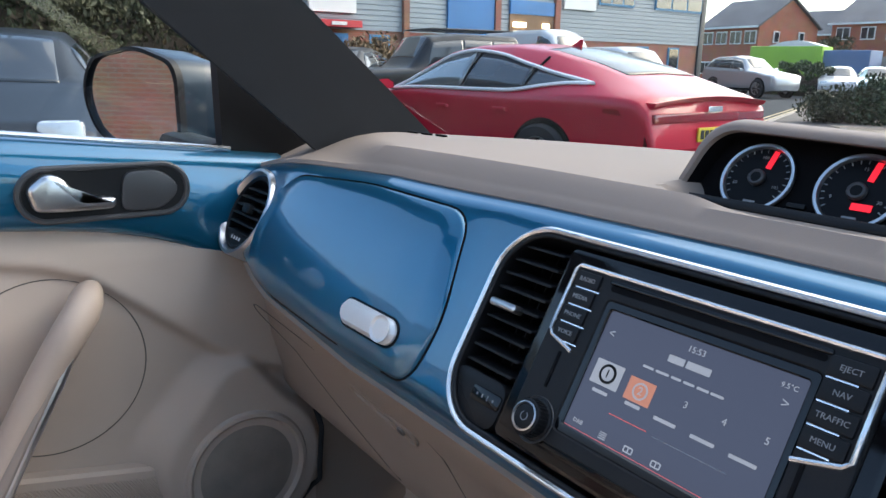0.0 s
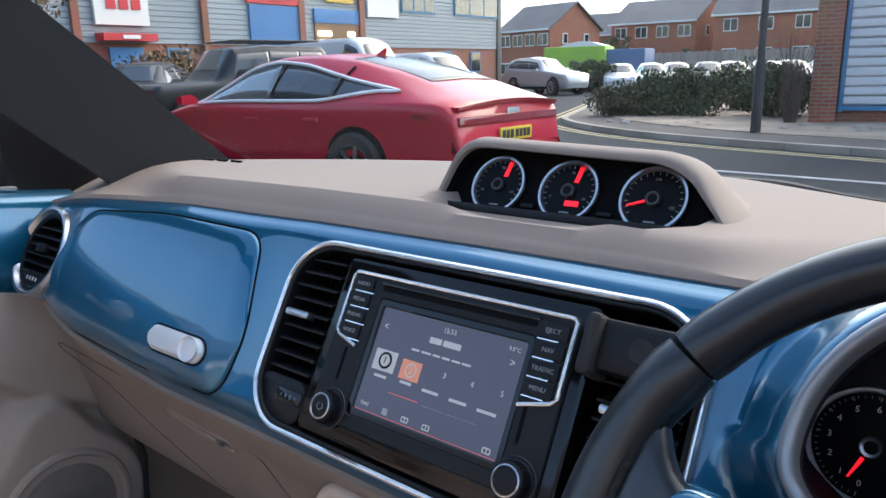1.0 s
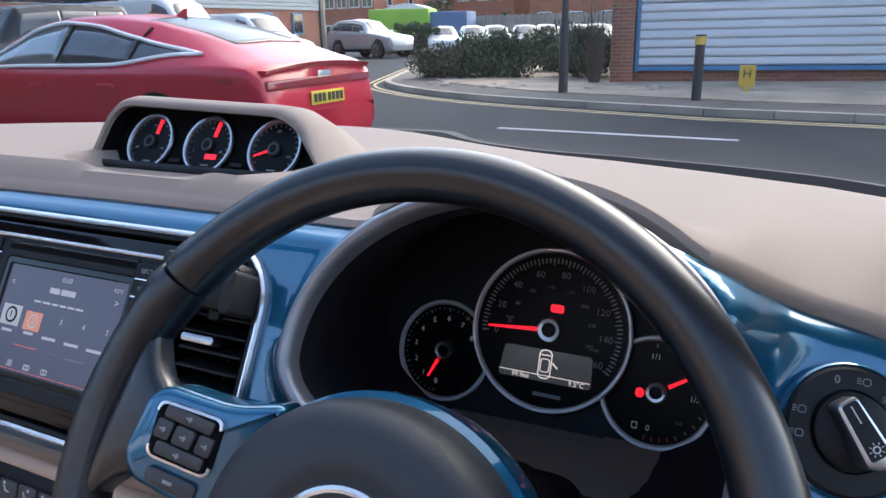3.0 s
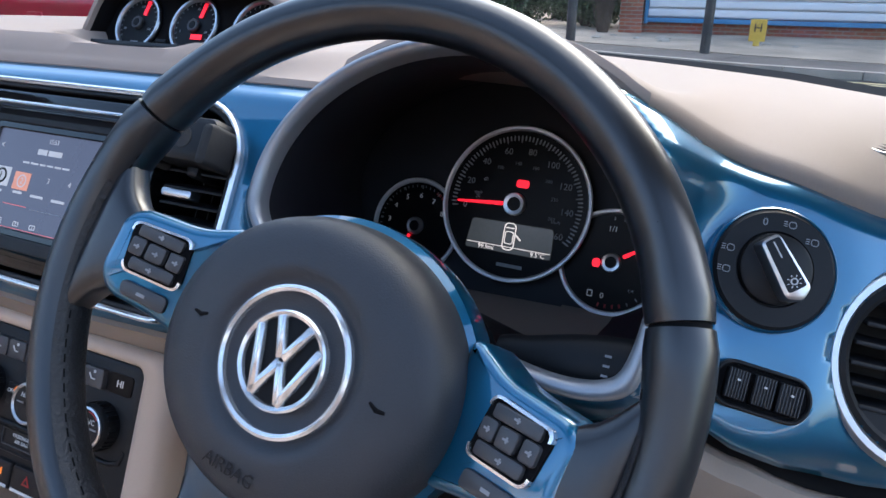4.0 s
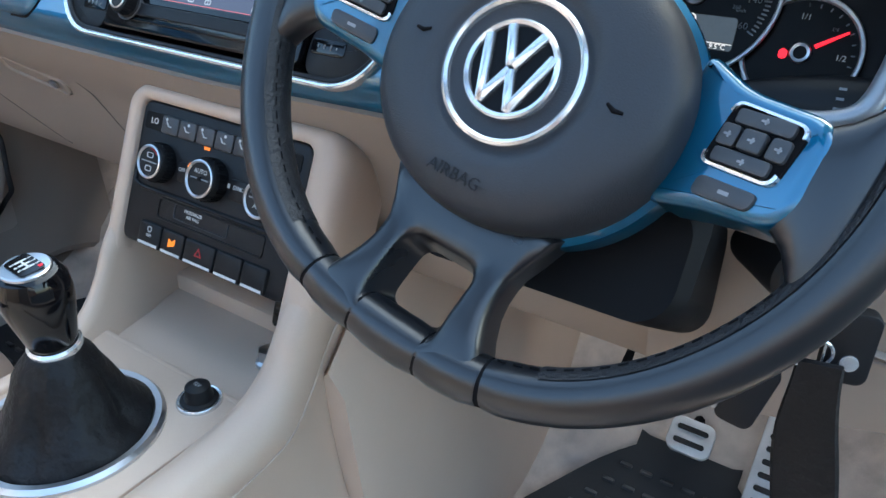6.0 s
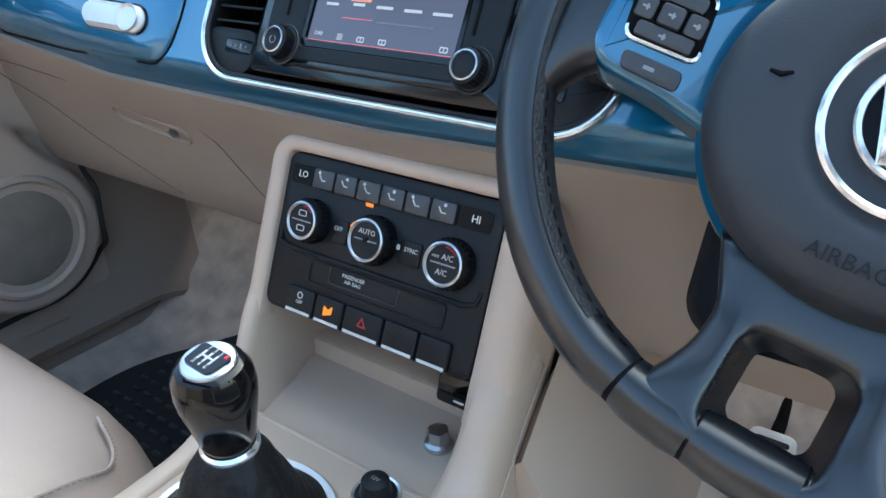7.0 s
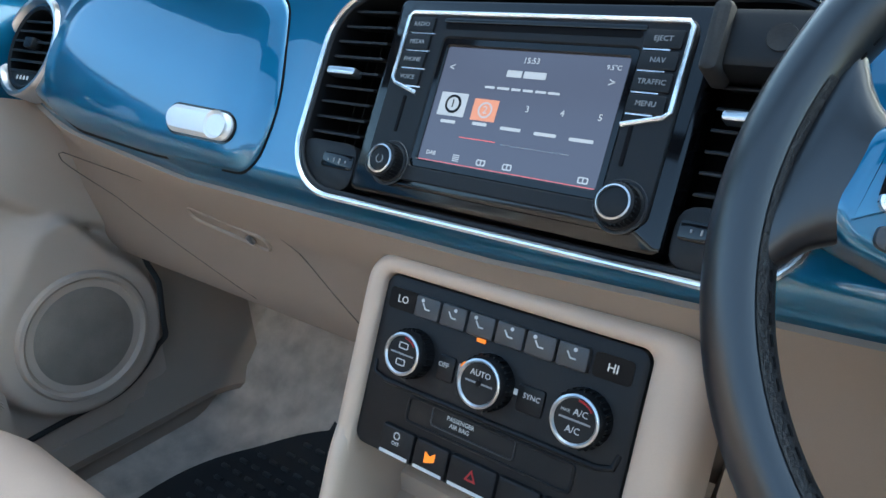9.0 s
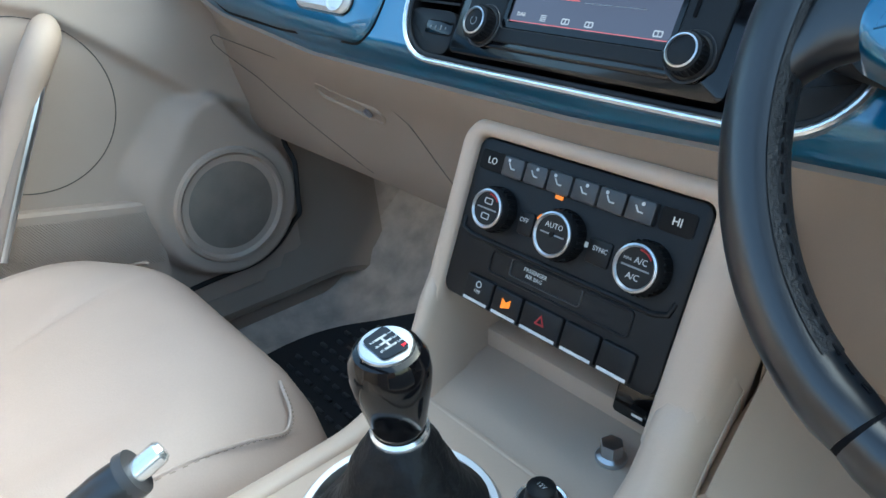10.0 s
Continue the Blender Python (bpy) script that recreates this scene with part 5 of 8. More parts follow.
part("tray_floor", prism([(0.108, 0.035), (-0.108, 0.035), (-0.108, -0.108), (0.108, -0.108)], 0.630, 0.652), BEIGE_SMOOTH, con, "beige tray floor")
part("tray_lip", box(0.21, 0.010, 0.014, (0, -0.106, 0.655), 0.004), BEIGE_SMOOTH, con)
part("tray_back", box(0.216, 0.012, 0.12, (0, 0.030, 0.70)), BEIGE_SMOOTH, con, "beige tray wall")
part("tray_step", box(0.212, 0.030, 0.022, (0, 0.012, 0.660), 0.005), BEIGE_SMOOTH, con)
part("front_wall", box(0.27, 0.02, 0.40, (0.0, 0.05, 0.53)), BEIGE, con)
part("upper_block", box(0.25, 0.05, 0.16, (0.003, 0.055, 0.81)), BEIGE, con)
usb = thing("usb_socket", "black socket plate in the tray", "usb socket", m=pose(0.078, -0.008, 0.684, 72, 0, 0))
part("plate", prism(rrect(0.046, 0.026, 0.004, 4), -0.012, 0.004, 0.001), PIANO, usb)
part("port", prism(rrect(0.013, 0.005, 0.001, 3, 0.0, -0.002), 0.003, 0.0046), DARK_HOLE, usb)
part("mark", box(0.010, 0.002, 0.0004, (0, -0.008, 0.0043)), PRINT, usb)
soc = thing("power_socket", "black power socket with a chrome ring on the console", "power socket", m=pose(0.076, -0.122, 0.6615))
part("ring", lathe([(0.0195, 0), (0.0195, 0.002), (0.0185, 0.0035), (0.0165, 0.003), (0.016, 0.001)], 36), CHROME, soc, "chrome ring")
part("cap", lathe([(0.0165, 0.0), (0.016, 0.004), (0.0125, 0.005), (0.0115, 0.010), (0.0105, 0.0165), (0.008, 0.018), (0, 0.018)], 32), BLACK, soc, "black cap")
lettering("12V", 0.005, PRINT_DIM, soc, 0, 0, 0.0181)
bolt = thing("wheel_bolt", "silver steel wheel bolt standing in the tray", "bolt", m=pose(0.077, -0.043, 0.6525))
part("flange", lathe([(0.0120, 0), (0.0125, 0.002), (0.0118, 0.004), (0.0085, 0.006)], 28), SATIN, bolt, "round steel flange")
part("hex_head", prism([(0.0092 * math.cos(radians(60 * i + 12)), 0.0092 * math.sin(radians(60 * i + 12))) for i in range(6)], 0.004, 0.017, 0.0008), SATIN, bolt, "six-sided steel head")

# ---- gear lever ----
gear = thing("gear_lever", "black gear lever with a leather boot and a silver ring", "gear lever", m=pose(0.018, -0.204, 0.662))
part("boot_ring", lathe([(0.074, 0), (0.074, 0.003), (0.071, 0.0065), (0.066, 0.006), (0.063, 0.002), (0.062, -0.002)], 56), SATIN, gear, "satin silver boot ring")
rings = []
for k, (r, z) in enumerate(((0.063, -0.001), (0.0625, 0.004), (0.059, 0.010), (0.051, 0.017), (0.0435, 0.027), (0.0385, 0.039), (0.0345, 0.051), (0.0305, 0.062), (0.0262, 0.071), (0.0215, 0.078), (0.0182, 0.0835))):
    ring = []
    deep = math.sin(math.pi * min(1.0, k / 9.5))
    for i in range(72):
        a = 2 * math.pi * i / 72
        # four sewn panels with sagging folds between the ribs
        f = 1 + deep * (0.20 * abs(math.cos(2 * a + 0.5)) ** 0.6 - 0.12 + 0.07 * math.sin(5 * a + 0.9 * k) * smooth(1 - k / 8) + 0.10 * noise.noise((2.2 * math.cos(a), 2.2 * math.sin(a), 0.55 * k)))
        ring.append((0.0062 * k / 10 + r * f * math.cos(a), r * f * math.sin(a) + 0.004 * k / 10, z + 0.003 * deep * math.sin(3 * a + k)))
    rings.append(ring)
part("boot", loft(rings, cap0=False), BOOT, gear, "creased black leather boot", sharp=80)
KM = pose(0.0062, 0.004, 0.0800, 6, 4.5, 0)
part("collar", lathe([(0.0185, 0), (0.0195, 0.002), (0.0195, 0.006), (0.0175, 0.008)], 36), CHROME, gear, "chrome collar", KM)
knob = part("knob", lathe([(0.0165, 0.007), (0.0185, 0.014), (0.0215, 0.030), (0.0245, 0.046), (0.0255, 0.056), (0.0245, 0.066), (0.0205, 0.0735), (0.0165, 0.0755), (0, 0.0758)], 48), PIANO, gear, "gloss black knob", KM)
part("knob_cap", lathe([(0.0172, 0.0742), (0.0168, 0.0768), (0.0158, 0.0776), (0, 0.0782)], 40), SATIN, knob, "silver cap with a shift pattern")
part("pattern_plate", prism(round_poly([(-0.0130, 0.0085), (-0.0110, -0.0098), (0.0110, -0.0098), (0.0130, 0.0085)][::-1], 0.004, 4)[::-1], 0.0770, 0.0790), PIANO, knob, "black shift pattern plate")
for k in range(3):
    part("pattern_line", box(0.0014, 0.0085, 0.0004, (-0.005 + 0.005 * k, 0, 0.0792)), PRINT, knob)
part("pattern_line", box(0.0110, 0.0014, 0.0004, (0, 0, 0.0792)), PRINT, knob)
for k, word in enumerate("135246"):
    lettering(word, 0.0042, PRINT, knob, -0.005 + 0.005 * (k % 3), 0.0064 if k < 3 else -0.0064, 0.0792)
lettering("R", 0.0042, RED_GLOW, knob, 0.0095, 0.0060, 0.0792)

# ---- handbrake ----
hb = thing("handbrake", "black leather handbrake lever with a chrome button", "handbrake", m=pose(-0.088, -0.325, 0.725))
p = [(-0.03, -0.30, -0.11), (-0.02, -0.18, -0.07), (-0.008, -0.06, -0.025), (0.0, -0.012, -0.004)]
part("grip", tube(curve_points(p, 6), [0.014] * 12 + [0.015, 0.0155, 0.016, 0.0165, 0.0165, 0.016, 0.015][:7], 18), LEATHER, hb, "black leather grip")
part("button", tube([(0.0, -0.014, -0.005), (0.002, 0.006, 0.004), (0.0022, 0.009, 0.0052)], [0.0085, 0.0085, 0.006], 16), CHROME, hb, "chrome button")
part("end_ring", tube([(-0.002, -0.016, -0.006), (0.0, -0.010, -0.003)], [0.0172, 0.0165], 20), CHARCOAL, hb)

# ---- passenger seat ----
seat = thing("passenger_seat", "cream leather passenger seat with stitched seams", "car seat", m=pose(-0.366, -0.378, 0.338))


def cushion(w, d, h, r, fn, n=16):
    """A padded block whose top follows fn(x, y)."""
    rings = []
    for zz, ins in ((0.0, 0.020), (0.04, 0.006), (h * 0.45, 0.0), (h * 0.62, 0.003), (h * 0.74, 0.011), (h * 0.84, 0.024), (h * 0.915, 0.042), (h * 0.965, 0.064), (h * 0.99, 0.088), (h, 0.11), (h, 0.13), (h, 0.15), (h, 0.17), (h, 0.19), (h, 0.21), (h, 0.235)):
        ring = []
        for x, y in rrect(w - 2 * ins, d - 2 * ins, max(r - ins * 0.45, 0.02), n):
            ring.append((x, y, zz + fn(x, y) * smooth((zz - h * 0.4) / (h * 0.5))))
        rings.append(ring)
    return loft(rings)


def seat_top(x, y):
    """Raised bolsters at the sides, creases where people sit, and a sunk seam round the middle."""
    z = 0.022 * smooth((abs(x) - 0.13) / 0.09) * smooth((0.2 - y) / 0.2) + 0.014 * smooth((y + 0.05) / 0.2)
    z -= 0.006 * math.exp(-((abs(x) - 0.218 + 0.12 * smooth((y - 0.10) / 0.12) * (y - 0.10)) / 0.008) ** 2) * smooth((0.20 - y) / 0.03)
    z -= 0.004 * math.exp(-((x + 0.060 + 0.35 * max(0.0, y - 0.03)) / 0.008) ** 2) * smooth((0.19 - y) / 0.05)
    z -= 0.003 * math.exp(-((abs(x) - 0.055) / 0.007) ** 2) * smooth((0.02 - y) / 0.05)
    z += 0.0035 * noise.noise((x * 9, y * 9, 3.0)) + 0.0016 * math.sin(60 * (y - 0.5 * x) + 2 * noise.noise((x * 7, y * 7, 1.0))) * math.exp(-((x + 0.05) / 0.07) ** 2 - ((y - 0.14) / 0.05) ** 2)
    return z


SEAT_H = 0.322
part("cushion", cushion(0.55, 0.50, SEAT_H, 0.15, seat_top), SEAT, seat, "cream leather cushion", sharp=80)


def seat_line(pts, drop=0.0):
    out = []
    for x, y in pts:
        ax, ay = abs(x) - 0.125, abs(y) - 0.10
        ins = 0.15 - math.hypot(ax, ay) if ax > 0 and ay > 0 else min(0.275 - abs(x), 0.25 - abs(y))
        z = float(np.interp(ins, [0.0, 0.003, 0.011, 0.024, 0.042, 0.064, 0.088, 0.11], [0.45, 0.62, 0.74, 0.84, 0.915, 0.965, 0.99, 1.0])) * SEAT_H
        out.append((x, y, z + seat_top(x, y) * smooth((z - SEAT_H * 0.4) / (SEAT_H * 0.5)) - drop + 0.0012))
    return out


for sx in (-1, 1):
    line = curve_points([(sx * 0.222, -0.17, 0), (sx * 0.224, -0.05, 0), (sx * 0.224, 0.08, 0), (sx * 0.222, 0.150, 0), (sx * 0.205, 0.186, 0), (sx * 0.165, 0.200, 0)], 10)
    flat = seat_line([(p.x, p.y) for p in line])
    part("seam", tube(flat, 0.0018, 6), SEAT, seat, "raised leather seam")
    for k in range(0, len(flat) - 2, 1):
        a, b = Vector(flat[k]), Vector(flat[k + 1])
        part("stitch", tube([a.lerp(b, 0.2) + Vector((sx * 0.005, 0, 0.0012)), a.lerp(b, 0.62) + Vector((sx * 0.005, 0, 0.0012))], 0.0006, 4), BEIGE, seat)
part("backrest", loft([[(x, y * 1.0 - 0.24 - 0.30 * (z - 0.2), z) for x, y in rrect(w, 0.12, 0.05, 6)] for w, z in ((0.46, 0.20), (0.50, 0.30), (0.50, 0.55), (0.44, 0.75), (0.36, 0.84))]), SEAT, seat, "cream leather backrest")
part("side_trim", loft([[(x, y, z) for x, y in rrect(w, d, 0.06, 5)] for w, d, z in ((0.44, 0.46, -0.02), (0.50, 0.50, 0.02), (0.53, 0.51, 0.10), (0.525, 0.505, 0.16))]), BEIGE, seat, "beige plastic seat side")

# ---- passenger door ----
DX = -0.672
door = thing("passenger_door", "closed car door with a blue cap and a taupe lower panel", "car door")
# lower panel: a plate with soft bulges
bm = bmesh.new()


BAND_Y = [-0.62, -0.40, -0.277, -0.234, -0.189, -0.142, -0.09, -0.041, -0.015, 0.05, 0.11]
BAND_Z = [0.965, 0.962, 0.957, 0.948, 0.931, 0.895, 0.852, 0.812, 0.797, 0.765, 0.742]
SPK_Y, SPK_Z = -0.016, 0.644


def door_x(y, z):
    """The trim's face: a rolled upper band, a sunk field with the pull's disc, and the pointed speaker pod."""
    x = DX - 0.012 + 0.022 * smooth((0.99 - z) / 0.12)
    x += 0.014 * smooth((z - float(np.interp(y, BAND_Y, BAND_Z)) + 0.004) / 0.018) * smooth((1.0 - z) / 0.05)
    dy, dz = y - SPK_Y, z - SPK_Z
    d, th = math.hypot(dy, dz), math.degrees(math.atan2(dz, dy))
    edge = 0.106 + 0.047 * math.exp(-((th - 92) / 20) ** 2)
    wide = 0.016 + 0.040 * smooth((th - 90) / 25) * smooth((190 - th) / 40)
    return x + 0.030 * smooth(1 - (d - edge) / wide)


rows_ = []
for i in range(145):
    y = -0.62 + 0.72 * i / 144
    col_ = [(DX - 0.10, y, 0.44)]
    for j in range(113):
        z = 0.44 + 0.56 * j / 112
        col_.append((door_x(y, z), y, z))
    col_.append((DX - 0.10, y, 1.0))
    rows_.append(col_)
part("lower_panel", loft(rows_), DOOR, door, "taupe grained door panel", sharp=60)
# blue cap
cap_rows = []
for i in range(61):
    y = -0.62 + 0.69 * i / 60
    zt = 1.105 - 0.100 * (y + 0.26) * (1 if y > -0.26 else 0.2)
    zb = float(np.interp(y, [-0.62, -0.27, -0.218, -0.159, -0.109, -0.063, -0.02, 0.03, 0.07], [1.014, 1.013, 1.008, 1.000, 0.986, 0.966, 0.942, 0.912, 0.89]))
    cap_rows.append([(DX - 0.09, y, zb - 0.01), (DX - 0.010, y, zb - 0.012), (DX + 0.004, y, zb - 0.004), (DX + 0.008, y, zb + 0.01), (DX + 0.010, y, zb + 0.05), (DX + 0.004, y, zt - 0.02), (DX - 0.010, y, zt - 0.005), (DX - 0.03, y, zt), (DX - 0.09, y, zt)])
part("cap", loft(cap_rows), BLUE, door, "glossy blue painted door cap", sharp=50)
part("sill_strip", tube([(DX - 0.022, -0.62, 1.107), (DX - 0.022, -0.26, 1.1085), (DX - 0.022, 0.0, 1.0815)], 0.0035, 8), CHROME, door, "thin bright strip")
HM = pose(DX + 0.011, -0.160, 1.041, 90, 0, 90)
hand = part("handle_plate", border(rrect(0.190, 0.066, 0.033, 8), rrect(0.176, 0.053, 0.0265, 8), -0.004, 0.004, 0.002), CHARCOAL, door, "dark oval handle surround", HM)
part("handle_recess", prism(rrect(0.178, 0.055, 0.027, 8), -0.002, 0.0012), BLACK, door, "black recess", HM)
part("handle_cover", prism(round_poly([(0.012, -0.024), (0.062, -0.024), (0.084, 0.0), (0.062, 0.024), (0.018, 0.024)], 0.014, 5), 0.0, 0.006, 0.003), CHARCOAL, door, "charcoal cover", HM)
part("handle", prism(round_poly([(-0.084, 0.010), (-0.078, -0.016), (-0.05, -0.018), (0.006, -0.018), (0.008, -0.004), (-0.030, -0.003), (-0.048, 0.022), (-0.064, 0.026)], 0.008, 5), 0.002, 0.016, 0.006, seg=3), SATIN, door, "satin silver release handle", HM)
# round pull area and the pull
rim = [(-0.236 + 0.105 * math.cos(2 * math.pi * i / 72), 0.834 + 0.107 * math.sin(2 * math.pi * i / 72)) for i in range(72)]
part("disc_gap", tube([(door_x(y, z) + 0.0002, y, z) for y, z in rim], 0.0008, 6, closed=True), CARPET_DARK, door, "thin round gap")
PULL = [(-0.330, 0.690), (-0.310, 0.730), (-0.277, 0.795), (-0.245, 0.855), (-0.222, 0.895), (-0.206, 0.913), (-0.196, 0.916)]
pull = curve_points([(-0.622 + 0.004 * k, y, z) for k, (y, z) in enumerate(PULL)][:-2] + [(-0.618, -0.205, 0.915), (-0.655, -0.194, 0.920)], 6)
part("pull_handle", tube(pull, [0.0265] * (len(pull) - 6) + [0.0260, 0.0255, 0.0250, 0.0245, 0.024, 0.023], 18, flat=0.72), DOOR, door, "taupe padded pull handle")
part("pull_inlay", tube([(-0.5985, y + 0.002, z - 0.006) for y, z in PULL[:5]], [0.0135, 0.0135, 0.0135, 0.0130, 0.009], 12, flat=0.7), TAUPE, door, "taupe inlay in the pull")
part("pull_strip", tube([(-0.5915, y + 0.008, z - 0.006) for y, z in PULL[:4]] + [(-0.5925, -0.2185, 0.8835)], [0.0062, 0.0062, 0.0062, 0.006, 0.0035], 10), SATIN, door, "satin silver strip")
# loudspeaker
SM = pose(door_x(SPK_Y, SPK_Z) + 0.001, SPK_Y, SPK_Z, 90, 0, 90) @ Matrix.Diagonal((0.94, 0.96, 1, 1))
part("speaker_ring", lathe([(0.094, -0.02), (0.094, -0.002), (0.090, 0.004), (0.085, 0.005), (0.081, 0.001), (0.080, -0.004)], 72), DOOR, door, "beige speaker ring", SM)
part("speaker_grille", lathe([(0.082, -0.006), (0.080, -0.003), (0.06, 0.001), (0.03, 0.003), (0, 0.0035)], 64), material("speaker_mesh", (0.20, 0.168, 0.140), 0.7, 0, 0.2, 20, 900, bump=1.0, bump_scale=620), door, "taupe mesh speaker grille", SM)
# map pocket: a finely ribbed face under a slim rim
POCK_X = DX + 0.026
face_ = [(-0.60, 0.755), (-0.40, 0.738), (-0.302, 0.718), (-0.215, 0.700), (-0.122, 0.681)]
part("pocket_face", loft([[(POCK_X - 0.03, y, 0.50), (POCK_X, y + 0.002, 0.50), (POCK_X + 0.004, y, z - 0.004), (POCK_X - 0.001, y, z), (POCK_X - 0.03, y, z)] for y, z in face_]), DOOR, door, "taupe map pocket")
ribs = bmesh.new()
for k in range(120):
    y0 = -0.56 + 0.0038 * k
    zt = float(np.interp(y0 + 0.02, [p[0] for p in face_], [p[1] for p in face_])) - 0.010
    y1 = min(y0 + 0.055, -0.126)
    tube([(POCK_X + 0.0035, y1, zt - 0.09 * (y1 - y0) / 0.055), (POCK_X + 0.0042, y0, zt)], 0.0009, 4, bm=ribs)
tagged(part("pocket_ribs", ribs, DOOR, door, "fine slanting ribs"), kind="stuff")
edge = curve_points([(0.101, 0.98), (0.101, 0.80), (0.097, 0.70), (0.092, 0.63), (0.088, 0.575), (0.060, 0.545), (0.007, 0.527), (-0.10, 0.520), (-0.30, 0.50), (-0.55, 0.48)], 8)
part("door_seal", tube([(door_x(p.x - 0.01, p.y) + 0.002, p.x, p.y) for p in edge], 0.0040, 8), RUBBER, door, "black rubber door seal")
part("inner_shell", box(0.06, 0.74, 0.66, (DX - 0.12, -0.25, 0.75)), PILLAR, door)
part("sail_panel", loft([[(DX - 0.03, y, z) for y, z in ((-0.006, 1.060), (0.150, 1.040), (0.120, 1.130), (0.0, 1.215), (-0.010, 1.205))], [(DX - 0.055, y, z) for y, z in ((-0.006, 1.060), (0.150, 1.040), (0.120, 1.130), (0.0, 1.215), (-0.010, 1.205))]]), BLACK, door, "black triangular mirror panel")
wp = part("window_pane", box(0.004, 0.60, 0.46, (DX - 0.045, -0.32, 1.31)), PANE, door, "clear side window")
wp.visible_shadow = False
drops = bmesh.new()
rnd = random.Random(5)
for k in range(70):
    y, z = rnd.uniform(-0.30, -0.12), rnd.uniform(1.11, 1.24)
    lathe([(0.0012 * rnd.uniform(0.5, 1.3), 0), (0.0008, 0.0006), (0, 0.0008)], 6, drops, (0, 0, 0))
    bmesh.ops.transform(drops, matrix=pose(DX - 0.0425, y, z, 90, 0, 90), verts=drops.verts[-18:])
ob = part("water_drops", drops, glass("water_drop", (0.80, 0.84, 0.86)), door, "small water drops on the glass")
tagged(ob, kind="stuff")

# ---- door mirror ----
mir = thing("door_mirror", "dark blue door mirror with a black edge", "door mirror", m=pose(-0.95, -0.05, 1.135))


def mir_ring(y, s, dx=0.0):
    pts = round_poly([(-0.150, 0.010), (-0.115, 0.062), (0.02, 0.080), (0.145, 0.055), (0.150, -0.075), (-0.02, -0.082), (-0.115, -0.055)], 0.035, 5)
    return [(x * s * 0.68 + dx, y, z * s) for x, z in pts]


# the shell stands behind its glass, which looks back past the cabin
MR = pose(0, 0, 0, 0, 0, 29.5)
part("shell", loft([mir_ring(0.10, 0.45, 0.055), mir_ring(0.085, 0.75, 0.050), mir_ring(0.05, 0.95, 0.030), mir_ring(0.0, 1.0), mir_ring(-0.012, 0.98), mir_ring(-0.008, 0.90)], cap1=True), material("dark_blue_shell", (0.006, 0.020, 0.036), 0.35, 0.2, coat=0.25), mir, "dark blue glossy shell", MR)
part("edge", loft([mir_ring(-0.004, 1.005), mir_ring(-0.016, 0.995), mir_ring(-0.017, 0.93), mir_ring(-0.006, 0.91)], cap0=False, cap1=False), BLACK, mir, "black edge", MR)
part("glass", loft([mir_ring(-0.0095, 0.92), mir_ring(-0.0105, 0.91)]), MIRROR, mir, "mirror glass", MR)
part("foot", box(0.20, 0.05, 0.05, (0.13, 0.04, -0.07), 0.015), BLACK, mir)

# ---- pillars, windscreen, roof ----
def pillar(sx, mat):
    foot = Vector((sx * 0.655, 0.185, 1.075))
    head = Vector((sx * 0.468, -0.36, 1.46))
    d = (head - foot)
    rings = []
    for k in range(13):
        t = -0.12 + 1.12 * k / 12
        c = foot + d * t
        w = 0.084 - 0.016 * min(1, max(0, t))
        v = w + 0.08 * smooth(-t / 0.12)
        prof = [(-v * 0.62, 0.02), (-v * 0.56, -0.012), (-v * 0.30, -0.020), (-v * 0.06, -0.033), (w * 0.02, -0.033), (w * 0.30, -0.020), (w * 0.55, -0.010), (w * 0.92, 0.016), (w * 0.94, 0.03)]
        rings.append([(c.x - sx * q, c.y + s * 0.75, c.z + s * 0.66) for s, q in [(a, b) for a, b in prof]])
    return loft(rings)


single("a_pillar", pillar(-1, PILLAR), PILLAR, "dark grey windscreen pillar trim", "pillar", kind="structure", sharp=60)
single("a_pillar", pillar(1, PILLAR), PILLAR, "dark grey windscreen pillar trim", "pillar", kind="structure", sharp=60)
wsb = single("windscreen", loft([[(x, 0.62 - 0.22 * (x / 0.66) ** 2, 1.075) for x in np.linspace(-0.68, 0.68, 25)], [(x * 0.78, -0.36 - 0.05 * (x / 0.66) ** 2, 1.47) for x in np.linspace(-0.68, 0.68, 25)]], closed=False), PANE, "clear curved windscreen", "windscreen", kind="structure")
wsb.visible_shadow = False
sol = wsb.modifiers.new("thickness", "SOLIDIFY")
sol.thickness = 0.004


def screen_foot(x):
    """The black strip behind the pad: low and far on the passenger's side, just above the pad on the driver's."""
    f = smooth(x / 0.2)
    y0, y1 = 0.54 - 0.30 * (abs(x) / 0.70) ** 2.4, crest(x) + 0.012
    z1 = pad_base(x) - 0.004 + 0.0075 * smooth((x - 0.18) / 0.4)
    a = ((0.0, 1.060), (0.04, 1.084), (0.09, 1.080), (0.12, 1.05))
    b = ((0.0, z1 - 0.02), (0.020, z1), (0.05, z1 - 0.004), (0.08, z1 - 0.04))
    return [(x, (y0 + p[0]) * (1 - f) + (y1 + q[0]) * f, p[1] * (1 - f) + q[1] * f) for p, q in zip(a, b)]


single("windscreen_base", loft([screen_foot(x) for x in np.linspace(-0.70, 0.70, 61)], closed=False), RUBBER, "black strip along the windscreen's foot", "windscreen seal", kind="structure")
single("windscreen_header", loft([[(x, -0.36 - 0.05 * (x / 0.53) ** 2 + dy, 1.465 + dz) for dy, dz in ((0.02, 0.01), (-0.03, 0.02), (-0.06, 0.0), (-0.02, -0.02))] for x in np.linspace(-0.53, 0.53, 21)]), PILLAR, "dark windscreen header rail", "windscreen frame", kind="structure")
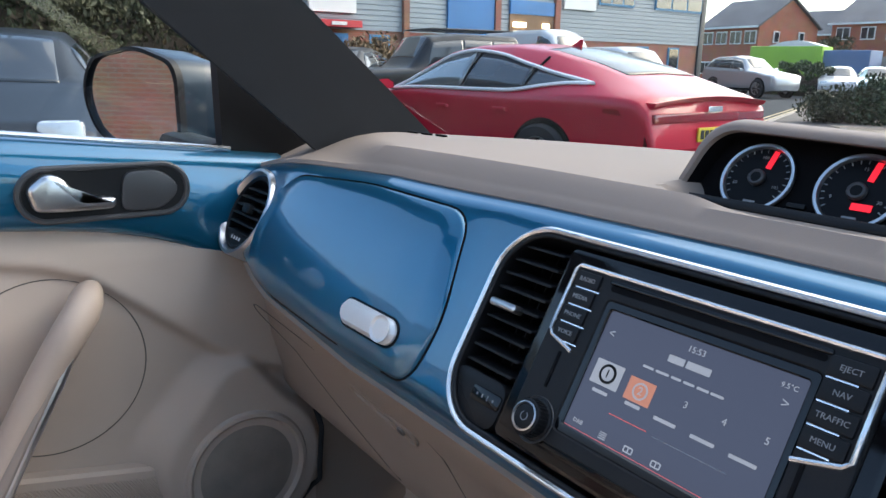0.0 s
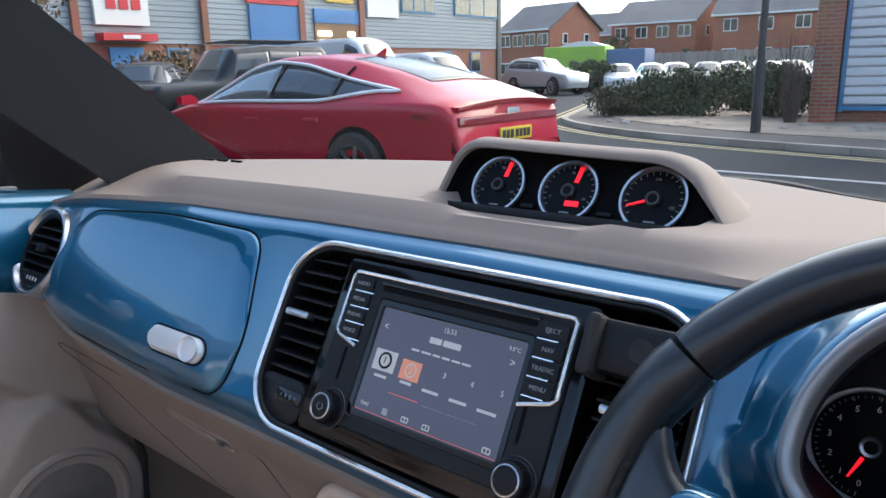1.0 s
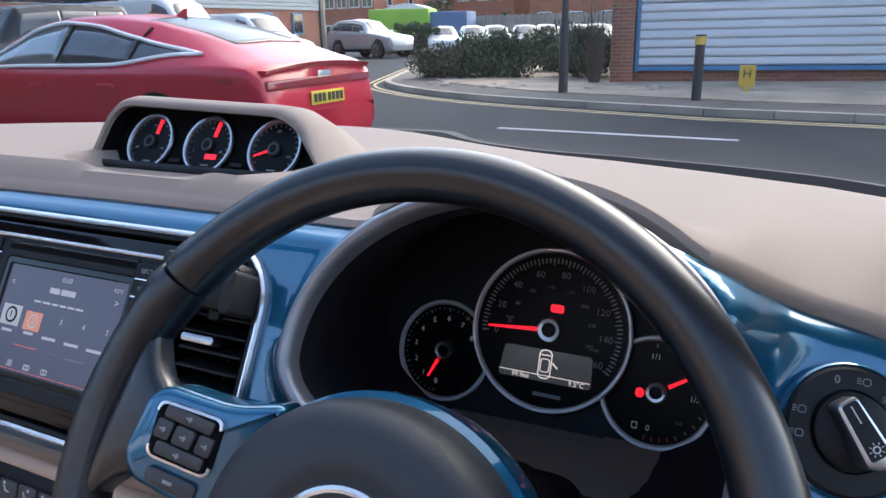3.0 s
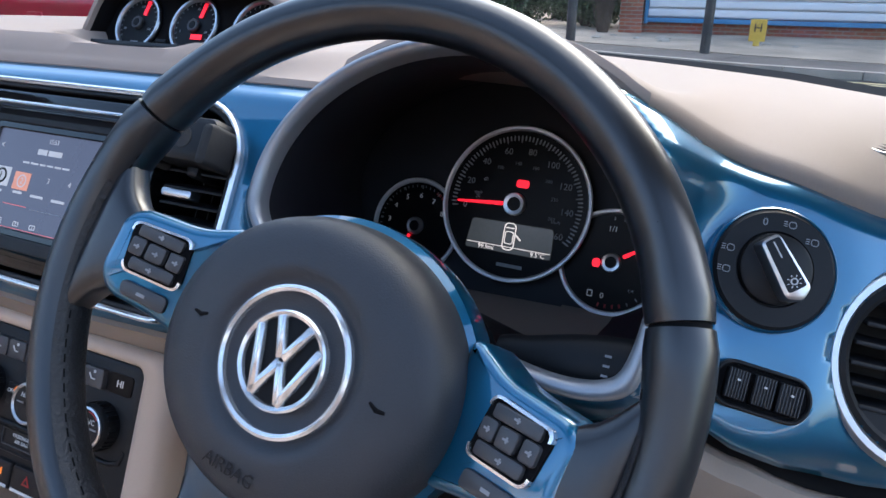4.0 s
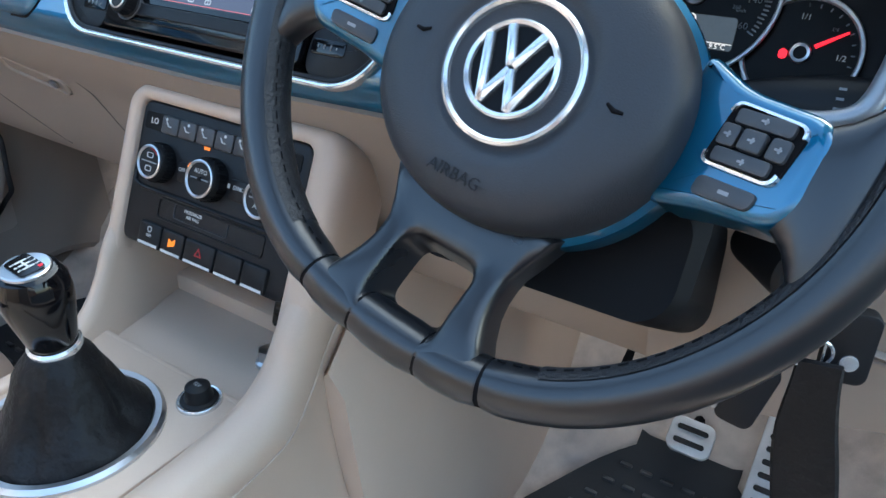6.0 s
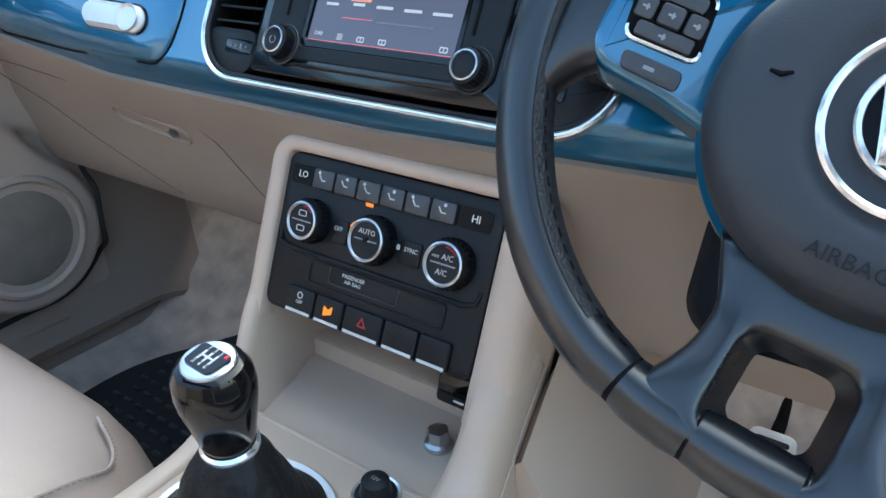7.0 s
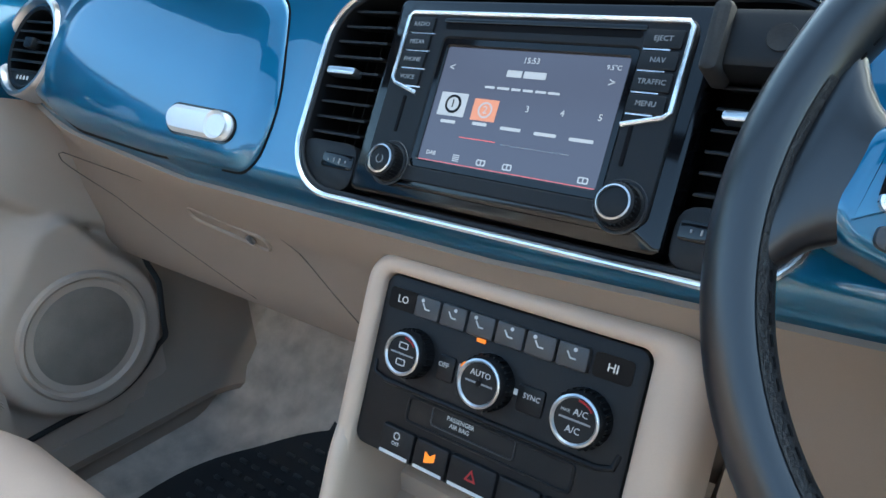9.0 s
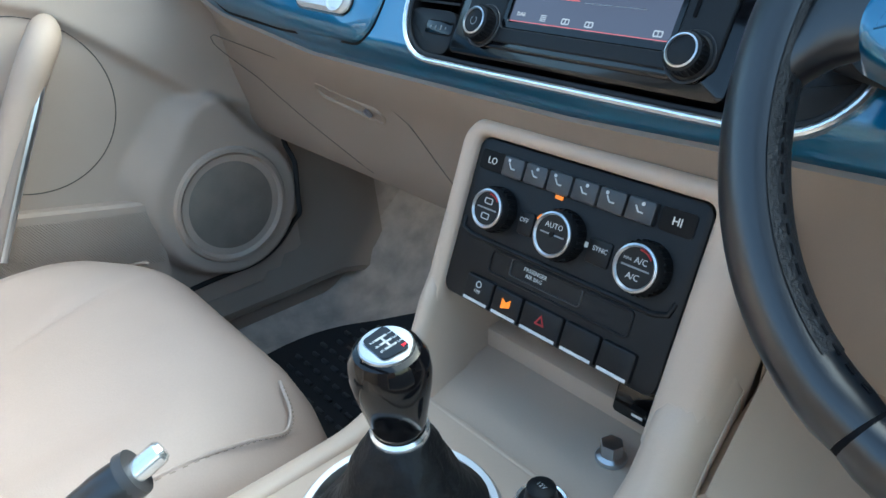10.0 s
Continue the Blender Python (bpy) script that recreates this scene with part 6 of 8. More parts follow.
for sx in (-1, 1):
    single("rear_side", box(0.05, 0.95, 0.75, (sx * 0.69, -1.25, 0.72)), BEIGE, "beige rear side panel", "side panel", kind="structure")
single("rear_wall", box(1.4, 0.05, 0.75, (0, -1.75, 0.72)), BEIGE, "beige rear wall", "wall", kind="structure")
single("bulkhead", box(1.42, 0.04, 0.62, (0, 0.66, 0.65)), CARPET, "carpeted bulkhead", "bulkhead", kind="structure")
single("sill_driver", box(0.12, 1.7, 0.14, (0.72, -0.4, 0.40), 0.02), BEIGE, "beige door sill", "door sill", kind="structure")
single("sill_passenger", box(0.08, 1.7, 0.12, (-0.70, -0.4, 0.385), 0.02), BEIGE, "beige door sill", "door sill", kind="structure")


def toe(y):
    """Height of the passenger's floor, which rises to the toe board."""
    return 0.395 + 0.30 * smooth((y - 0.13) / 0.42)


fl = []
for i in range(41):
    y = -1.7 + 2.36 * i / 40
    z = 0.33 + 0.30 * smooth((y - 0.24) / 0.42)
    zp = toe(y)
    fl.append([(-0.70, y, zp + 0.06), (-0.655, y, zp + 0.02), (-0.62, y, zp), (-0.2, y, zp), (-0.14, y, zp + 0.05), (0.14, y, z + 0.05), (0.2, y, z), (0.64, y, z), (0.70, y, z + 0.05), (0.70, y, z - 0.05), (-0.70, y, z - 0.05)])
single("floor", loft(fl), CARPET, "taupe carpeted car floor", "carpet", kind="structure", sharp=60)
# kick panel between the door and the bulkhead
rings = []
for k in range(15):
    y = -0.22 + 0.485 * k / 14
    low, far = 0.452 - 0.025 * smooth((y - 0.16) / 0.1), smooth((y - 0.02) / 0.10)
    top = 0.475 + 0.50 * far
    flare = 0.020 + 0.006 * math.sin(2.2 * y)
    rings.append([(-0.70, y, low), (-0.668 + flare, y, low), (-0.666 + flare, y, low + 0.010), (-0.668 + flare * 0.5, y, low + 0.035), (-0.672, y, low + 0.035 + 0.25 * (top - low)), (-0.676 + 0.02 * smooth((y - 0.1) / 0.16), y, top), (-0.70, y, top)])
single("kick_panel", loft(rings), BEIGE, "taupe kick panel", "side panel", kind="structure")
single("footwell_side", loft([[(-0.70, y, 0.36), (-0.676 + 0.10 * (y - 0.25), y, 0.36), (-0.676 + 0.10 * (y - 0.25), y, 1.0), (-0.70, y, 1.0)] for y in (0.24, 0.40, 0.66)]), CARPET, "carpeted footwell side", "side panel", kind="structure")
single("kick_panel", loft([[(0.70, 0.105, 0.36), (0.70, 0.66, 0.50), (0.70, 0.66, 1.03), (0.70, 0.105, 1.03)], [(0.678, 0.105, 0.36), (0.62, 0.60, 0.50), (0.62, 0.60, 1.0), (0.674, 0.105, 1.0)]]), BEIGE, "taupe kick panel", "side panel", kind="structure")


def floor_mat(cx, w, y0, y1, level):
    m = thing("floor_mat", "black rubber floor mat with a raised tread pattern", "floor mat", "floor mats")
    rings = []
    for k in [12 * (0.5 - 0.5 * math.cos(math.pi * q / 28)) for q in range(29)]:
        y = y0 + (y1 - y0) * k / 12
        z = level(y) + 0.006
        hw = w / 2 * max(0.12, 1 - (abs(k / 12 - 0.5) / 0.5) ** 2.1) ** 0.5
        rings.append([(cx - hw, y, z), (cx - hw, y, z + 0.012), (cx - hw + 0.012, y, z + 0.007), (cx + hw - 0.012, y, z + 0.007), (cx + hw, y, z + 0.012), (cx + hw, y, z)])
    part("sheet", loft(rings), RUBBER, m)
    studs = bmesh.new()
    nx, ny = int(w / 0.032), int((y1 - y0) / 0.026)
    for i in range(nx):
        for j in range(ny):
            y = y0 + 0.04 + (y1 - y0 - 0.08) * j / (ny - 1)
            x = cx - w / 2 + 0.04 + (w - 0.08) * (i + 0.5 * (j % 2)) / nx
            if abs(x - cx) > w / 2 * max(0.0, 1 - (abs((y - y0) / (y1 - y0) - 0.5) / 0.5) ** 2.1) ** 0.5 - 0.02:
                continue
            z = level(y) + 0.015
            box(0.016, 0.006, 0.004, (x, y, z), 0.0015, studs)
    tagged(part("tread", studs, CHARCOAL, m, "raised tread pattern"), kind="stuff")
    return m


floor_mat(-0.365, 0.42, -0.22, 0.225, toe)
floor_mat(0.405, 0.38, -0.25, 0.36, lambda y: 0.33 + 0.30 * smooth((y - 0.24) / 0.42))

# ---- pedals ----


PEDAL_METAL = material("brushed_pedal_metal", (0.62, 0.62, 0.61), 0.45, 0.35, 0.12, 30, 900)


def pedal(x, y, z, w, h, label):
    p = thing("pedal", label, "pedal", "pedals", pose(x, y, z, 38, 0, 0))
    part("plate", prism(rrect(w, h, 0.012, 4), -0.008, 0.002, 0.002), PEDAL_METAL, p, "brushed metal plate")
    n = int(h / 0.017)
    for k in range(n):
        part("slot", prism(rrect(w * 0.7, 0.007, 0.0034, 4, 0, -h / 2 + 0.014 + (h - 0.028) * k / (n - 1)), 0.001, 0.0042, 0.0008), RUBBER, p, "black rubber slot")
    part("arm", tube([(0, 0, -0.008), (0, 0.05, -0.05), (0, 0.20, -0.05)], 0.008, 8), DARK_HOLE, p)


pedal(0.507, 0.345, 0.445, 0.055, 0.16, "tall metal accelerator pedal with rubber slots")
pedal(0.402, 0.352, 0.432, 0.056, 0.046, "metal brake pedal with rubber slots")
pedal(0.285, 0.350, 0.455, 0.056, 0.046, "metal clutch pedal with rubber slots")

# ---- ignition, keys ----
ig = thing("ignition_lock", "black ignition lock with a metal rim", "ignition lock", m=pose(0.488, -0.030, 0.885, 90, 0, 40))
part("barrel", lathe([(0.020, -0.06), (0.020, 0.0), (0.017, 0.003), (0.010, 0.003), (0, 0.002)], 32), BLACK, ig)
part("rim", lathe([(0.0105, 0.002), (0.0105, 0.0045), (0.008, 0.005), (0.007, 0.003)], 28), CHROME, ig)
keys = thing("key_bunch", "bunch of car keys with a black strap hanging from the ignition", "keys", m=pose(0.505, -0.040, 0.856))
fob = part("fob", prism(rrect(0.024, 0.042, 0.006, 5, 0.002, -0.012), -0.005, 0.005, 0.002), BLACK, keys, "black key fob", pose(0.010, 0.006, 0.010, 84, 0, 14))
part("fob_badge", lathe([(0.0050, 0.0048), (0.0046, 0.0056), (0, 0.0058)], 24, at=(0.003, -0.020, 0)), CHROME, fob)
part("fob_line", prism(rrect(0.0012, 0.030, 0.0005, 2, -0.0098, -0.012), 0.004, 0.0054), CHROME, fob)
part("ring", tube([(0.0095 * math.cos(2 * math.pi * i / 24), 0, 0.0095 * math.sin(2 * math.pi * i / 24)) for i in range(24)], 0.0011, 6, closed=True), CHROME, keys, "steel split ring", pose(-0.002, -0.008, -0.006, 0, 0, 30))
part("ring", tube([(0.008 * math.cos(2 * math.pi * i / 24), 0, 0.008 * math.sin(2 * math.pi * i / 24)) for i in range(24)], 0.0010, 6, closed=True), CHROME, keys, "steel split ring", pose(-0.016, -0.010, -0.016, 0, 30, 70))
two = part("second_fob", prism(rrect(0.022, 0.042, 0.006, 5, 0, -0.024), -0.005, 0.005, 0.002), BLACK, keys, "black second fob with a chrome edge", pose(-0.022, -0.012, -0.014, 82, 14, 8))
for k in range(4):
    part("fob_edge", prism(rrect(0.0048, 0.0062, 0.0012, 3, -0.0125, -0.012 - 0.0085 * k), -0.004, 0.0045, 0.001), SATIN, two, "chrome edge")
line = curve_points([(0.002, -0.010, -0.010), (0.006, -0.015, -0.050), (0.017, -0.017, -0.100), (0.028, -0.016, -0.150), (0.033, -0.014, -0.175)], 5)
band = []
for k, q in enumerate(line):
    h = 0.0115 + 0.006 * smooth(k / 8)
    band.append([(q.x - h, q.y, q.z), (q.x - h * 0.9, q.y - 0.0022, q.z), (q.x + h * 0.9, q.y - 0.0022, q.z + 0.003), (q.x + h, q.y, q.z + 0.003), (q.x + h * 0.9, q.y + 0.0022, q.z + 0.003), (q.x - h * 0.9, q.y + 0.0022, q.z)])
part("strap", loft(band), BOOT, keys, "black leather strap")

# ---- outside: surfaces ----
cabin = set(scene.objects)
ASPHALT = material("asphalt", (0.033, 0.037, 0.042), 0.85, 0, 0.22, 0.35, 60, bump=0.5, bump_scale=140, spec=0.12)
PAVING = material("brown_paving", (0.115, 0.095, 0.082), 0.9, 0, 0.3, 0.8, 40, bump=0.5, bump_scale=90)
KERB = material("concrete_kerb", (0.34, 0.30, 0.25), 0.9, 0, 0.2, 1.5, 60, bump=0.4, bump_scale=120, island=0.12)
GRAVEL = material("pale_gravel", (0.34, 0.27, 0.205), 0.95, 0, 0.35, 1.2, 25, bump=1.0, bump_scale=30)
YELLOW_LINE = material("worn_yellow_line", (0.46, 0.37, 0.20), 0.8, 0, 0.3, 2, 60)
WHITE_LINE = material("worn_white_line", (0.36, 0.37, 0.38), 0.8, 0, 0.2, 2, 60)
CLAD = material("pale_cladding", (0.60, 0.595, 0.61), 0.45, 0.0, 0.06, 0.6, 40)
CLAD_GREY = material("grey_cladding", (0.30, 0.335, 0.36), 0.5, 0.0, 0.08, 0.3, 30)
BLUE_FRAME = material("blue_frame_paint", (0.045, 0.19, 0.36), 0.5, 0, 0.15, 1.5, 60)
BLUE_DOOR = material("blue_shutter_paint", (0.045, 0.20, 0.46), 0.5, 0, 0.1, 0.8, 40)
POST_PAINT = material("black_post_paint", (0.030, 0.032, 0.035), 0.5, 0, 0.2, 4, 90)
YELLOW = material("yellow_enamel", (0.62, 0.40, 0.06), 0.5, 0, 0.15, 4, 90)
ROOF_TILE = material("grey_roof_tiles", (0.13, 0.125, 0.13), 0.85, 0, 0.25, 0.5, 8, bump=0.6, bump_scale=6)
WHITE_TRIM = material("white_trim", (0.72, 0.72, 0.70), 0.5, 0, 0.06, 3, 60)
DARK_PANE = material("dark_pane", (0.03, 0.035, 0.04), 0.08, 0, 0.2, 3, 60, coat=0.6)
FENCE = material("weathered_fence", (0.33, 0.27, 0.225), 0.85, 0, 0.25, 1.5, 30, island=0.15)
GREEN_TARP = material("lime_green_sheet", (0.26, 0.46, 0.05), 0.6, 0, 0.15, 0.8, 30)
BLUE_BOX = material("dull_blue_steel", (0.11, 0.17, 0.30), 0.6, 0, 0.15, 0.8, 30)
RED_SIGN = material("red_sign", (0.55, 0.03, 0.04), 0.5, 0, 0.1, 1, 30)
RED_CAR = material("red_car_paint", (0.46, 0.005, 0.028), 0.30, 0.0, 0.06, 1.0, 300, coat=0.35, spec=0.3)
TYRE = material("tyre_rubber", (0.020, 0.020, 0.021), 0.85, 0, 0.2, 6, 90)
ALLOY = material("grey_alloy", (0.30, 0.31, 0.32), 0.35, 0.9, 0.1, 8, 90)
SILVER_CAR = material("silver_car_paint", (0.42, 0.43, 0.45), 0.25, 0.4, 0.05, 1, 300, coat=1.0)
WHITE_CAR = material("white_car_paint", (0.55, 0.56, 0.57), 0.3, 0, 0.05, 1, 300, coat=1.0)
GREEN_CAR = material("pale_green_car_paint", (0.22, 0.42, 0.36), 0.3, 0, 0.05, 1, 300, coat=1.0)
DARK_CAR = material("dark_car_paint", (0.009, 0.011, 0.014), 0.35, 0.0, 0.1, 1, 300, coat=0.25, spec=0.3)
GREY_CAR = material("grey_blue_car_paint", (0.018, 0.022, 0.028), 0.35, 0.0, 0.05, 1, 300, spec=0.3)
REAR_PANE = material("dark_rear_glass", (0.03, 0.034, 0.04), 0.15, 0.0, 0.05, 1, 60, spec=0.35)
# pale base colour stands in for the sky mirrored in the glass
CAR_GLASS = material("sky_coloured_car_window", (0.26, 0.29, 0.305), 0.07, 0.55, 0.1, 1, 60, coat=0.6)
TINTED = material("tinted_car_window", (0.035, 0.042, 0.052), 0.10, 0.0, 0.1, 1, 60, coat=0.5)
LAMP_RED = material("red_lamp_lens", (0.25, 0.005, 0.012), 0.12, 0, 0.1, 6, 60, coat=1.0)
LAMP_CLEAR = material("clear_lamp_lens", (0.62, 0.65, 0.68), 0.12, 0.3, 0.1, 6, 60, coat=1.0)
PLATE_Y = material("yellow_plate", (0.66, 0.50, 0.03), 0.45, 0, 0.05, 6, 60)
TUBE_LIGHT = material("lit_workshop_tube", (0.9, 0.85, 0.7), 0.4, glow=(1.0, 0.86, 0.6), glow_strength=1.6)
BARK = material("bark", (0.075, 0.058, 0.045), 0.9, 0, 0.3, 8, 60, bump=0.8, bump_scale=60)


def leaf_material(name, a, b):
    m = material(name, a, 0.6, 0, 0.3, 2.0, 30, tint=b, spec=0.3)
    t = m.node_tree
    geo = t.nodes.new("ShaderNodeNewGeometry")
    hsv = t.nodes.new("ShaderNodeHueSaturation")
    r = t.nodes.new("ShaderNodeMapRange")
    r.inputs["To Min"].default_value, r.inputs["To Max"].default_value = 0.45, 1.5
    base = t.nodes["Principled BSDF"].inputs["Base Color"]
    src = base.links[0].from_socket
    t.links.new(geo.outputs["Random Per Island"], r.inputs["Value"])
    t.links.new(r.outputs["Result"], hsv.inputs["Value"])
    t.links.new(src, hsv.inputs["Color"])
    t.links.new(hsv.outputs["Color"], base)
    return m


LEAF_DARK = leaf_material("dark_evergreen_leaves", (0.066, 0.092, 0.044), (0.036, 0.052, 0.026))
LEAF_HEDGE = leaf_material("mixed_hedge_leaves", (0.090, 0.080, 0.045), (0.045, 0.060, 0.032))
LEAF_AUTUMN = leaf_material("brown_autumn_leaves", (0.16, 0.085, 0.040), (0.09, 0.075, 0.035))


def brick(name, a, b, mortar, scale=1.0):
    m = bpy.data.materials.new(name)
    m.use_nodes = True
    t = m.node_tree
    bs = t.nodes["Principled BSDF"]
    co = t.nodes.new("ShaderNodeTexCoord").outputs["Object"]
    sep = t.nodes.new("ShaderNodeSeparateXYZ")
    t.links.new(co, sep.inputs["Vector"])
    add = t.nodes.new("ShaderNodeMath")
    t.links.new(sep.outputs["X"], add.inputs[0])
    t.links.new(sep.outputs["Y"], add.inputs[1])
    com = t.nodes.new("ShaderNodeCombineXYZ")
    t.links.new(add.outputs[0], com.inputs["X"])
    t.links.new(sep.outputs["Z"], com.inputs["Y"])
    br = t.nodes.new("ShaderNodeTexBrick")
    br.inputs["Color1"].default_value, br.inputs["Color2"].default_value, br.inputs["Mortar"].default_value = (*a, 1), (*b, 1), (*mortar, 1)
    br.inputs["Scale"].default_value = 1.0
    br.inputs["Brick Width"].default_value, br.inputs["Row Height"].default_value, br.inputs["Mortar Size"].default_value = 0.225 * scale, 0.075 * scale, 0.010 * scale
    t.links.new(com.outputs[0], br.inputs["Vector"])
    no = t.nodes.new("ShaderNodeTexNoise")
    no.inputs["Scale"].default_value = 1.3
    t.links.new(co, no.inputs["Vector"])
    mx = t.nodes.new("ShaderNodeMix")
    mx.data_type, mx.blend_type = "RGBA", "OVERLAY"
    mx.inputs["Factor"].default_value = 0.35
    t.links.new(br.outputs["Color"], mx.inputs["A"])
    t.links.new(no.outputs["Color"], mx.inputs["B"])
    t.links.new(mx.outputs["Result"], bs.inputs["Base Color"])
    bs.inputs["Roughness"].default_value = 0.9
    bp = t.nodes.new("ShaderNodeBump")
    bp.inputs["Strength"].default_value, bp.inputs["Distance"].default_value = 0.5, 0.006
    bp.invert = True
    t.links.new(br.outputs["Fac"], bp.inputs["Height"])
    t.links.new(bp.outputs["Normal"], bs.inputs["Normal"])
    return m


BRICK_RED = brick("red_brick", (0.33, 0.105, 0.062), (0.25, 0.075, 0.048), (0.26, 0.20, 0.16))
BRICK_DARK = brick("dark_brown_brick", (0.115, 0.050, 0.036), (0.09, 0.040, 0.030), (0.09, 0.073, 0.064))
BRICK_ORANGE = brick("orange_brick", (0.40, 0.125, 0.066), (0.33, 0.095, 0.050), (0.32, 0.18, 0.125))

# ---- ground, road, pavement ----
g = bmesh.new()
for s in ((-900, -900), (900, -900), (900, 900), (-900, 900)):
    g.verts.new((s[0], s[1], 0.0))
g.faces.new(g.verts)
single("ground", g, ASPHALT, "grey asphalt road and yard", "road", kind="structure")
kerb_line = curve_points([(40, 8.2, 0), (14, 8.9, 0), (1.14, 10.15, 0), (-1.3, 10.6, 0), (-4.3, 11.55, 0), (-6.6, 12.9, 0), (-8.3, 14.6, 0), (-9.2, 16.5, 0), (-10.4, 19.5, 0), (-13.6, 27.5, 0), (-15.5, 32.0, 0)], 10)


def offset_line(line, d):
    out = []
    for i, p in enumerate(line):
        a, b = line[max(0, i - 1)], line[min(len(line) - 1, i + 1)]
        t = (b - a).normalized()
        out.append(Vector((p.x + t.y * d, p.y - t.x * d, p.z)))
    return out


def strip(line, d0, d1, z0, z1):
    """A slab along a line, between two distances from it."""
    a, b = offset_line(line, d0), offset_line(line, d1)
    return loft([[(p.x, p.y, z0), (p.x, p.y, z1), (q.x, q.y, z1), (q.x, q.y, z0)] for p, q in zip(a, b)])


# kerb stones one by one on the near stretch
stones = thing("kerb", "row of pale concrete kerb stones", "kerb", kind="structure")
dense = curve_points([(p.x, p.y, 0) for p in kerb_line], 6)
acc, start = 0.0, 0
for i in range(1, len(dense)):
    acc += (dense[i] - dense[i - 1]).length
    if acc >= 0.91:
        if -12 < dense[i].x < 14:
            part("kerb_stone", strip([dense[start] + (dense[start + 1] - dense[start]).normalized() * 0.006] + dense[start + 1:i] + [dense[i] - (dense[i] - dense[i - 1]).normalized() * 0.006], 0.0, 0.14, -0.05, 0.105), KERB, stones)
        start, acc = i, 0.0
single("pavement", strip(kerb_line, 0.135, 1.22, -0.05, 0.10), PAVING, "brown-grey asphalt pavement", "pavement", kind="structure")
inner = offset_line(kerb_line, 1.21)
bed = bmesh.new()
ring = [(p.x, p.y, 0.095) for p in inner if p.y < 27.6] + [(-7, 34, 0.095), (40, 30, 0.095)]
bed.faces.new([bed.verts.new(p) for p in ring])
bed2 = bmesh.ops.extrude_face_region(bed, geom=list(bed.faces))
for v in [e for e in bed2["geom"] if isinstance(e, bmesh.types.BMVert)]:
    v.co.z += 0.02
single("gravel_bed", bed, GRAVEL, "pale gravel bed with dry soil", "gravel", kind="structure")
for d in (-0.22, -0.40):
    single("yellow_line", strip(kerb_line, d, d - 0.075, 0.0, 0.004), YELLOW_LINE, "worn double yellow line along the kerb", "road marking", "double yellow lines", kind="structure")
single("white_line", prism([(-2.95, 8.28), (-0.05, 8.08), (-0.05, 8.19), (-2.95, 8.40)], 0.0, 0.004), WHITE_LINE, "worn white centre line on the road", "road marking", kind="structure")

# ---- clad unit with pale slats ----
shed = thing("clad_unit", "industrial unit with pale slatted cladding and brick corners", "building", m=pose(-2.95, 15.40, 0.1, 0, 0, 9))
part("wall", box(26.0, 6.0, 6.5, (13.05, 3.06, 3.25)), BRICK_RED, shed, "red brick wall")
part("corner_pier", box(0.46, 0.30, 6.6, (-0.02, -0.06, 3.3), 0.01), BRICK_RED, shed, "red brick corner pier")
part("frame_bottom", box(22.0, 0.09, 0.085, (11.30, -0.05, 0.275), 0.01), BLUE_FRAME, shed, "blue painted frame")
part("frame_side", box(0.075, 0.09, 6.2, (0.275, -0.05, 3.3), 0.01), BLUE_FRAME, shed, "blue painted frame")
slat_mesh = None
for k in range(33):
    z = 0.33 + 0.178 * k
    if slat_mesh is None:
        slat_mesh = finish(loft([[(x, 0.0, 0.0), (x, -0.020, 0.012), (x, -0.034, 0.030), (x, -0.034, 0.125), (x, -0.022, 0.148), (x, 0.0, 0.165), (x, 0.0, 0.178)] for x in (0.0, 22.0)]), "slat", CLAD)
    part("slat", slat_mesh, CLAD, shed, "", pose(0.32, -0.012, z))
part("roof_edge", box(26.2, 0.4, 0.3, (13.0, 0.0, 6.6)), BLUE_FRAME, shed)
dead = thing("dead_shrub", "dark bare shrub against the brick corner", "shrub", m=pose(-3.45, 15.0, 0.11))
rnd = random.Random(3)
stems = bmesh.new()
for k in range(60):
    a, h = rnd.uniform(0, 6.28), rnd.uniform(0.7, 1.75)
    tube([(0.1 * math.cos(a), 0.1 * math.sin(a), 0), (0.28 * rnd.random() * math.cos(a), 0.25 * math.sin(a), h * 0.5), (0.42 * rnd.random() * math.cos(a + 0.4), 0.4 * math.sin(a + 0.3), h)], [0.012, 0.008, 0.003], 5, bm=stems)
part("stems", stems, BARK, dead)


def leaves(bm, rnd, c, rad, n, size, squash=1.0, up=0.0):
    """Small folded leaves through a clump; thin towards its outside."""
    for _ in range(n):
        d = Vector((rnd.gauss(0, 1), rnd.gauss(0, 1), rnd.gauss(0, 1))).normalized() * (rnd.random() ** 0.45)
        p = Vector(c) + Vector((d.x * rad, d.y * rad, d.z * rad * squash + up))
        s = size * rnd.uniform(0.6, 1.4)
        m = Euler((rnd.uniform(0, 6.3), rnd.uniform(0, 6.3), rnd.uniform(0, 6.3))).to_matrix()
        q = [p + m @ Vector(v) * s for v in ((-1, 0, 0), (0, -0.45, 0.12), (1, 0, 0), (0, 0.45, 0.12))]
        vs = [bm.verts.new(v) for v in q]
        bm.faces.new((vs[0], vs[1], vs[2]))
        bm.faces.new((vs[0], vs[2], vs[3]))


def raw(bm, name, mat):
    me = bpy.data.meshes.new(name)
    bm.to_mesh(me)
    bm.free()
    me.materials.append(mat)
    return me


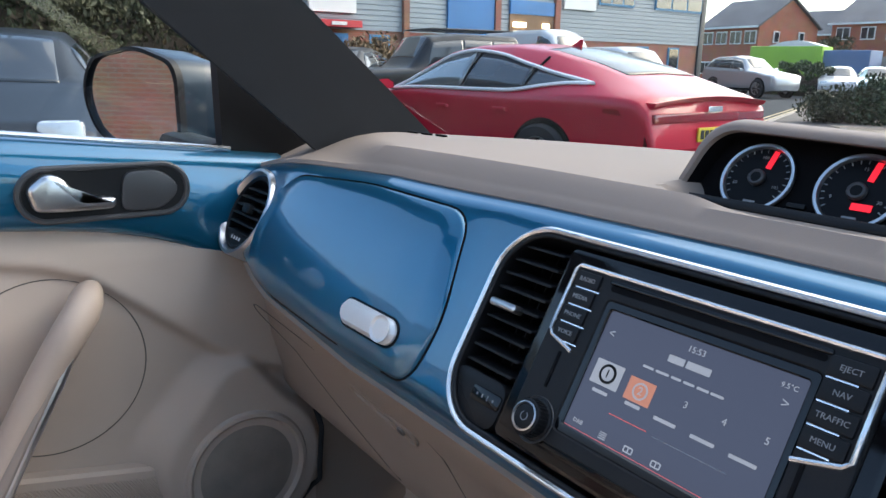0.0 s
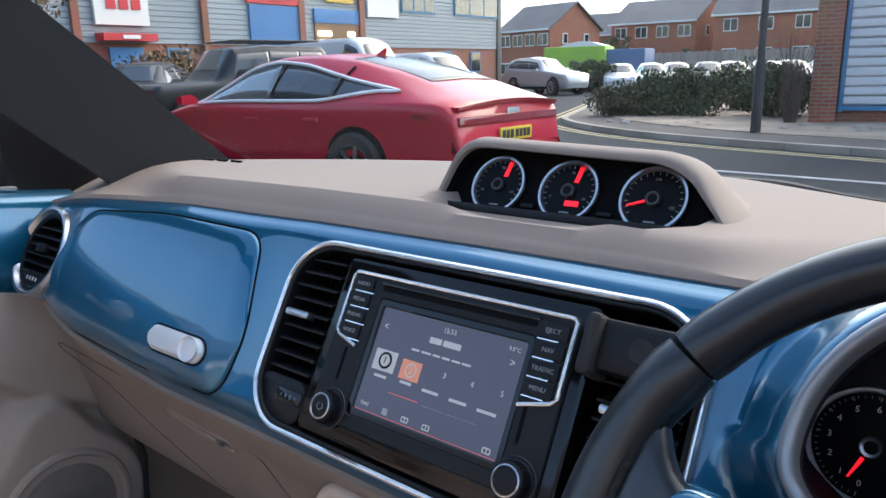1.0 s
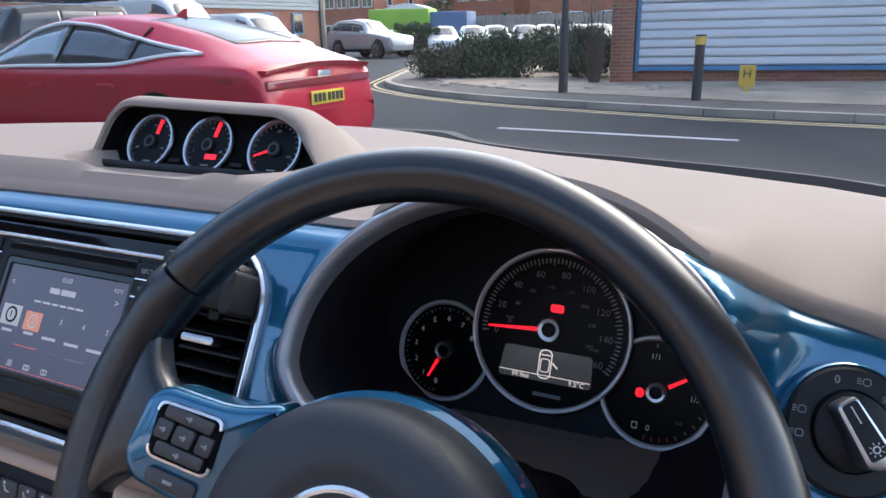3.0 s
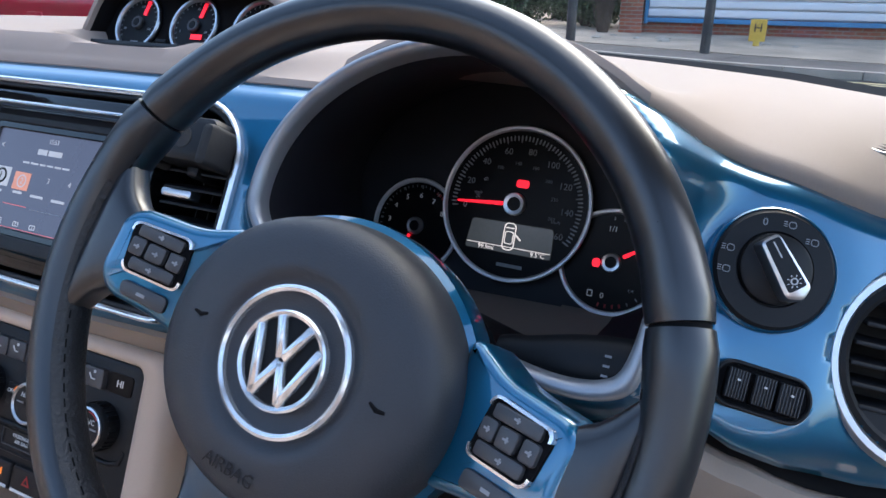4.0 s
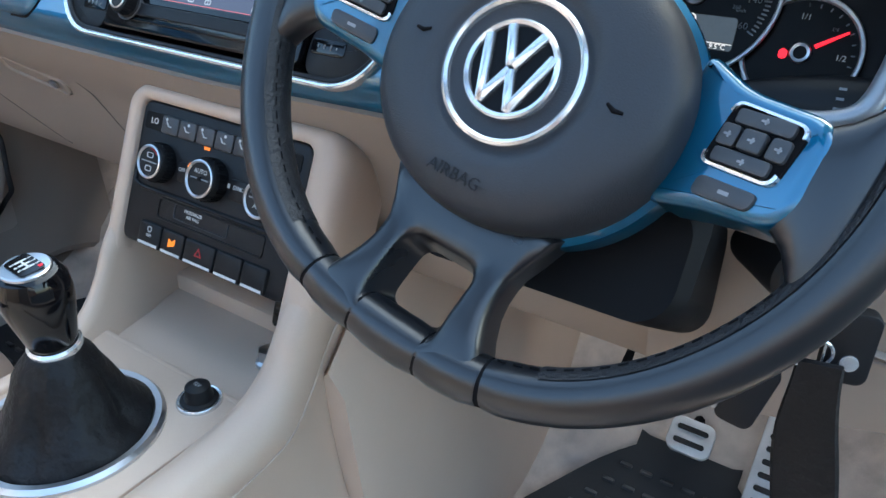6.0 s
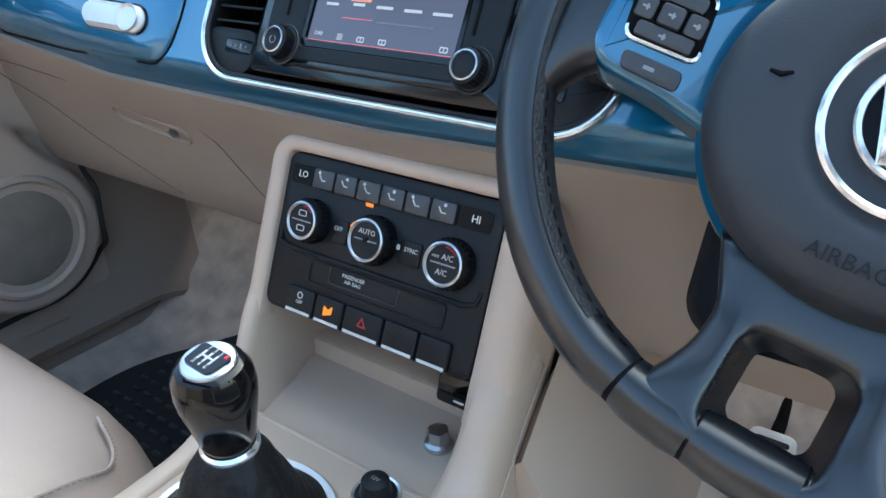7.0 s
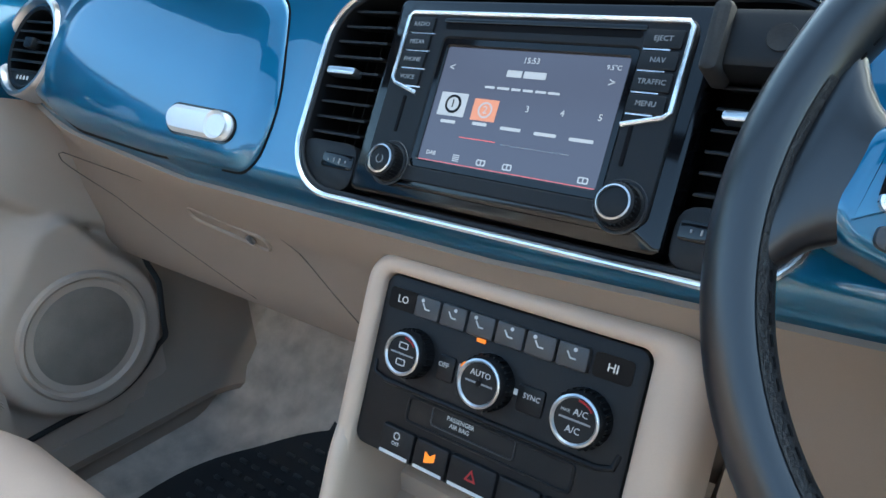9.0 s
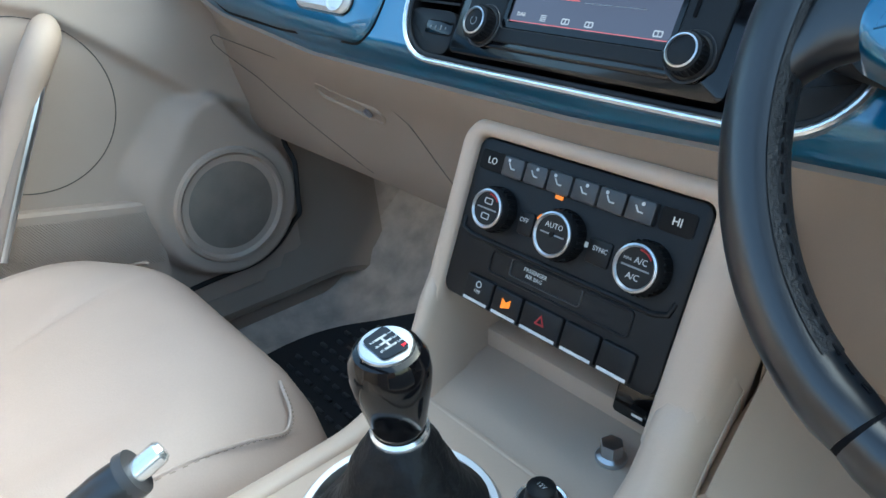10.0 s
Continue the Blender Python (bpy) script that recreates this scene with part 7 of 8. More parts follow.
def bush(x, y, w, h, seed, mat=LEAF_DARK, label="dense dark evergreen bush on the gravel", n=26, per=330, size=0.05, z0=0.11, stem=0.10, category="bush", name="bush", depth=None):
    rnd = random.Random(seed)
    b = thing(name, label, category, m=pose(x, y, z0))
    st = bmesh.new()
    tips = []
    for k in range(n):
        a = rnd.uniform(0, 6.283)
        r = (w / 2) * rnd.uniform(0.15, 0.85)
        dd = (depth or w) / w
        tip = Vector((r * math.cos(a), r * math.sin(a) * dd, h * rnd.uniform(stem + 0.05, 0.92) * (1 - 0.35 * (r / (w / 2)) ** 2)))
        tips.append(tip)
        tube([(0.05 * math.cos(a), 0.05 * math.sin(a), 0), tuple(tip * 0.45 + Vector((0, 0, h * 0.05))), tuple(tip)], [0.03, 0.018, 0.005], 6, bm=st)
    part("stems", st, BARK, b, "brown stems")
    lf = bmesh.new()
    for tip in tips:
        leaves(lf, rnd, tip, w * rnd.uniform(0.14, 0.26), per, size, 0.75)
    part("crown", raw(lf, "crown", mat), mat, b, "uneven leafy crown")
    return b


bush(-6.5, 16.6, 2.3, 1.05, 11)
bush(-7.5, 16.0, 1.6, 0.8, 12, LEAF_HEDGE, "low straggly bush at the gravel's edge", per=220)
bush(-4.4, 16.9, 2.1, 1.15, 13, stem=0.12)
bush(-5.9, 19.5, 2.2, 1.2, 14)
rock_rnd = random.Random(8)
for k in range(26):
    x = rock_rnd.uniform(-7.5, 3.5)
    y = 13.6 + rock_rnd.uniform(-0.4, 0.7) + 0.03 * (x + 3) ** 2 * 0.3
    s = rock_rnd.uniform(0.03, 0.10)
    r = bmesh.new()
    bmesh.ops.create_icosphere(r, subdivisions=2, radius=s)
    warp(r, lambda c: Vector((c.x * 1.3, c.y, c.z * 0.6)) * (1 + 0.35 * noise.noise(c * 9 / s * 0.12 + Vector((k, 0, 0)))))
    single("stone", r, KERB, "loose pale stone on the gravel", "stone", "loose stones", m=pose(x, y, 0.115))

# ---- street furniture ----
post = thing("lamp_post", "tall black metal lamp post on the pavement", "lamp post", m=pose(-3.38, 12.55, 0.10))
part("base", lathe([(0.085, 0), (0.085, 1.1), (0.075, 1.16)], 24), POST_PAINT, post)
part("shaft", lathe([(0.06, 1.1), (0.055, 3.2), (0.045, 6.0), (0, 6.0)], 20), POST_PAINT, post)
part("band", lathe([(0.068, 2.35), (0.068, 2.50)], 20), WHITE_TRIM, post, "pale band")
boll = thing("bollard", "black bollard with a yellow band", "bollard", m=pose(-0.96, 11.62, 0.095))
part("shaft", lathe([(0.075, 0), (0.072, 0.86)], 28), POST_PAINT, boll)
part("band", lathe([(0.084, 0.84), (0.086, 0.87), (0.086, 0.95), (0.083, 0.965)], 28), YELLOW, boll, "yellow band")
part("cap", lathe([(0.086, 0.962), (0.080, 0.985), (0, 0.99)], 28), POST_PAINT, boll)
hyd = thing("hydrant_marker", "yellow enamel hydrant marker on a short post", "marker post", m=pose(-0.36, 13.30, 0.10))
part("post", box(0.10, 0.06, 0.12, (0, 0, 0.06), 0.01), YELLOW, hyd)
part("plate", box(0.26, 0.03, 0.36, (0, -0.01, 0.27), 0.012), YELLOW, hyd, "yellow plate")
lettering("H", 0.20, POST_PAINT, part("plate_face", box(0.24, 0.004, 0.34, (0, -0.027, 0.27)), YELLOW, hyd), 0, -0.031, 0.30).rotation_euler = (radians(90), 0, 0)

# ---- cars ----


def wheel_part(parent, x, y, r, w, side):
    """Tyre and rim; side is +1 or -1, the face that looks outwards."""
    m = pose(x, y, r, 90 if side < 0 else -90, 0, 0)
    t = part("wheel", lathe([(r * 0.68, -w / 2), (r * 0.93, -w / 2), (r, -w * 0.36), (r, w * 0.36), (r * 0.93, w / 2), (r * 0.68, w / 2), (r * 0.66, w * 0.3)], 36), TYRE, parent, "black tyre", m)
    part("rim", lathe([(r * 0.68, w * 0.28), (r * 0.69, w * 0.47), (r * 0.64, w * 0.46), (r * 0.60, w * 0.1), (0, w * 0.08)], 32), ALLOY, t, "grey alloy rim")
    for k in range(7):
        a = 360 / 7 * k
        part("spoke", loft([[(0.04, -0.016, w * 0.30), (0.04, 0.016, w * 0.30), (0.04, 0.016, w * 0.36), (0.04, -0.016, w * 0.36)], [(r * 0.66, -0.026, w * 0.36), (r * 0.66, 0.026, w * 0.36), (r * 0.66, 0.026, w * 0.43), (r * 0.66, -0.026, w * 0.43)]]), ALLOY, t, "", pose(0, 0, 0, 0, 0, a))
    return t


def make_car(name, label, paint, table, win, axles, r, m, group="", chrome=False, detail=True, rear_screen=None, front_screen=None, pillars=(), zb=0.20):
    """A car from its table of x, shoulder height, top height, shoulder half-width, top half-width; front is +x."""
    car = thing(name, label, "van" if "van" in name else "car", group, m)
    xs = [t[0] for t in table][::-1]

    def at(x):
        return [float(np.interp(x, xs, [t[k] for t in table][::-1])) for k in range(1, 5)]

    def prof(x):
        zs, zr, ws, wr = at(x)
        cabin = smooth((zr - zs - 0.06) / 0.2)
        bz = zb + 0.06 * smooth((abs(x) - (abs(table[0][0]) - 0.5)) / 0.5)
        half = [(0.0, bz), (ws * 0.88, bz), (ws * 0.97, bz + 0.10), (ws * 1.0, bz + 0.28), (ws * 0.985, zs - 0.20), (ws * 1.0, zs - 0.09), (ws * 0.985, zs - 0.02), (ws * 0.955, zs + 0.01 * cabin),
                (wr + (ws * 0.955 - wr) * 0.5, zs + (zr - zs) * 0.52), (wr, zr - (zr - zs) * (0.10 if chrome else 0.16) - 0.005), (wr * 0.88, zr - (zr - zs) * 0.05), (wr * 0.45, zr - 0.002), (0.0, zr + 0.008)]
        return half

    n = 64
    x0, x1 = xs[0], xs[-1]
    rings = []
    for i in range(n + 1):
        x = x0 + (x1 - x0) * i / n
        h = prof(x)
        rings.append([(x, y, z) for y, z in h] + [(x, -y, z) for y, z in h[-2:0:-1]])
    body = part("body", loft(rings), paint, car, "", sharp=50)

    def side_pt(x, f, sgn, out=0.006):
        h = prof(x)
        a, b, c = Vector(h[7]), Vector(h[8]), Vector(h[9])
        p = a.lerp(b, f * 2) if f < 0.5 else b.lerp(c, f * 2 - 1)
        return (x, sgn * (p.x + out), p.y + out * 0.4)

    def belt(x):
        return 0.06 + (0.34 * smooth((win[1] + 1.0 - x) / 1.1) if chrome else 0.0)

    for sgn in (-1, 1):
        segs = [(a, b) for a, b in zip((win[0], *pillars), (*pillars, win[1]))]
        for a, b in segs:
            cols = []
            for i in range(17):
                x = a + (b - a) * i / 16 + (-0.012 if i == 0 else 0.012 if i == 16 else 0) * (0.1 if chrome else 1 if detail else 0)
                e = min(1.0, min((win[0] - x) / win[2], (x - win[1]) / win[3]))
                e = max(0.02, e)
                low = belt(x)
                top = low + 0.93 * (1 - low) * (math.sin(math.pi / 2 * e) if chrome else smooth(e) ** 0.8)
                cols.append([side_pt(x, f, sgn) for f in (low, low + (top - low) * 0.33, low + (top - low) * 0.66, top)])
            # the front pane takes the glass with the sky's shine in its colour
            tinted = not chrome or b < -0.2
            w = part("side_window", loft(cols, closed=False), (TINTED if tinted else CAR_GLASS) if chrome else DARK_PANE, car, "dark side window" if tinted else "side window with the sky's shine in its colour")
            sol = w.modifiers.new("thickness", "SOLIDIFY")
            sol.thickness = 0.006
        if chrome:
            for px in pillars:
                part("window_pillar", loft([[side_pt(px + dx - 0.10 * f, f, sgn, 0.009) for dx in (-0.018, 0.018)] for f in (0.10, 0.5, 0.93)], closed=False), DARK_HOLE, car, "black window pillar")
            line = []
            for i in range(41):
                x = win[0] - (win[0] - win[1]) * i / 40
                e = max(0.02, min(1.0, min((win[0] - x) / win[2], (x - win[1]) / win[3])))
                line.append(side_pt(x, belt(x) + 0.93 * (1 - belt(x)) * math.sin(math.pi / 2 * e) + 0.01, sgn, 0.012))
            foot = [win[1] + (win[0] - win[1]) * i / 30 for i in range(1, 30)]
            part("window_trim", tube(line + [side_pt(x, belt(x) - 0.02, sgn, 0.012) for x in foot], 0.019, 6, closed=True), RING_PAINT, car, "bright window surround")
        for ax in axles:
            part("wheel_arch", lathe([(r * 1.16, -0.05), (r * 1.16, 0.012), (r * 1.05, 0.014), (0, 0.010)], 36), DARK_HOLE, car, "dark wheel arch", pose(ax, sgn * (at(ax)[2] * 0.985), r, 90 if sgn < 0 else -90, 0, 0))
            wheel_part(car, ax, sgn * (at(ax)[2] - 0.06), r, 0.24, sgn)
        if detail:
            part("mirror", loft([[(win[0] - 0.10 + dx, sgn * (at(win[0])[2] + 0.02 + q * 0.20), at(win[0])[0] + 0.02 + zz * s) for dx, zz in ((-0.05, 0), (0.05, 0.0), (0.06, 0.08), (-0.05, 0.11))] for q, s in ((0.0, 0.6), (0.4, 1.0), (1.0, 0.9))]), paint, car)
            for hx in (pillars or (0.0,)):
                hz = at(hx)[0] - 0.15
                part("door_handle", box(0.20, 0.03, 0.035, (hx + 0.22, sgn * (at(hx)[2] + 0.008), hz), 0.012), paint, car)
            part("sill", box(abs(axles[0] - axles[1]) - 0.8, 0.04, 0.09, ((axles[0] + axles[1]) / 2, sgn * (at(0)[2] * 0.99), zb + 0.08), 0.015), DARK_HOLE, car)

    def top_patch(xa, xb, name, mat, label):
        cols = []
        for i in range(13):
            x = xa + (xb - xa) * i / 12
            zs, zr, ws, wr = at(x)
            h = prof(x)
            inset = 0.90
            a, b, c = Vector(h[12]), Vector(h[11]), Vector(h[10])
            d = Vector(h[9])
            line = [a, b, c, c.lerp(d, 0.5)]
            pts = [(x, -p.x * inset, p.y + 0.008) for p in line[::-1]] + [(x, p.x * inset, p.y + 0.008) for p in line[1:]]
            cols.append(pts)
        w = part(name, loft(cols, closed=False), mat, car, label)
        sol = w.modifiers.new("thickness", "SOLIDIFY")
        sol.thickness = 0.006

    if rear_screen:
        top_patch(*rear_screen, "rear_window", REAR_PANE, "dark rear window")
    if front_screen:
        top_patch(*front_screen, "windscreen", DARK_PANE, "dark windscreen")
    return car


A7 = [(2.48, 0.55, 0.60, 0.66, 0.46), (2.36, 0.62, 0.68, 0.80, 0.55), (2.1, 0.69, 0.76, 0.89, 0.60), (1.65, 0.83, 0.90, 0.93, 0.65), (1.25, 0.90, 0.97, 0.945, 0.66), (0.75, 0.925, 1.22, 0.95, 0.63), (0.35, 0.930, 1.375, 0.95, 0.62), (-0.1, 0.93, 1.435, 0.95, 0.62),
      (-0.6, 0.935, 1.43, 0.95, 0.61), (-1.1, 0.945, 1.37, 0.95, 0.59), (-1.6, 0.96, 1.25, 0.95, 0.57), (-2.0, 0.97, 1.12, 0.935, 0.57), (-2.32, 0.95, 0.995, 0.90, 0.64), (-2.42, 0.87, 0.95, 0.87, 0.66), (-2.47, 0.72, 0.79, 0.84, 0.64), (-2.50, 0.52, 0.58, 0.80, 0.6)]
red = make_car("red_car", "glossy red fastback car parked at the roadside", RED_CAR, A7, (1.12, -1.82, 1.10, 1.90), (1.54, -1.39), 0.345, pose(-6.12, 5.32, 0.0, 0, 0, 180) @ Matrix.Diagonal((1.07, 1, 1, 1)), chrome=True, rear_screen=(-0.98, -1.93), front_screen=(1.2, 0.45), pillars=(-0.15, -1.05))
part("tail_light_bar", box(0.05, 1.60, 0.075, (-2.445, 0, 0.80), 0.02), LAMP_RED, red, "dark red light bar across the tail")
for sgn in (-1, 1):
    part("tail_light", loft([[(-2.455, sgn * 0.45, 0.775), (-2.455, sgn * 0.45, 0.835), (-2.41, sgn * 0.45, 0.84), (-2.41, sgn * 0.45, 0.77)], [(-2.40, sgn * 0.86, 0.79), (-2.40, sgn * 0.86, 0.86), (-2.33, sgn * 0.84, 0.86), (-2.33, sgn * 0.84, 0.79)], [(-2.06, sgn * 0.945, 0.83), (-2.06, sgn * 0.945, 0.865), (-2.05, sgn * 0.90, 0.865), (-2.05, sgn * 0.90, 0.83)]]), LAMP_RED, red, "dark red tail light")
    part("bumper_lamp", box(0.03, 0.10, 0.11, (-2.46, sgn * 0.80, 0.42), 0.015), LAMP_CLEAR, red, "pale reflector")
part("spoiler", loft([[(-2.34, -0.80 + 1.6 * i / 16, 0.955 - 0.03 * abs(i - 8) / 8), (-2.47, -0.80 + 1.6 * i / 16, 0.972 - 0.05 * (abs(i - 8) / 8) ** 2), (-2.44, -0.80 + 1.6 * i / 16, 0.935 - 0.05 * (abs(i - 8) / 8) ** 2), (-2.34, -0.80 + 1.6 * i / 16, 0.925 - 0.03 * abs(i - 8) / 8)] for i in range(17)]), RED_CAR, red)
pl = part("number_plate", box(0.02, 0.52, 0.12, (-2.50, 0, 0.655), 0.008), PLATE_Y, red, "yellow number plate")
for k in range(7):
    part("plate_bar", box(0.006, 0.045, 0.075, (-2.512, -0.20 + 0.065 * k + (0.02 if k > 3 else 0), 0.655)), POST_PAINT, pl, "dark plain bar")
part("badge", box(0.012, 0.20, 0.05, (-2.475, 0, 0.865), 0.005), CHROME, red, "chrome emblem")
part("rear_diffuser", box(0.10, 1.45, 0.15, (-2.44, 0, 0.30), 0.03), DARK_HOLE, red, "black lower bumper")
part("aerial_fin", loft([[(-0.95, -0.02, 1.37), (-0.95, 0.02, 1.37), (-0.80, 0.01, 1.385), (-0.80, -0.01, 1.385)], [(-0.985, -0.006, 1.475), (-0.985, 0.006, 1.475), (-0.95, 0.004, 1.475), (-0.95, -0.004, 1.475)]]), RED_CAR, red, "red roof fin")

SUV = [(2.30, 0.72, 0.80, 0.72, 0.5), (2.18, 0.88, 0.96, 0.88, 0.6), (1.2, 1.04, 1.10, 0.95, 0.66), (0.75, 1.07, 1.18, 0.96, 0.66), (0.2, 1.10, 1.60, 0.96, 0.64), (-0.5, 1.13, 1.70, 0.96, 0.64), (-1.5, 1.18, 1.66, 0.95, 0.62), (-2.0, 1.20, 1.55, 0.92, 0.6), (-2.2, 1.12, 1.25, 0.88, 0.6), (-2.28, 0.7, 0.8, 0.84, 0.6)]
rov = make_car("silver_suv", "silver off-road car parked by the hedge", SILVER_CAR, SUV, (0.62, -1.95, 0.55, 0.30), (1.42, -1.36), 0.38, pose(-19.4, 32.0, 0, 0, 0, -14) @ Matrix.Diagonal((1, 1, 1.1, 1)), pillars=(-0.35, -1.25), front_screen=(0.72, 0.22), zb=0.26)
for sgn in (-1, 1):
    part("headlight", box(0.12, 0.30, 0.12, (2.18, sgn * 0.66, 0.84), 0.03), LAMP_CLEAR, rov, "clear headlight")
JEEP = [(2.10, 0.95, 1.02, 0.78, 0.7), (2.0, 1.02, 1.10, 0.82, 0.72), (0.85, 1.10, 1.16, 0.88, 0.74), (0.70, 1.12, 1.30, 0.88, 0.72), (0.35, 1.13, 1.82, 0.88, 0.74), (-0.5, 1.13, 1.90, 0.88, 0.76), (-1.9, 1.13, 1.88, 0.88, 0.76), (-2.05, 1.0, 1.5, 0.86, 0.7)]
jp = make_car("dark_offroader", "black upright off-road car with a roof rack", DARK_CAR, JEEP, (0.45, -1.9, 0.16, 0.12), (1.45, -1.35), 0.40, pose(-13.5, 9.3, 0, 0, 0, 262), pillars=(-0.45, -1.2), front_screen=(0.66, 0.36), zb=0.40)
for k in range(7):
    part("rack_bar", tube([(-1.7 + 0.32 * k, -0.66, 1.97), (-1.7 + 0.32 * k, 0.66, 1.97)], 0.018, 6), POST_PAINT, jp, "black rack bar")
for sgn in (-1, 1):
    part("rack_rail", tube([(-1.8, sgn * 0.66, 1.97), (0.3, sgn * 0.66, 1.97), (0.36, sgn * 0.60, 1.90)], 0.02, 6), POST_PAINT, jp, "black rack rail")
    part("headlight", lathe([(0.10, 0), (0.095, 0.03), (0, 0.04)], 20), LAMP_CLEAR, jp, "round headlight", pose(2.06, sgn * 0.55, 0.92, 0, 90, 0))
HATCH = [(1.95, 0.60, 0.66, 0.68, 0.46), (1.82, 0.70, 0.78, 0.82, 0.55), (1.0, 0.86, 0.96, 0.87, 0.62), (0.7, 0.90, 1.02, 0.875, 0.62), (0.1, 0.93, 1.40, 0.88, 0.56), (-0.6, 0.95, 1.47, 0.88, 0.56), (-1.5, 0.99, 1.36, 0.87, 0.54), (-1.85, 0.98, 1.12, 0.83, 0.55), (-1.98, 0.7, 0.8, 0.78, 0.5)]


def hatch(paint, label, m, group=""):
    c = make_car("parked_hatchback", label, paint, HATCH, (0.6, -1.62, 0.5, 0.4), (1.25, -1.25), 0.31, m, group, pillars=(-0.35,), front_screen=(0.72, 0.14), rear_screen=(-1.45, -1.82), detail=False)
    for sgn in (-1, 1):
        part("headlight", box(0.16, 0.30, 0.14, (1.80, sgn * 0.60, 0.72), 0.04), LAMP_CLEAR, c, "clear headlight")
    return c


hatch(DARK_CAR, "dark blue small car beside the off-road car", pose(-18.4, 9.8, 0, 0, 0, -50) @ Matrix.Diagonal((1.1, 1.1, 1.15, 1)))
hatch(GREY_CAR, "grey car with a clear headlight parked close by the hedge", pose(-7.2, 0.35, 0, 0, 0, -14))
lot = random.Random(21)
paints = [WHITE_CAR, GREEN_CAR, SILVER_CAR, GREY_CAR, WHITE_CAR, SILVER_CAR, DARK_CAR]
words = {WHITE_CAR: "white", GREEN_CAR: "pale green", SILVER_CAR: "silver", GREY_CAR: "grey", DARK_CAR: "dark"}
for k in range(12):
    p = paints[k % 7]
    hatch(p, words[p] + " car in the row across the road", pose(-17.2 + 1.25 * k + 0.2 * (k % 2), 36.0 + 0.7 * k, 0, 0, 0, -62 + lot.uniform(-3, 3)), "parked row")

VAN = [(2.9, 0.85, 0.95, 0.80, 0.6), (2.75, 1.0, 1.15, 0.92, 0.7), (2.0, 1.20, 1.32, 0.98, 0.76), (1.6, 1.25, 1.55, 0.99, 0.78), (1.0, 1.30, 2.30, 1.0, 0.82), (0.6, 1.30, 2.50, 1.0, 0.84), (-2.6, 1.30, 2.52, 1.0, 0.84), (-2.8, 1.2, 2.40, 0.98, 0.82), (-2.85, 0.6, 0.9, 0.95, 0.8)]
make_car("white_van", "white high-roofed panel van by the workshops", WHITE_CAR, VAN, (1.55, 0.35, 0.5, 0.05), (1.9, -1.7), 0.35, pose(-19.3, 18.6, 0, 0, 0, -2), front_screen=(1.68, 1.02), zb=0.30)
SVAN = [(2.2, 0.80, 0.90, 0.76, 0.55), (2.05, 0.92, 1.02, 0.86, 0.62), (1.3, 1.06, 1.18, 0.90, 0.66), (1.0, 1.08, 1.35, 0.90, 0.66), (0.5, 1.10, 1.80, 0.90, 0.70), (0.0, 1.10, 1.92, 0.90, 0.72), (-2.1, 1.10, 1.94, 0.90, 0.72), (-2.25, 1.0, 1.8, 0.88, 0.7)]
make_car("white_van", "small white van beside the larger one", WHITE_CAR, SVAN, (1.0, 0.0, 0.4, 0.05), (1.45, -1.4), 0.32, pose(-16.4, 19.7, 0, 0, 0, -14), front_screen=(1.1, 0.55), zb=0.26)

# ---- workshops ----
shop = thing("workshop_row", "grey clad workshop row with blue shutters", "building", m=pose(-24.3, 34.9, 0, 0, 0, 90))
# its own x runs along the front up to the corner, y into the building


def shop_x(az, far=24.4):
    return far * (1 / math.tan(radians(-az)) - 1.449)


part("lower_wall", box(60, 0.4, 2.45, (-30, 0.25, 1.225)), BRICK_RED, shop, "red brick lower wall")
n = 32
rings = []
for x in (-60.0, 0.0):
    ring = []
    for k in range(n):
        z = 2.45 + 0.19 * k
        ring += [(x, 0.0, z), (x, 0.0, z + 0.13), (x, 0.035, z + 0.145), (x, 0.035, z + 0.178)]
    ring += [(x, 0.3, 2.45 + 0.19 * n), (x, 0.3, 2.45)]
    rings.append(ring)
part("cladding", loft(rings), CLAD_GREY, shop, "ribbed grey cladding")
part("corner_trim", box(0.40, 0.40, 8.2, (0.0, 0.14, 4.1), 0.02), POST_PAINT, shop, "dark corner column")
part("inner_mass", box(59.5, 14, 8.0, (-30, 7.6, 4.0)), CLAD_GREY, shop)
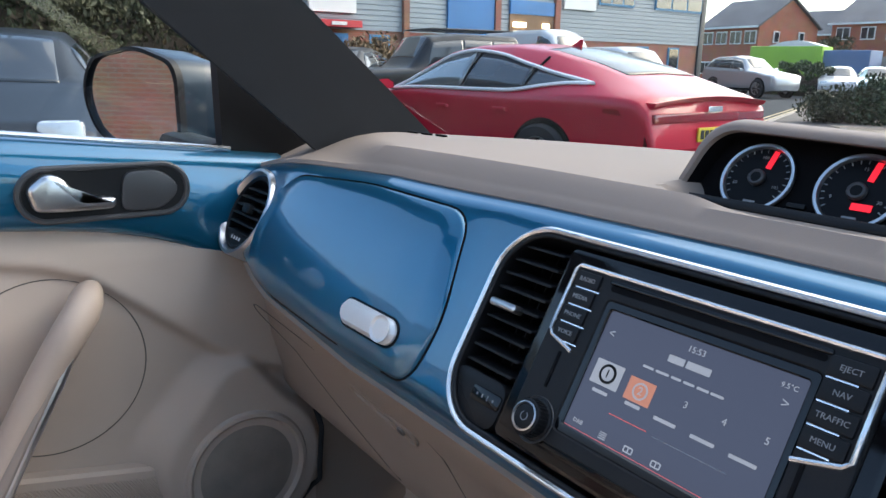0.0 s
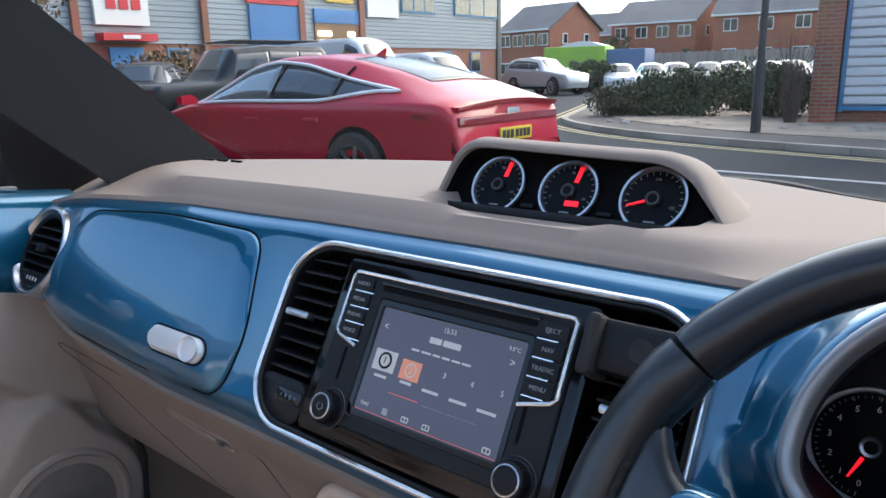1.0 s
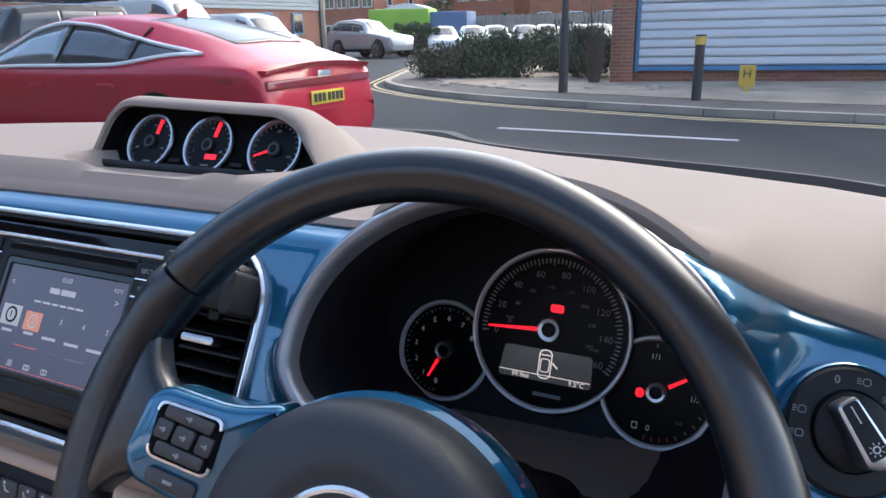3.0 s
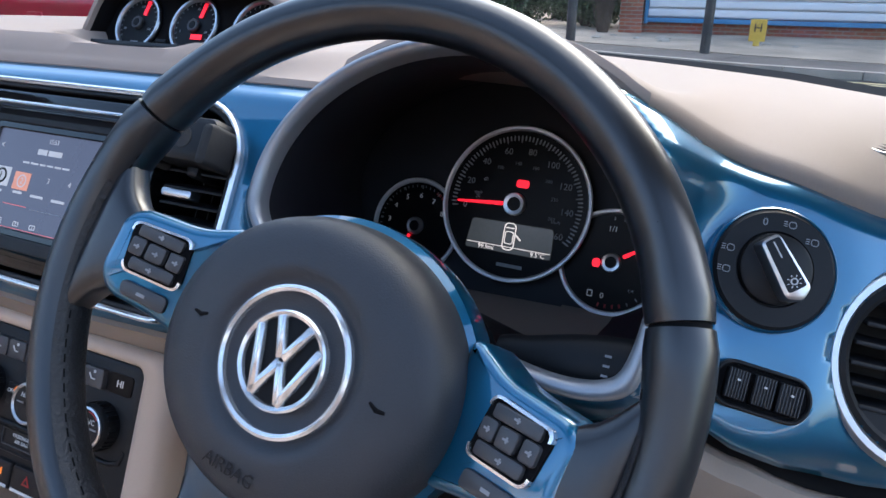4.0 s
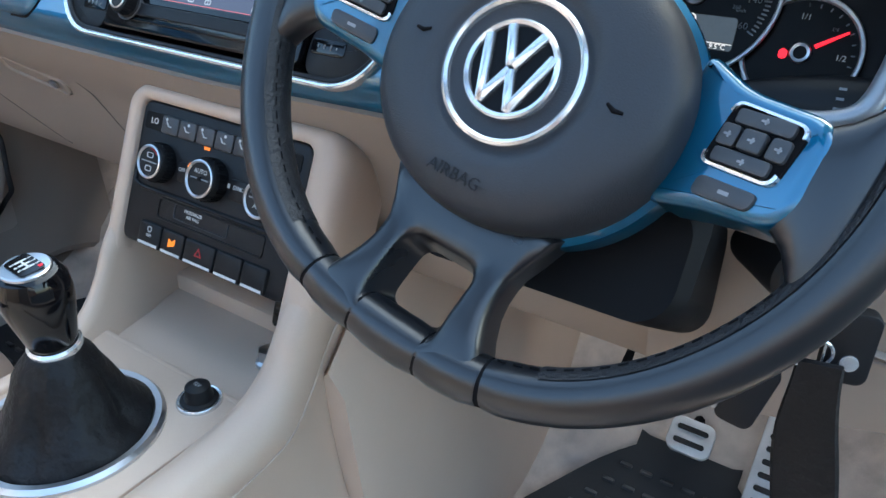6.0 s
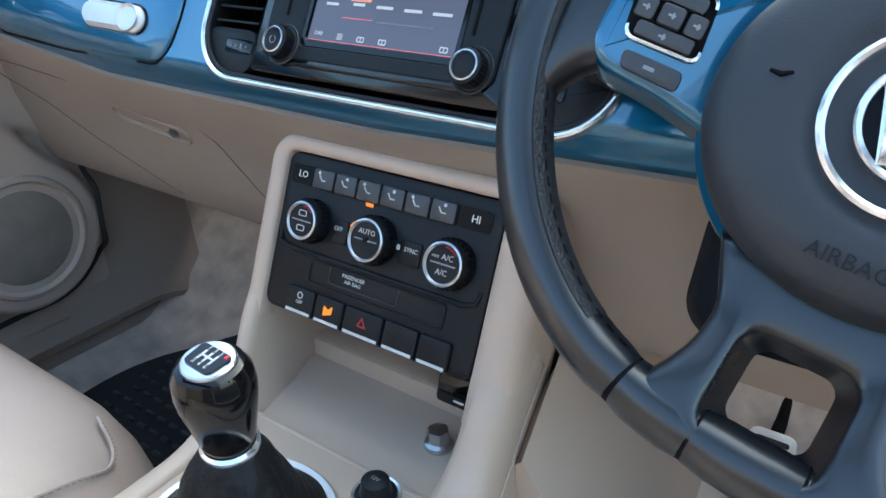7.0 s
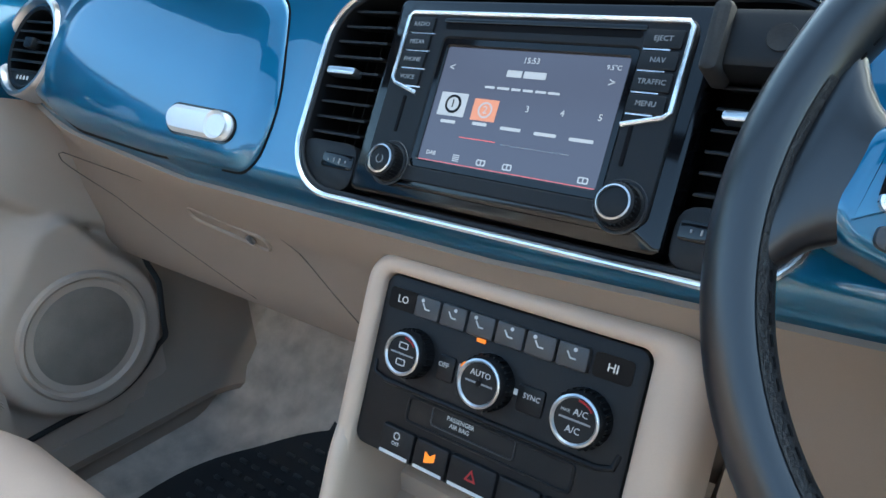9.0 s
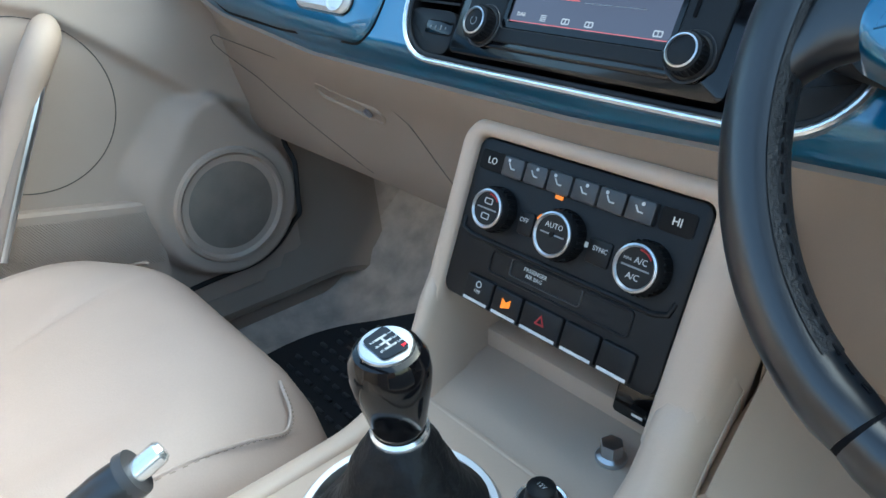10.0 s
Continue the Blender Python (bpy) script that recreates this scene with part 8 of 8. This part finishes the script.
for a0, a1, low, top in ((-53.3, -49.8, 0.0, 4.0), (-48.6, -45.3, 3.42, 4.0)):
    xa, xb = shop_x(a0), shop_x(a1)
    cx, w = (xa + xb) / 2, xb - xa
    sh = part("shutter", box(w, 0.10, top - low, (cx, -0.05, (top + low) / 2)), BLUE_DOOR, shop, "blue roller shutter")
    for k in range(int((top - low) / 0.16)):
        part("shutter_rib", box(w - 0.04, 0.03, 0.02, (cx, -0.11, low + 0.08 + 0.16 * k)), BLUE_DOOR, sh)
    part("door_post", box(0.30, 0.24, 6.4, (xb + 0.17, -0.05, 3.2)), BRICK_RED, shop, "brown brick pier")
    if low:
        # flat plates on the wall; the bay's dimness is in their brown colours
        part("open_bay", box(w - 0.02, 0.06, 2.6, (cx, -0.03, 1.3)), material("dim_workshop", (0.12, 0.08, 0.05), 0.8), shop, "dim open bay")
        part("open_top", box(w - 0.02, 0.07, 0.82, (cx, -0.035, 3.01)), material("brown_workshop", (0.22, 0.13, 0.075), 0.8), shop, "dim brown bay")
        for f, lw in ((0.20, 0.75), (0.80, 0.42)):
            part("tube_light", box(lw, 0.08, 0.20, (xa + w * f, -0.12, 2.98), 0.03), TUBE_LIGHT, shop, "lit workshop lamp")
        part("yellow_board", box(w * 0.6, 0.10, 0.5, (cx + 0.2, -0.08, 4.55)), YELLOW, shop, "yellow sign board")
    else:
        part("red_board", box(w + 0.2, 0.12, 0.55, (cx, -0.08, top + 0.32)), RED_SIGN, shop, "red sign board")
        part("board_bar", box(w * 0.35, 0.05, 0.14, (cx + 0.1, -0.16, top + 0.30)), WHITE_TRIM, shop, "white bar of lettering")
        part("notice", box(0.75, 0.08, 0.42, (xb - 0.55, -0.12, 2.25)), YELLOW, shop, "yellow notice")
for a0, a1 in ((-42.0, -39.5), (-38.0, -34.8)):
    xa, xb = shop_x(a0), shop_x(a1)
    w = part("window", box(xb - xa, 0.08, 1.7, ((xa + xb) / 2, -0.03, 4.95)), BLUE_FRAME, shop, "blue framed window")
    for i in range(3):
        part("pane", box((xb - xa) / 3 - 0.12, 0.05, 1.5, (xa + (xb - xa) * (i + 0.5) / 3, -0.06, 4.95)), DARK_PANE, w)
xa, xb = shop_x(-44.6), shop_x(-42.3)
part("pale_board", box(xb - xa, 0.10, 1.3, ((xa + xb) / 2, -0.06, 4.45)), WHITE_TRIM, shop, "pale sign board")
xa, xb = shop_x(-63.8), shop_x(-60.3)
bd = part("sign_board", box(xb - xa, 0.14, 1.75, ((xa + xb) / 2, -0.10, 3.9)), WHITE_TRIM, shop, "white sign board")
for i in range(3):
    part("sign_block", box(0.32, 0.06, 0.42, (xa + (xb - xa) * (0.30 + 0.23 * i), -0.18, 3.75)), RED_SIGN, bd, "plain red block")
can = part("red_canopy", box(xb - xa, 0.6, 0.24, ((xa + xb) / 2, -0.3, 2.62)), RED_SIGN, shop, "red canopy")
part("canopy_bar", box(0.6, 0.04, 0.12, ((xa + xb) / 2, -0.62, 2.62)), WHITE_TRIM, can, "white bar of lettering")
part("shop_door", box(1.2, 0.08, 2.3, (xb - 0.9, -0.02, 1.15)), BLUE_DOOR, shop, "blue door")
for a in (-65.0, -56.5):
    part("drain_pipe", box(0.25, 0.18, 6.2, (shop_x(a), -0.08, 3.1)), BRICK_RED, shop, "brown pier")
for a in (-36.4, -38.6, -58.4):
    w = part("window", box(0.9, 0.08, 1.1, (shop_x(a), 0.02, 1.75)), BLUE_FRAME, shop, "blue framed window")
    part("pane", box(0.74, 0.05, 0.94, (shop_x(a), -0.01, 1.75)), DARK_PANE, w)
bush(-15.4, 14.6, 1.3, 2.0, 41, LEAF_AUTUMN, "brown autumn bush by the workshops", per=150, size=0.09, z0=0)
bush(-20.5, 11.4, 4.6, 1.75, 42, LEAF_AUTUMN, "brown autumn bush by the workshops", n=40, per=200, size=0.09, z0=0)

# ---- houses ----


def house(cx, cy, w, d, eave, ridge, turn, gable_end, label, windows=4):
    """A brick house: its x along the front, y to the back."""
    h = thing("brick_house", label, "house", m=pose(cx, cy, 0, 0, 0, turn))
    part("wall", loft([[(-w / 2, -d / 2, 0), (w / 2, -d / 2, 0), (w / 2, d / 2, 0), (-w / 2, d / 2, 0)], [(-w / 2, -d / 2, eave), (w / 2, -d / 2, eave), (w / 2, d / 2, eave), (-w / 2, d / 2, eave)]]), BRICK_ORANGE, h, "orange brick wall")
    for sx in (-1, 1):
        part("gable", loft([[(sx * w / 2, -d / 2, eave), (sx * w / 2, d / 2, eave), (sx * w / 2, 0, ridge - 0.1)], [(sx * (w / 2 - 0.3), -d / 2, eave), (sx * (w / 2 - 0.3), d / 2, eave), (sx * (w / 2 - 0.3), 0, ridge - 0.1)]]), BRICK_ORANGE, h, "brick gable")
        rf = part("roof", loft([[(-w / 2 - 0.25, sx * (d / 2 + 0.35), eave - 0.15), (-w / 2 - 0.25, 0, ridge), (-w / 2 - 0.25, 0, ridge + 0.16), (-w / 2 - 0.25, sx * (d / 2 + 0.4), eave)], [(w / 2 + 0.25, sx * (d / 2 + 0.35), eave - 0.15), (w / 2 + 0.25, 0, ridge), (w / 2 + 0.25, 0, ridge + 0.16), (w / 2 + 0.25, sx * (d / 2 + 0.4), eave)]]), ROOF_TILE, h, "grey tiled roof slope")
        part("gutter", box(w + 0.4, 0.14, 0.16, (0, sx * (d / 2 + 0.42), eave - 0.08)), WHITE_TRIM, h, "white gutter")
    for k in range(windows):
        x = -w / 2 + w * (k + 0.5) / windows
        for z in (eave - 0.95, eave - 3.6):
            wn_ = part("window", box(1.25, 0.14, 1.15, (x, -d / 2 - 0.03, z)), WHITE_TRIM, h, "white framed window")
            for s in (-1, 1):
                part("pane", box(0.50, 0.05, 0.95, (x + s * 0.30, -d / 2 - 0.10, z)), DARK_PANE, wn_)
    for z in (eave - 0.9,):
        for y in (-1.6, 1.6):
            wn_ = part("window", box(0.14, 0.7, 1.0, (gable_end * (w / 2 + 0.03), y, z)), WHITE_TRIM, h, "white framed window")
            part("pane", box(0.05, 0.5, 0.8, (gable_end * (w / 2 + 0.10), y, z)), DARK_PANE, wn_)
    return h


house(-38.6, 64.3, 6.5, 7.5, 5.0, 7.4, -10, 1, "orange brick house with a grey roof beyond the yard")
house(-30.6, 75.0, 8.8, 9.0, 5.6, 7.9, 0, 1, "orange brick house with dormer lights beyond the fence", 4)
house(-20.0, 74.0, 9.0, 9.0, 5.8, 8.8, 6, -1, "orange brick house beyond the fence", 3)
house(-11.0, 78.0, 9.0, 9.0, 5.8, 8.8, 6, -1, "orange brick house beyond the fence", 3)
house(-40.5, 86.0, 9.0, 8.0, 5.2, 7.8, 10, 1, "small orange brick house far behind", 3)

# ---- fence, containers, hedge ----
fence = thing("board_fence", "weathered timber board fence behind the parked cars", "fence")
fm = None
for k in range(150):
    if fm is None:
        fm = finish(box(0.20, 0.03, 2.2, (0, 0, 1.1), 0.005), "board", FENCE)
    t = k / 149
    part("board", fm, FENCE, fence, "", pose(-21.5 + 22.0 * t, 49.5 - 1.0 * t + 0.02 * (k % 2), 0.05 * math.sin(k * 1.7), 0, 0, -3))
for k in range(11):
    part("rail_post", box(0.12, 0.12, 2.1, (-21.5 + 2.2 * k, 49.4, 1.05)), FENCE, fence)
ctn = single("green_skip", box(4.4, 2.4, 2.0, (0, 0, 1.75), 0.08), GREEN_TARP, "lime green covered container beyond the hedge", "container", m=pose(-25.5, 46.5, 0, 0, 0, 12))
bcn = single("blue_container", box(3.0, 2.4, 2.5, (0, 0, 1.25), 0.06), BLUE_BOX, "dull blue steel container", "container", m=pose(-22.2, 47.5, 0, 0, 0, 8))
tarp = single("white_cover", loft([[(-1.6 + 3.2 * i / 8, -1, 2.75 + 0.35 * math.sin(math.pi * i / 8)) for i in range(9)] + [(1.6, -1, 2.6), (-1.6, -1, 2.6)], [(-1.6 + 3.2 * i / 8, 1, 2.75 + 0.35 * math.sin(math.pi * i / 8)) for i in range(9)] + [(1.6, 1, 2.6), (-1.6, 1, 2.6)]]), WHITE_TRIM, "white sheet over the green container", "cover", m=pose(-25.0, 46.5, 0, 0, 0, 12))


def hedge(x0, y0, x1, y1, h, d, seed, mat, label, n=60, per=170, size=0.06):
    rnd = random.Random(seed)
    hd = thing("hedge", label, "hedge")
    a, b = Vector((x0, y0, 0)), Vector((x1, y1, 0))
    rings = []
    t = (b - a).normalized()
    nrm = Vector((-t.y, t.x, 0))
    for k in range(13):
        c = a.lerp(b, k / 12)
        w = d * 0.18 * (0.8 + 0.3 * rnd.random())
        hh = h * 0.6 * (0.85 + 0.2 * rnd.random())
        rings.append([tuple(c + nrm * w + Vector((0, 0, 0))), tuple(c + nrm * w + Vector((0, 0, hh * 0.8))), tuple(c + Vector((0, 0, hh))), tuple(c - nrm * w + Vector((0, 0, hh * 0.8))), tuple(c - nrm * w)])
    part("branches", loft(rings), BARK, hd, "dark inner branches")
    lf = bmesh.new()
    for k in range(n):
        c = a.lerp(b, rnd.random()) + nrm * rnd.uniform(-d / 2, d / 2) * 0.8 + Vector((0, 0, h * rnd.uniform(0.08, 0.9)))
        leaves(lf, rnd, c, h * rnd.uniform(0.10, 0.2), per, size, 0.9)
    part("foliage", raw(lf, "foliage", mat), mat, hd, "dense mixed leaves")
    return hd


hedge(-21.8, 36.8, -17.2, 35.5, 1.75, 1.6, 31, LEAF_DARK, "clipped dark hedge beside the side road")
hedge(-31.5, 62.0, -29.0, 62.0, 4.2, 2.0, 32, LEAF_HEDGE, "tall hedge before the houses", 40, 90, 0.12)
hedge(-10.5, 2.7, -9.0, -2.2, 3.3, 1.6, 33, LEAF_HEDGE, "tall mixed hedge beside the parked cars", 150, 260, 0.045)
hedge(-11.0, 4.0, -10.4, 2.6, 3.0, 1.6, 34, LEAF_AUTUMN, "tall hedge with brown autumn leaves", 80, 220, 0.045)
hedge(-27.0, 53.0, -20.0, 52.5, 2.6, 1.2, 35, LEAF_DARK, "low hedge above the fence", 40, 90, 0.1)

# ---- brick unit behind the car, seen in the mirror ----
back = thing("brick_unit", "brick unit with a pale clad band and dark roof", "building", m=pose(-6.0, -11.5, 0, 0, 0, 6))
part("wall", box(56, 0.4, 3.4, (0, 0, 1.7)), BRICK_DARK, back, "red brick wall")
part("upper_wall", box(56, 0.5, 1.5, (0, -0.05, 4.35)), CLAD, back, "pale clad upper wall")
part("band", box(56.1, 0.56, 0.3, (0, 0, 3.5)), BLUE_FRAME, back, "blue band")
part("roof", loft([[(x, 0.5, 5.0), (x, -7.0, 9.3), (x, -7.0, 9.6), (x, 0.6, 5.2)] for x in (-28.2, 28.2)]), ROOF_TILE, back, "dark tiled roof")
for k in range(9):
    w = part("window", box(1.8, 0.5, 1.0, (-20 + 5.0 * k, 0.02, 2.3)), WHITE_TRIM, back, "white framed window")
    part("pane", box(1.6, 0.54, 0.8, (-20 + 5.0 * k, 0.02, 2.3)), DARK_PANE, w)

# the land rises gently ahead of the parked car
for ob in scene.objects:
    if ob not in cabin and ob.parent is None:
        ob.matrix_basis = pose(0, 0, 0, 0.83) @ ob.matrix_basis
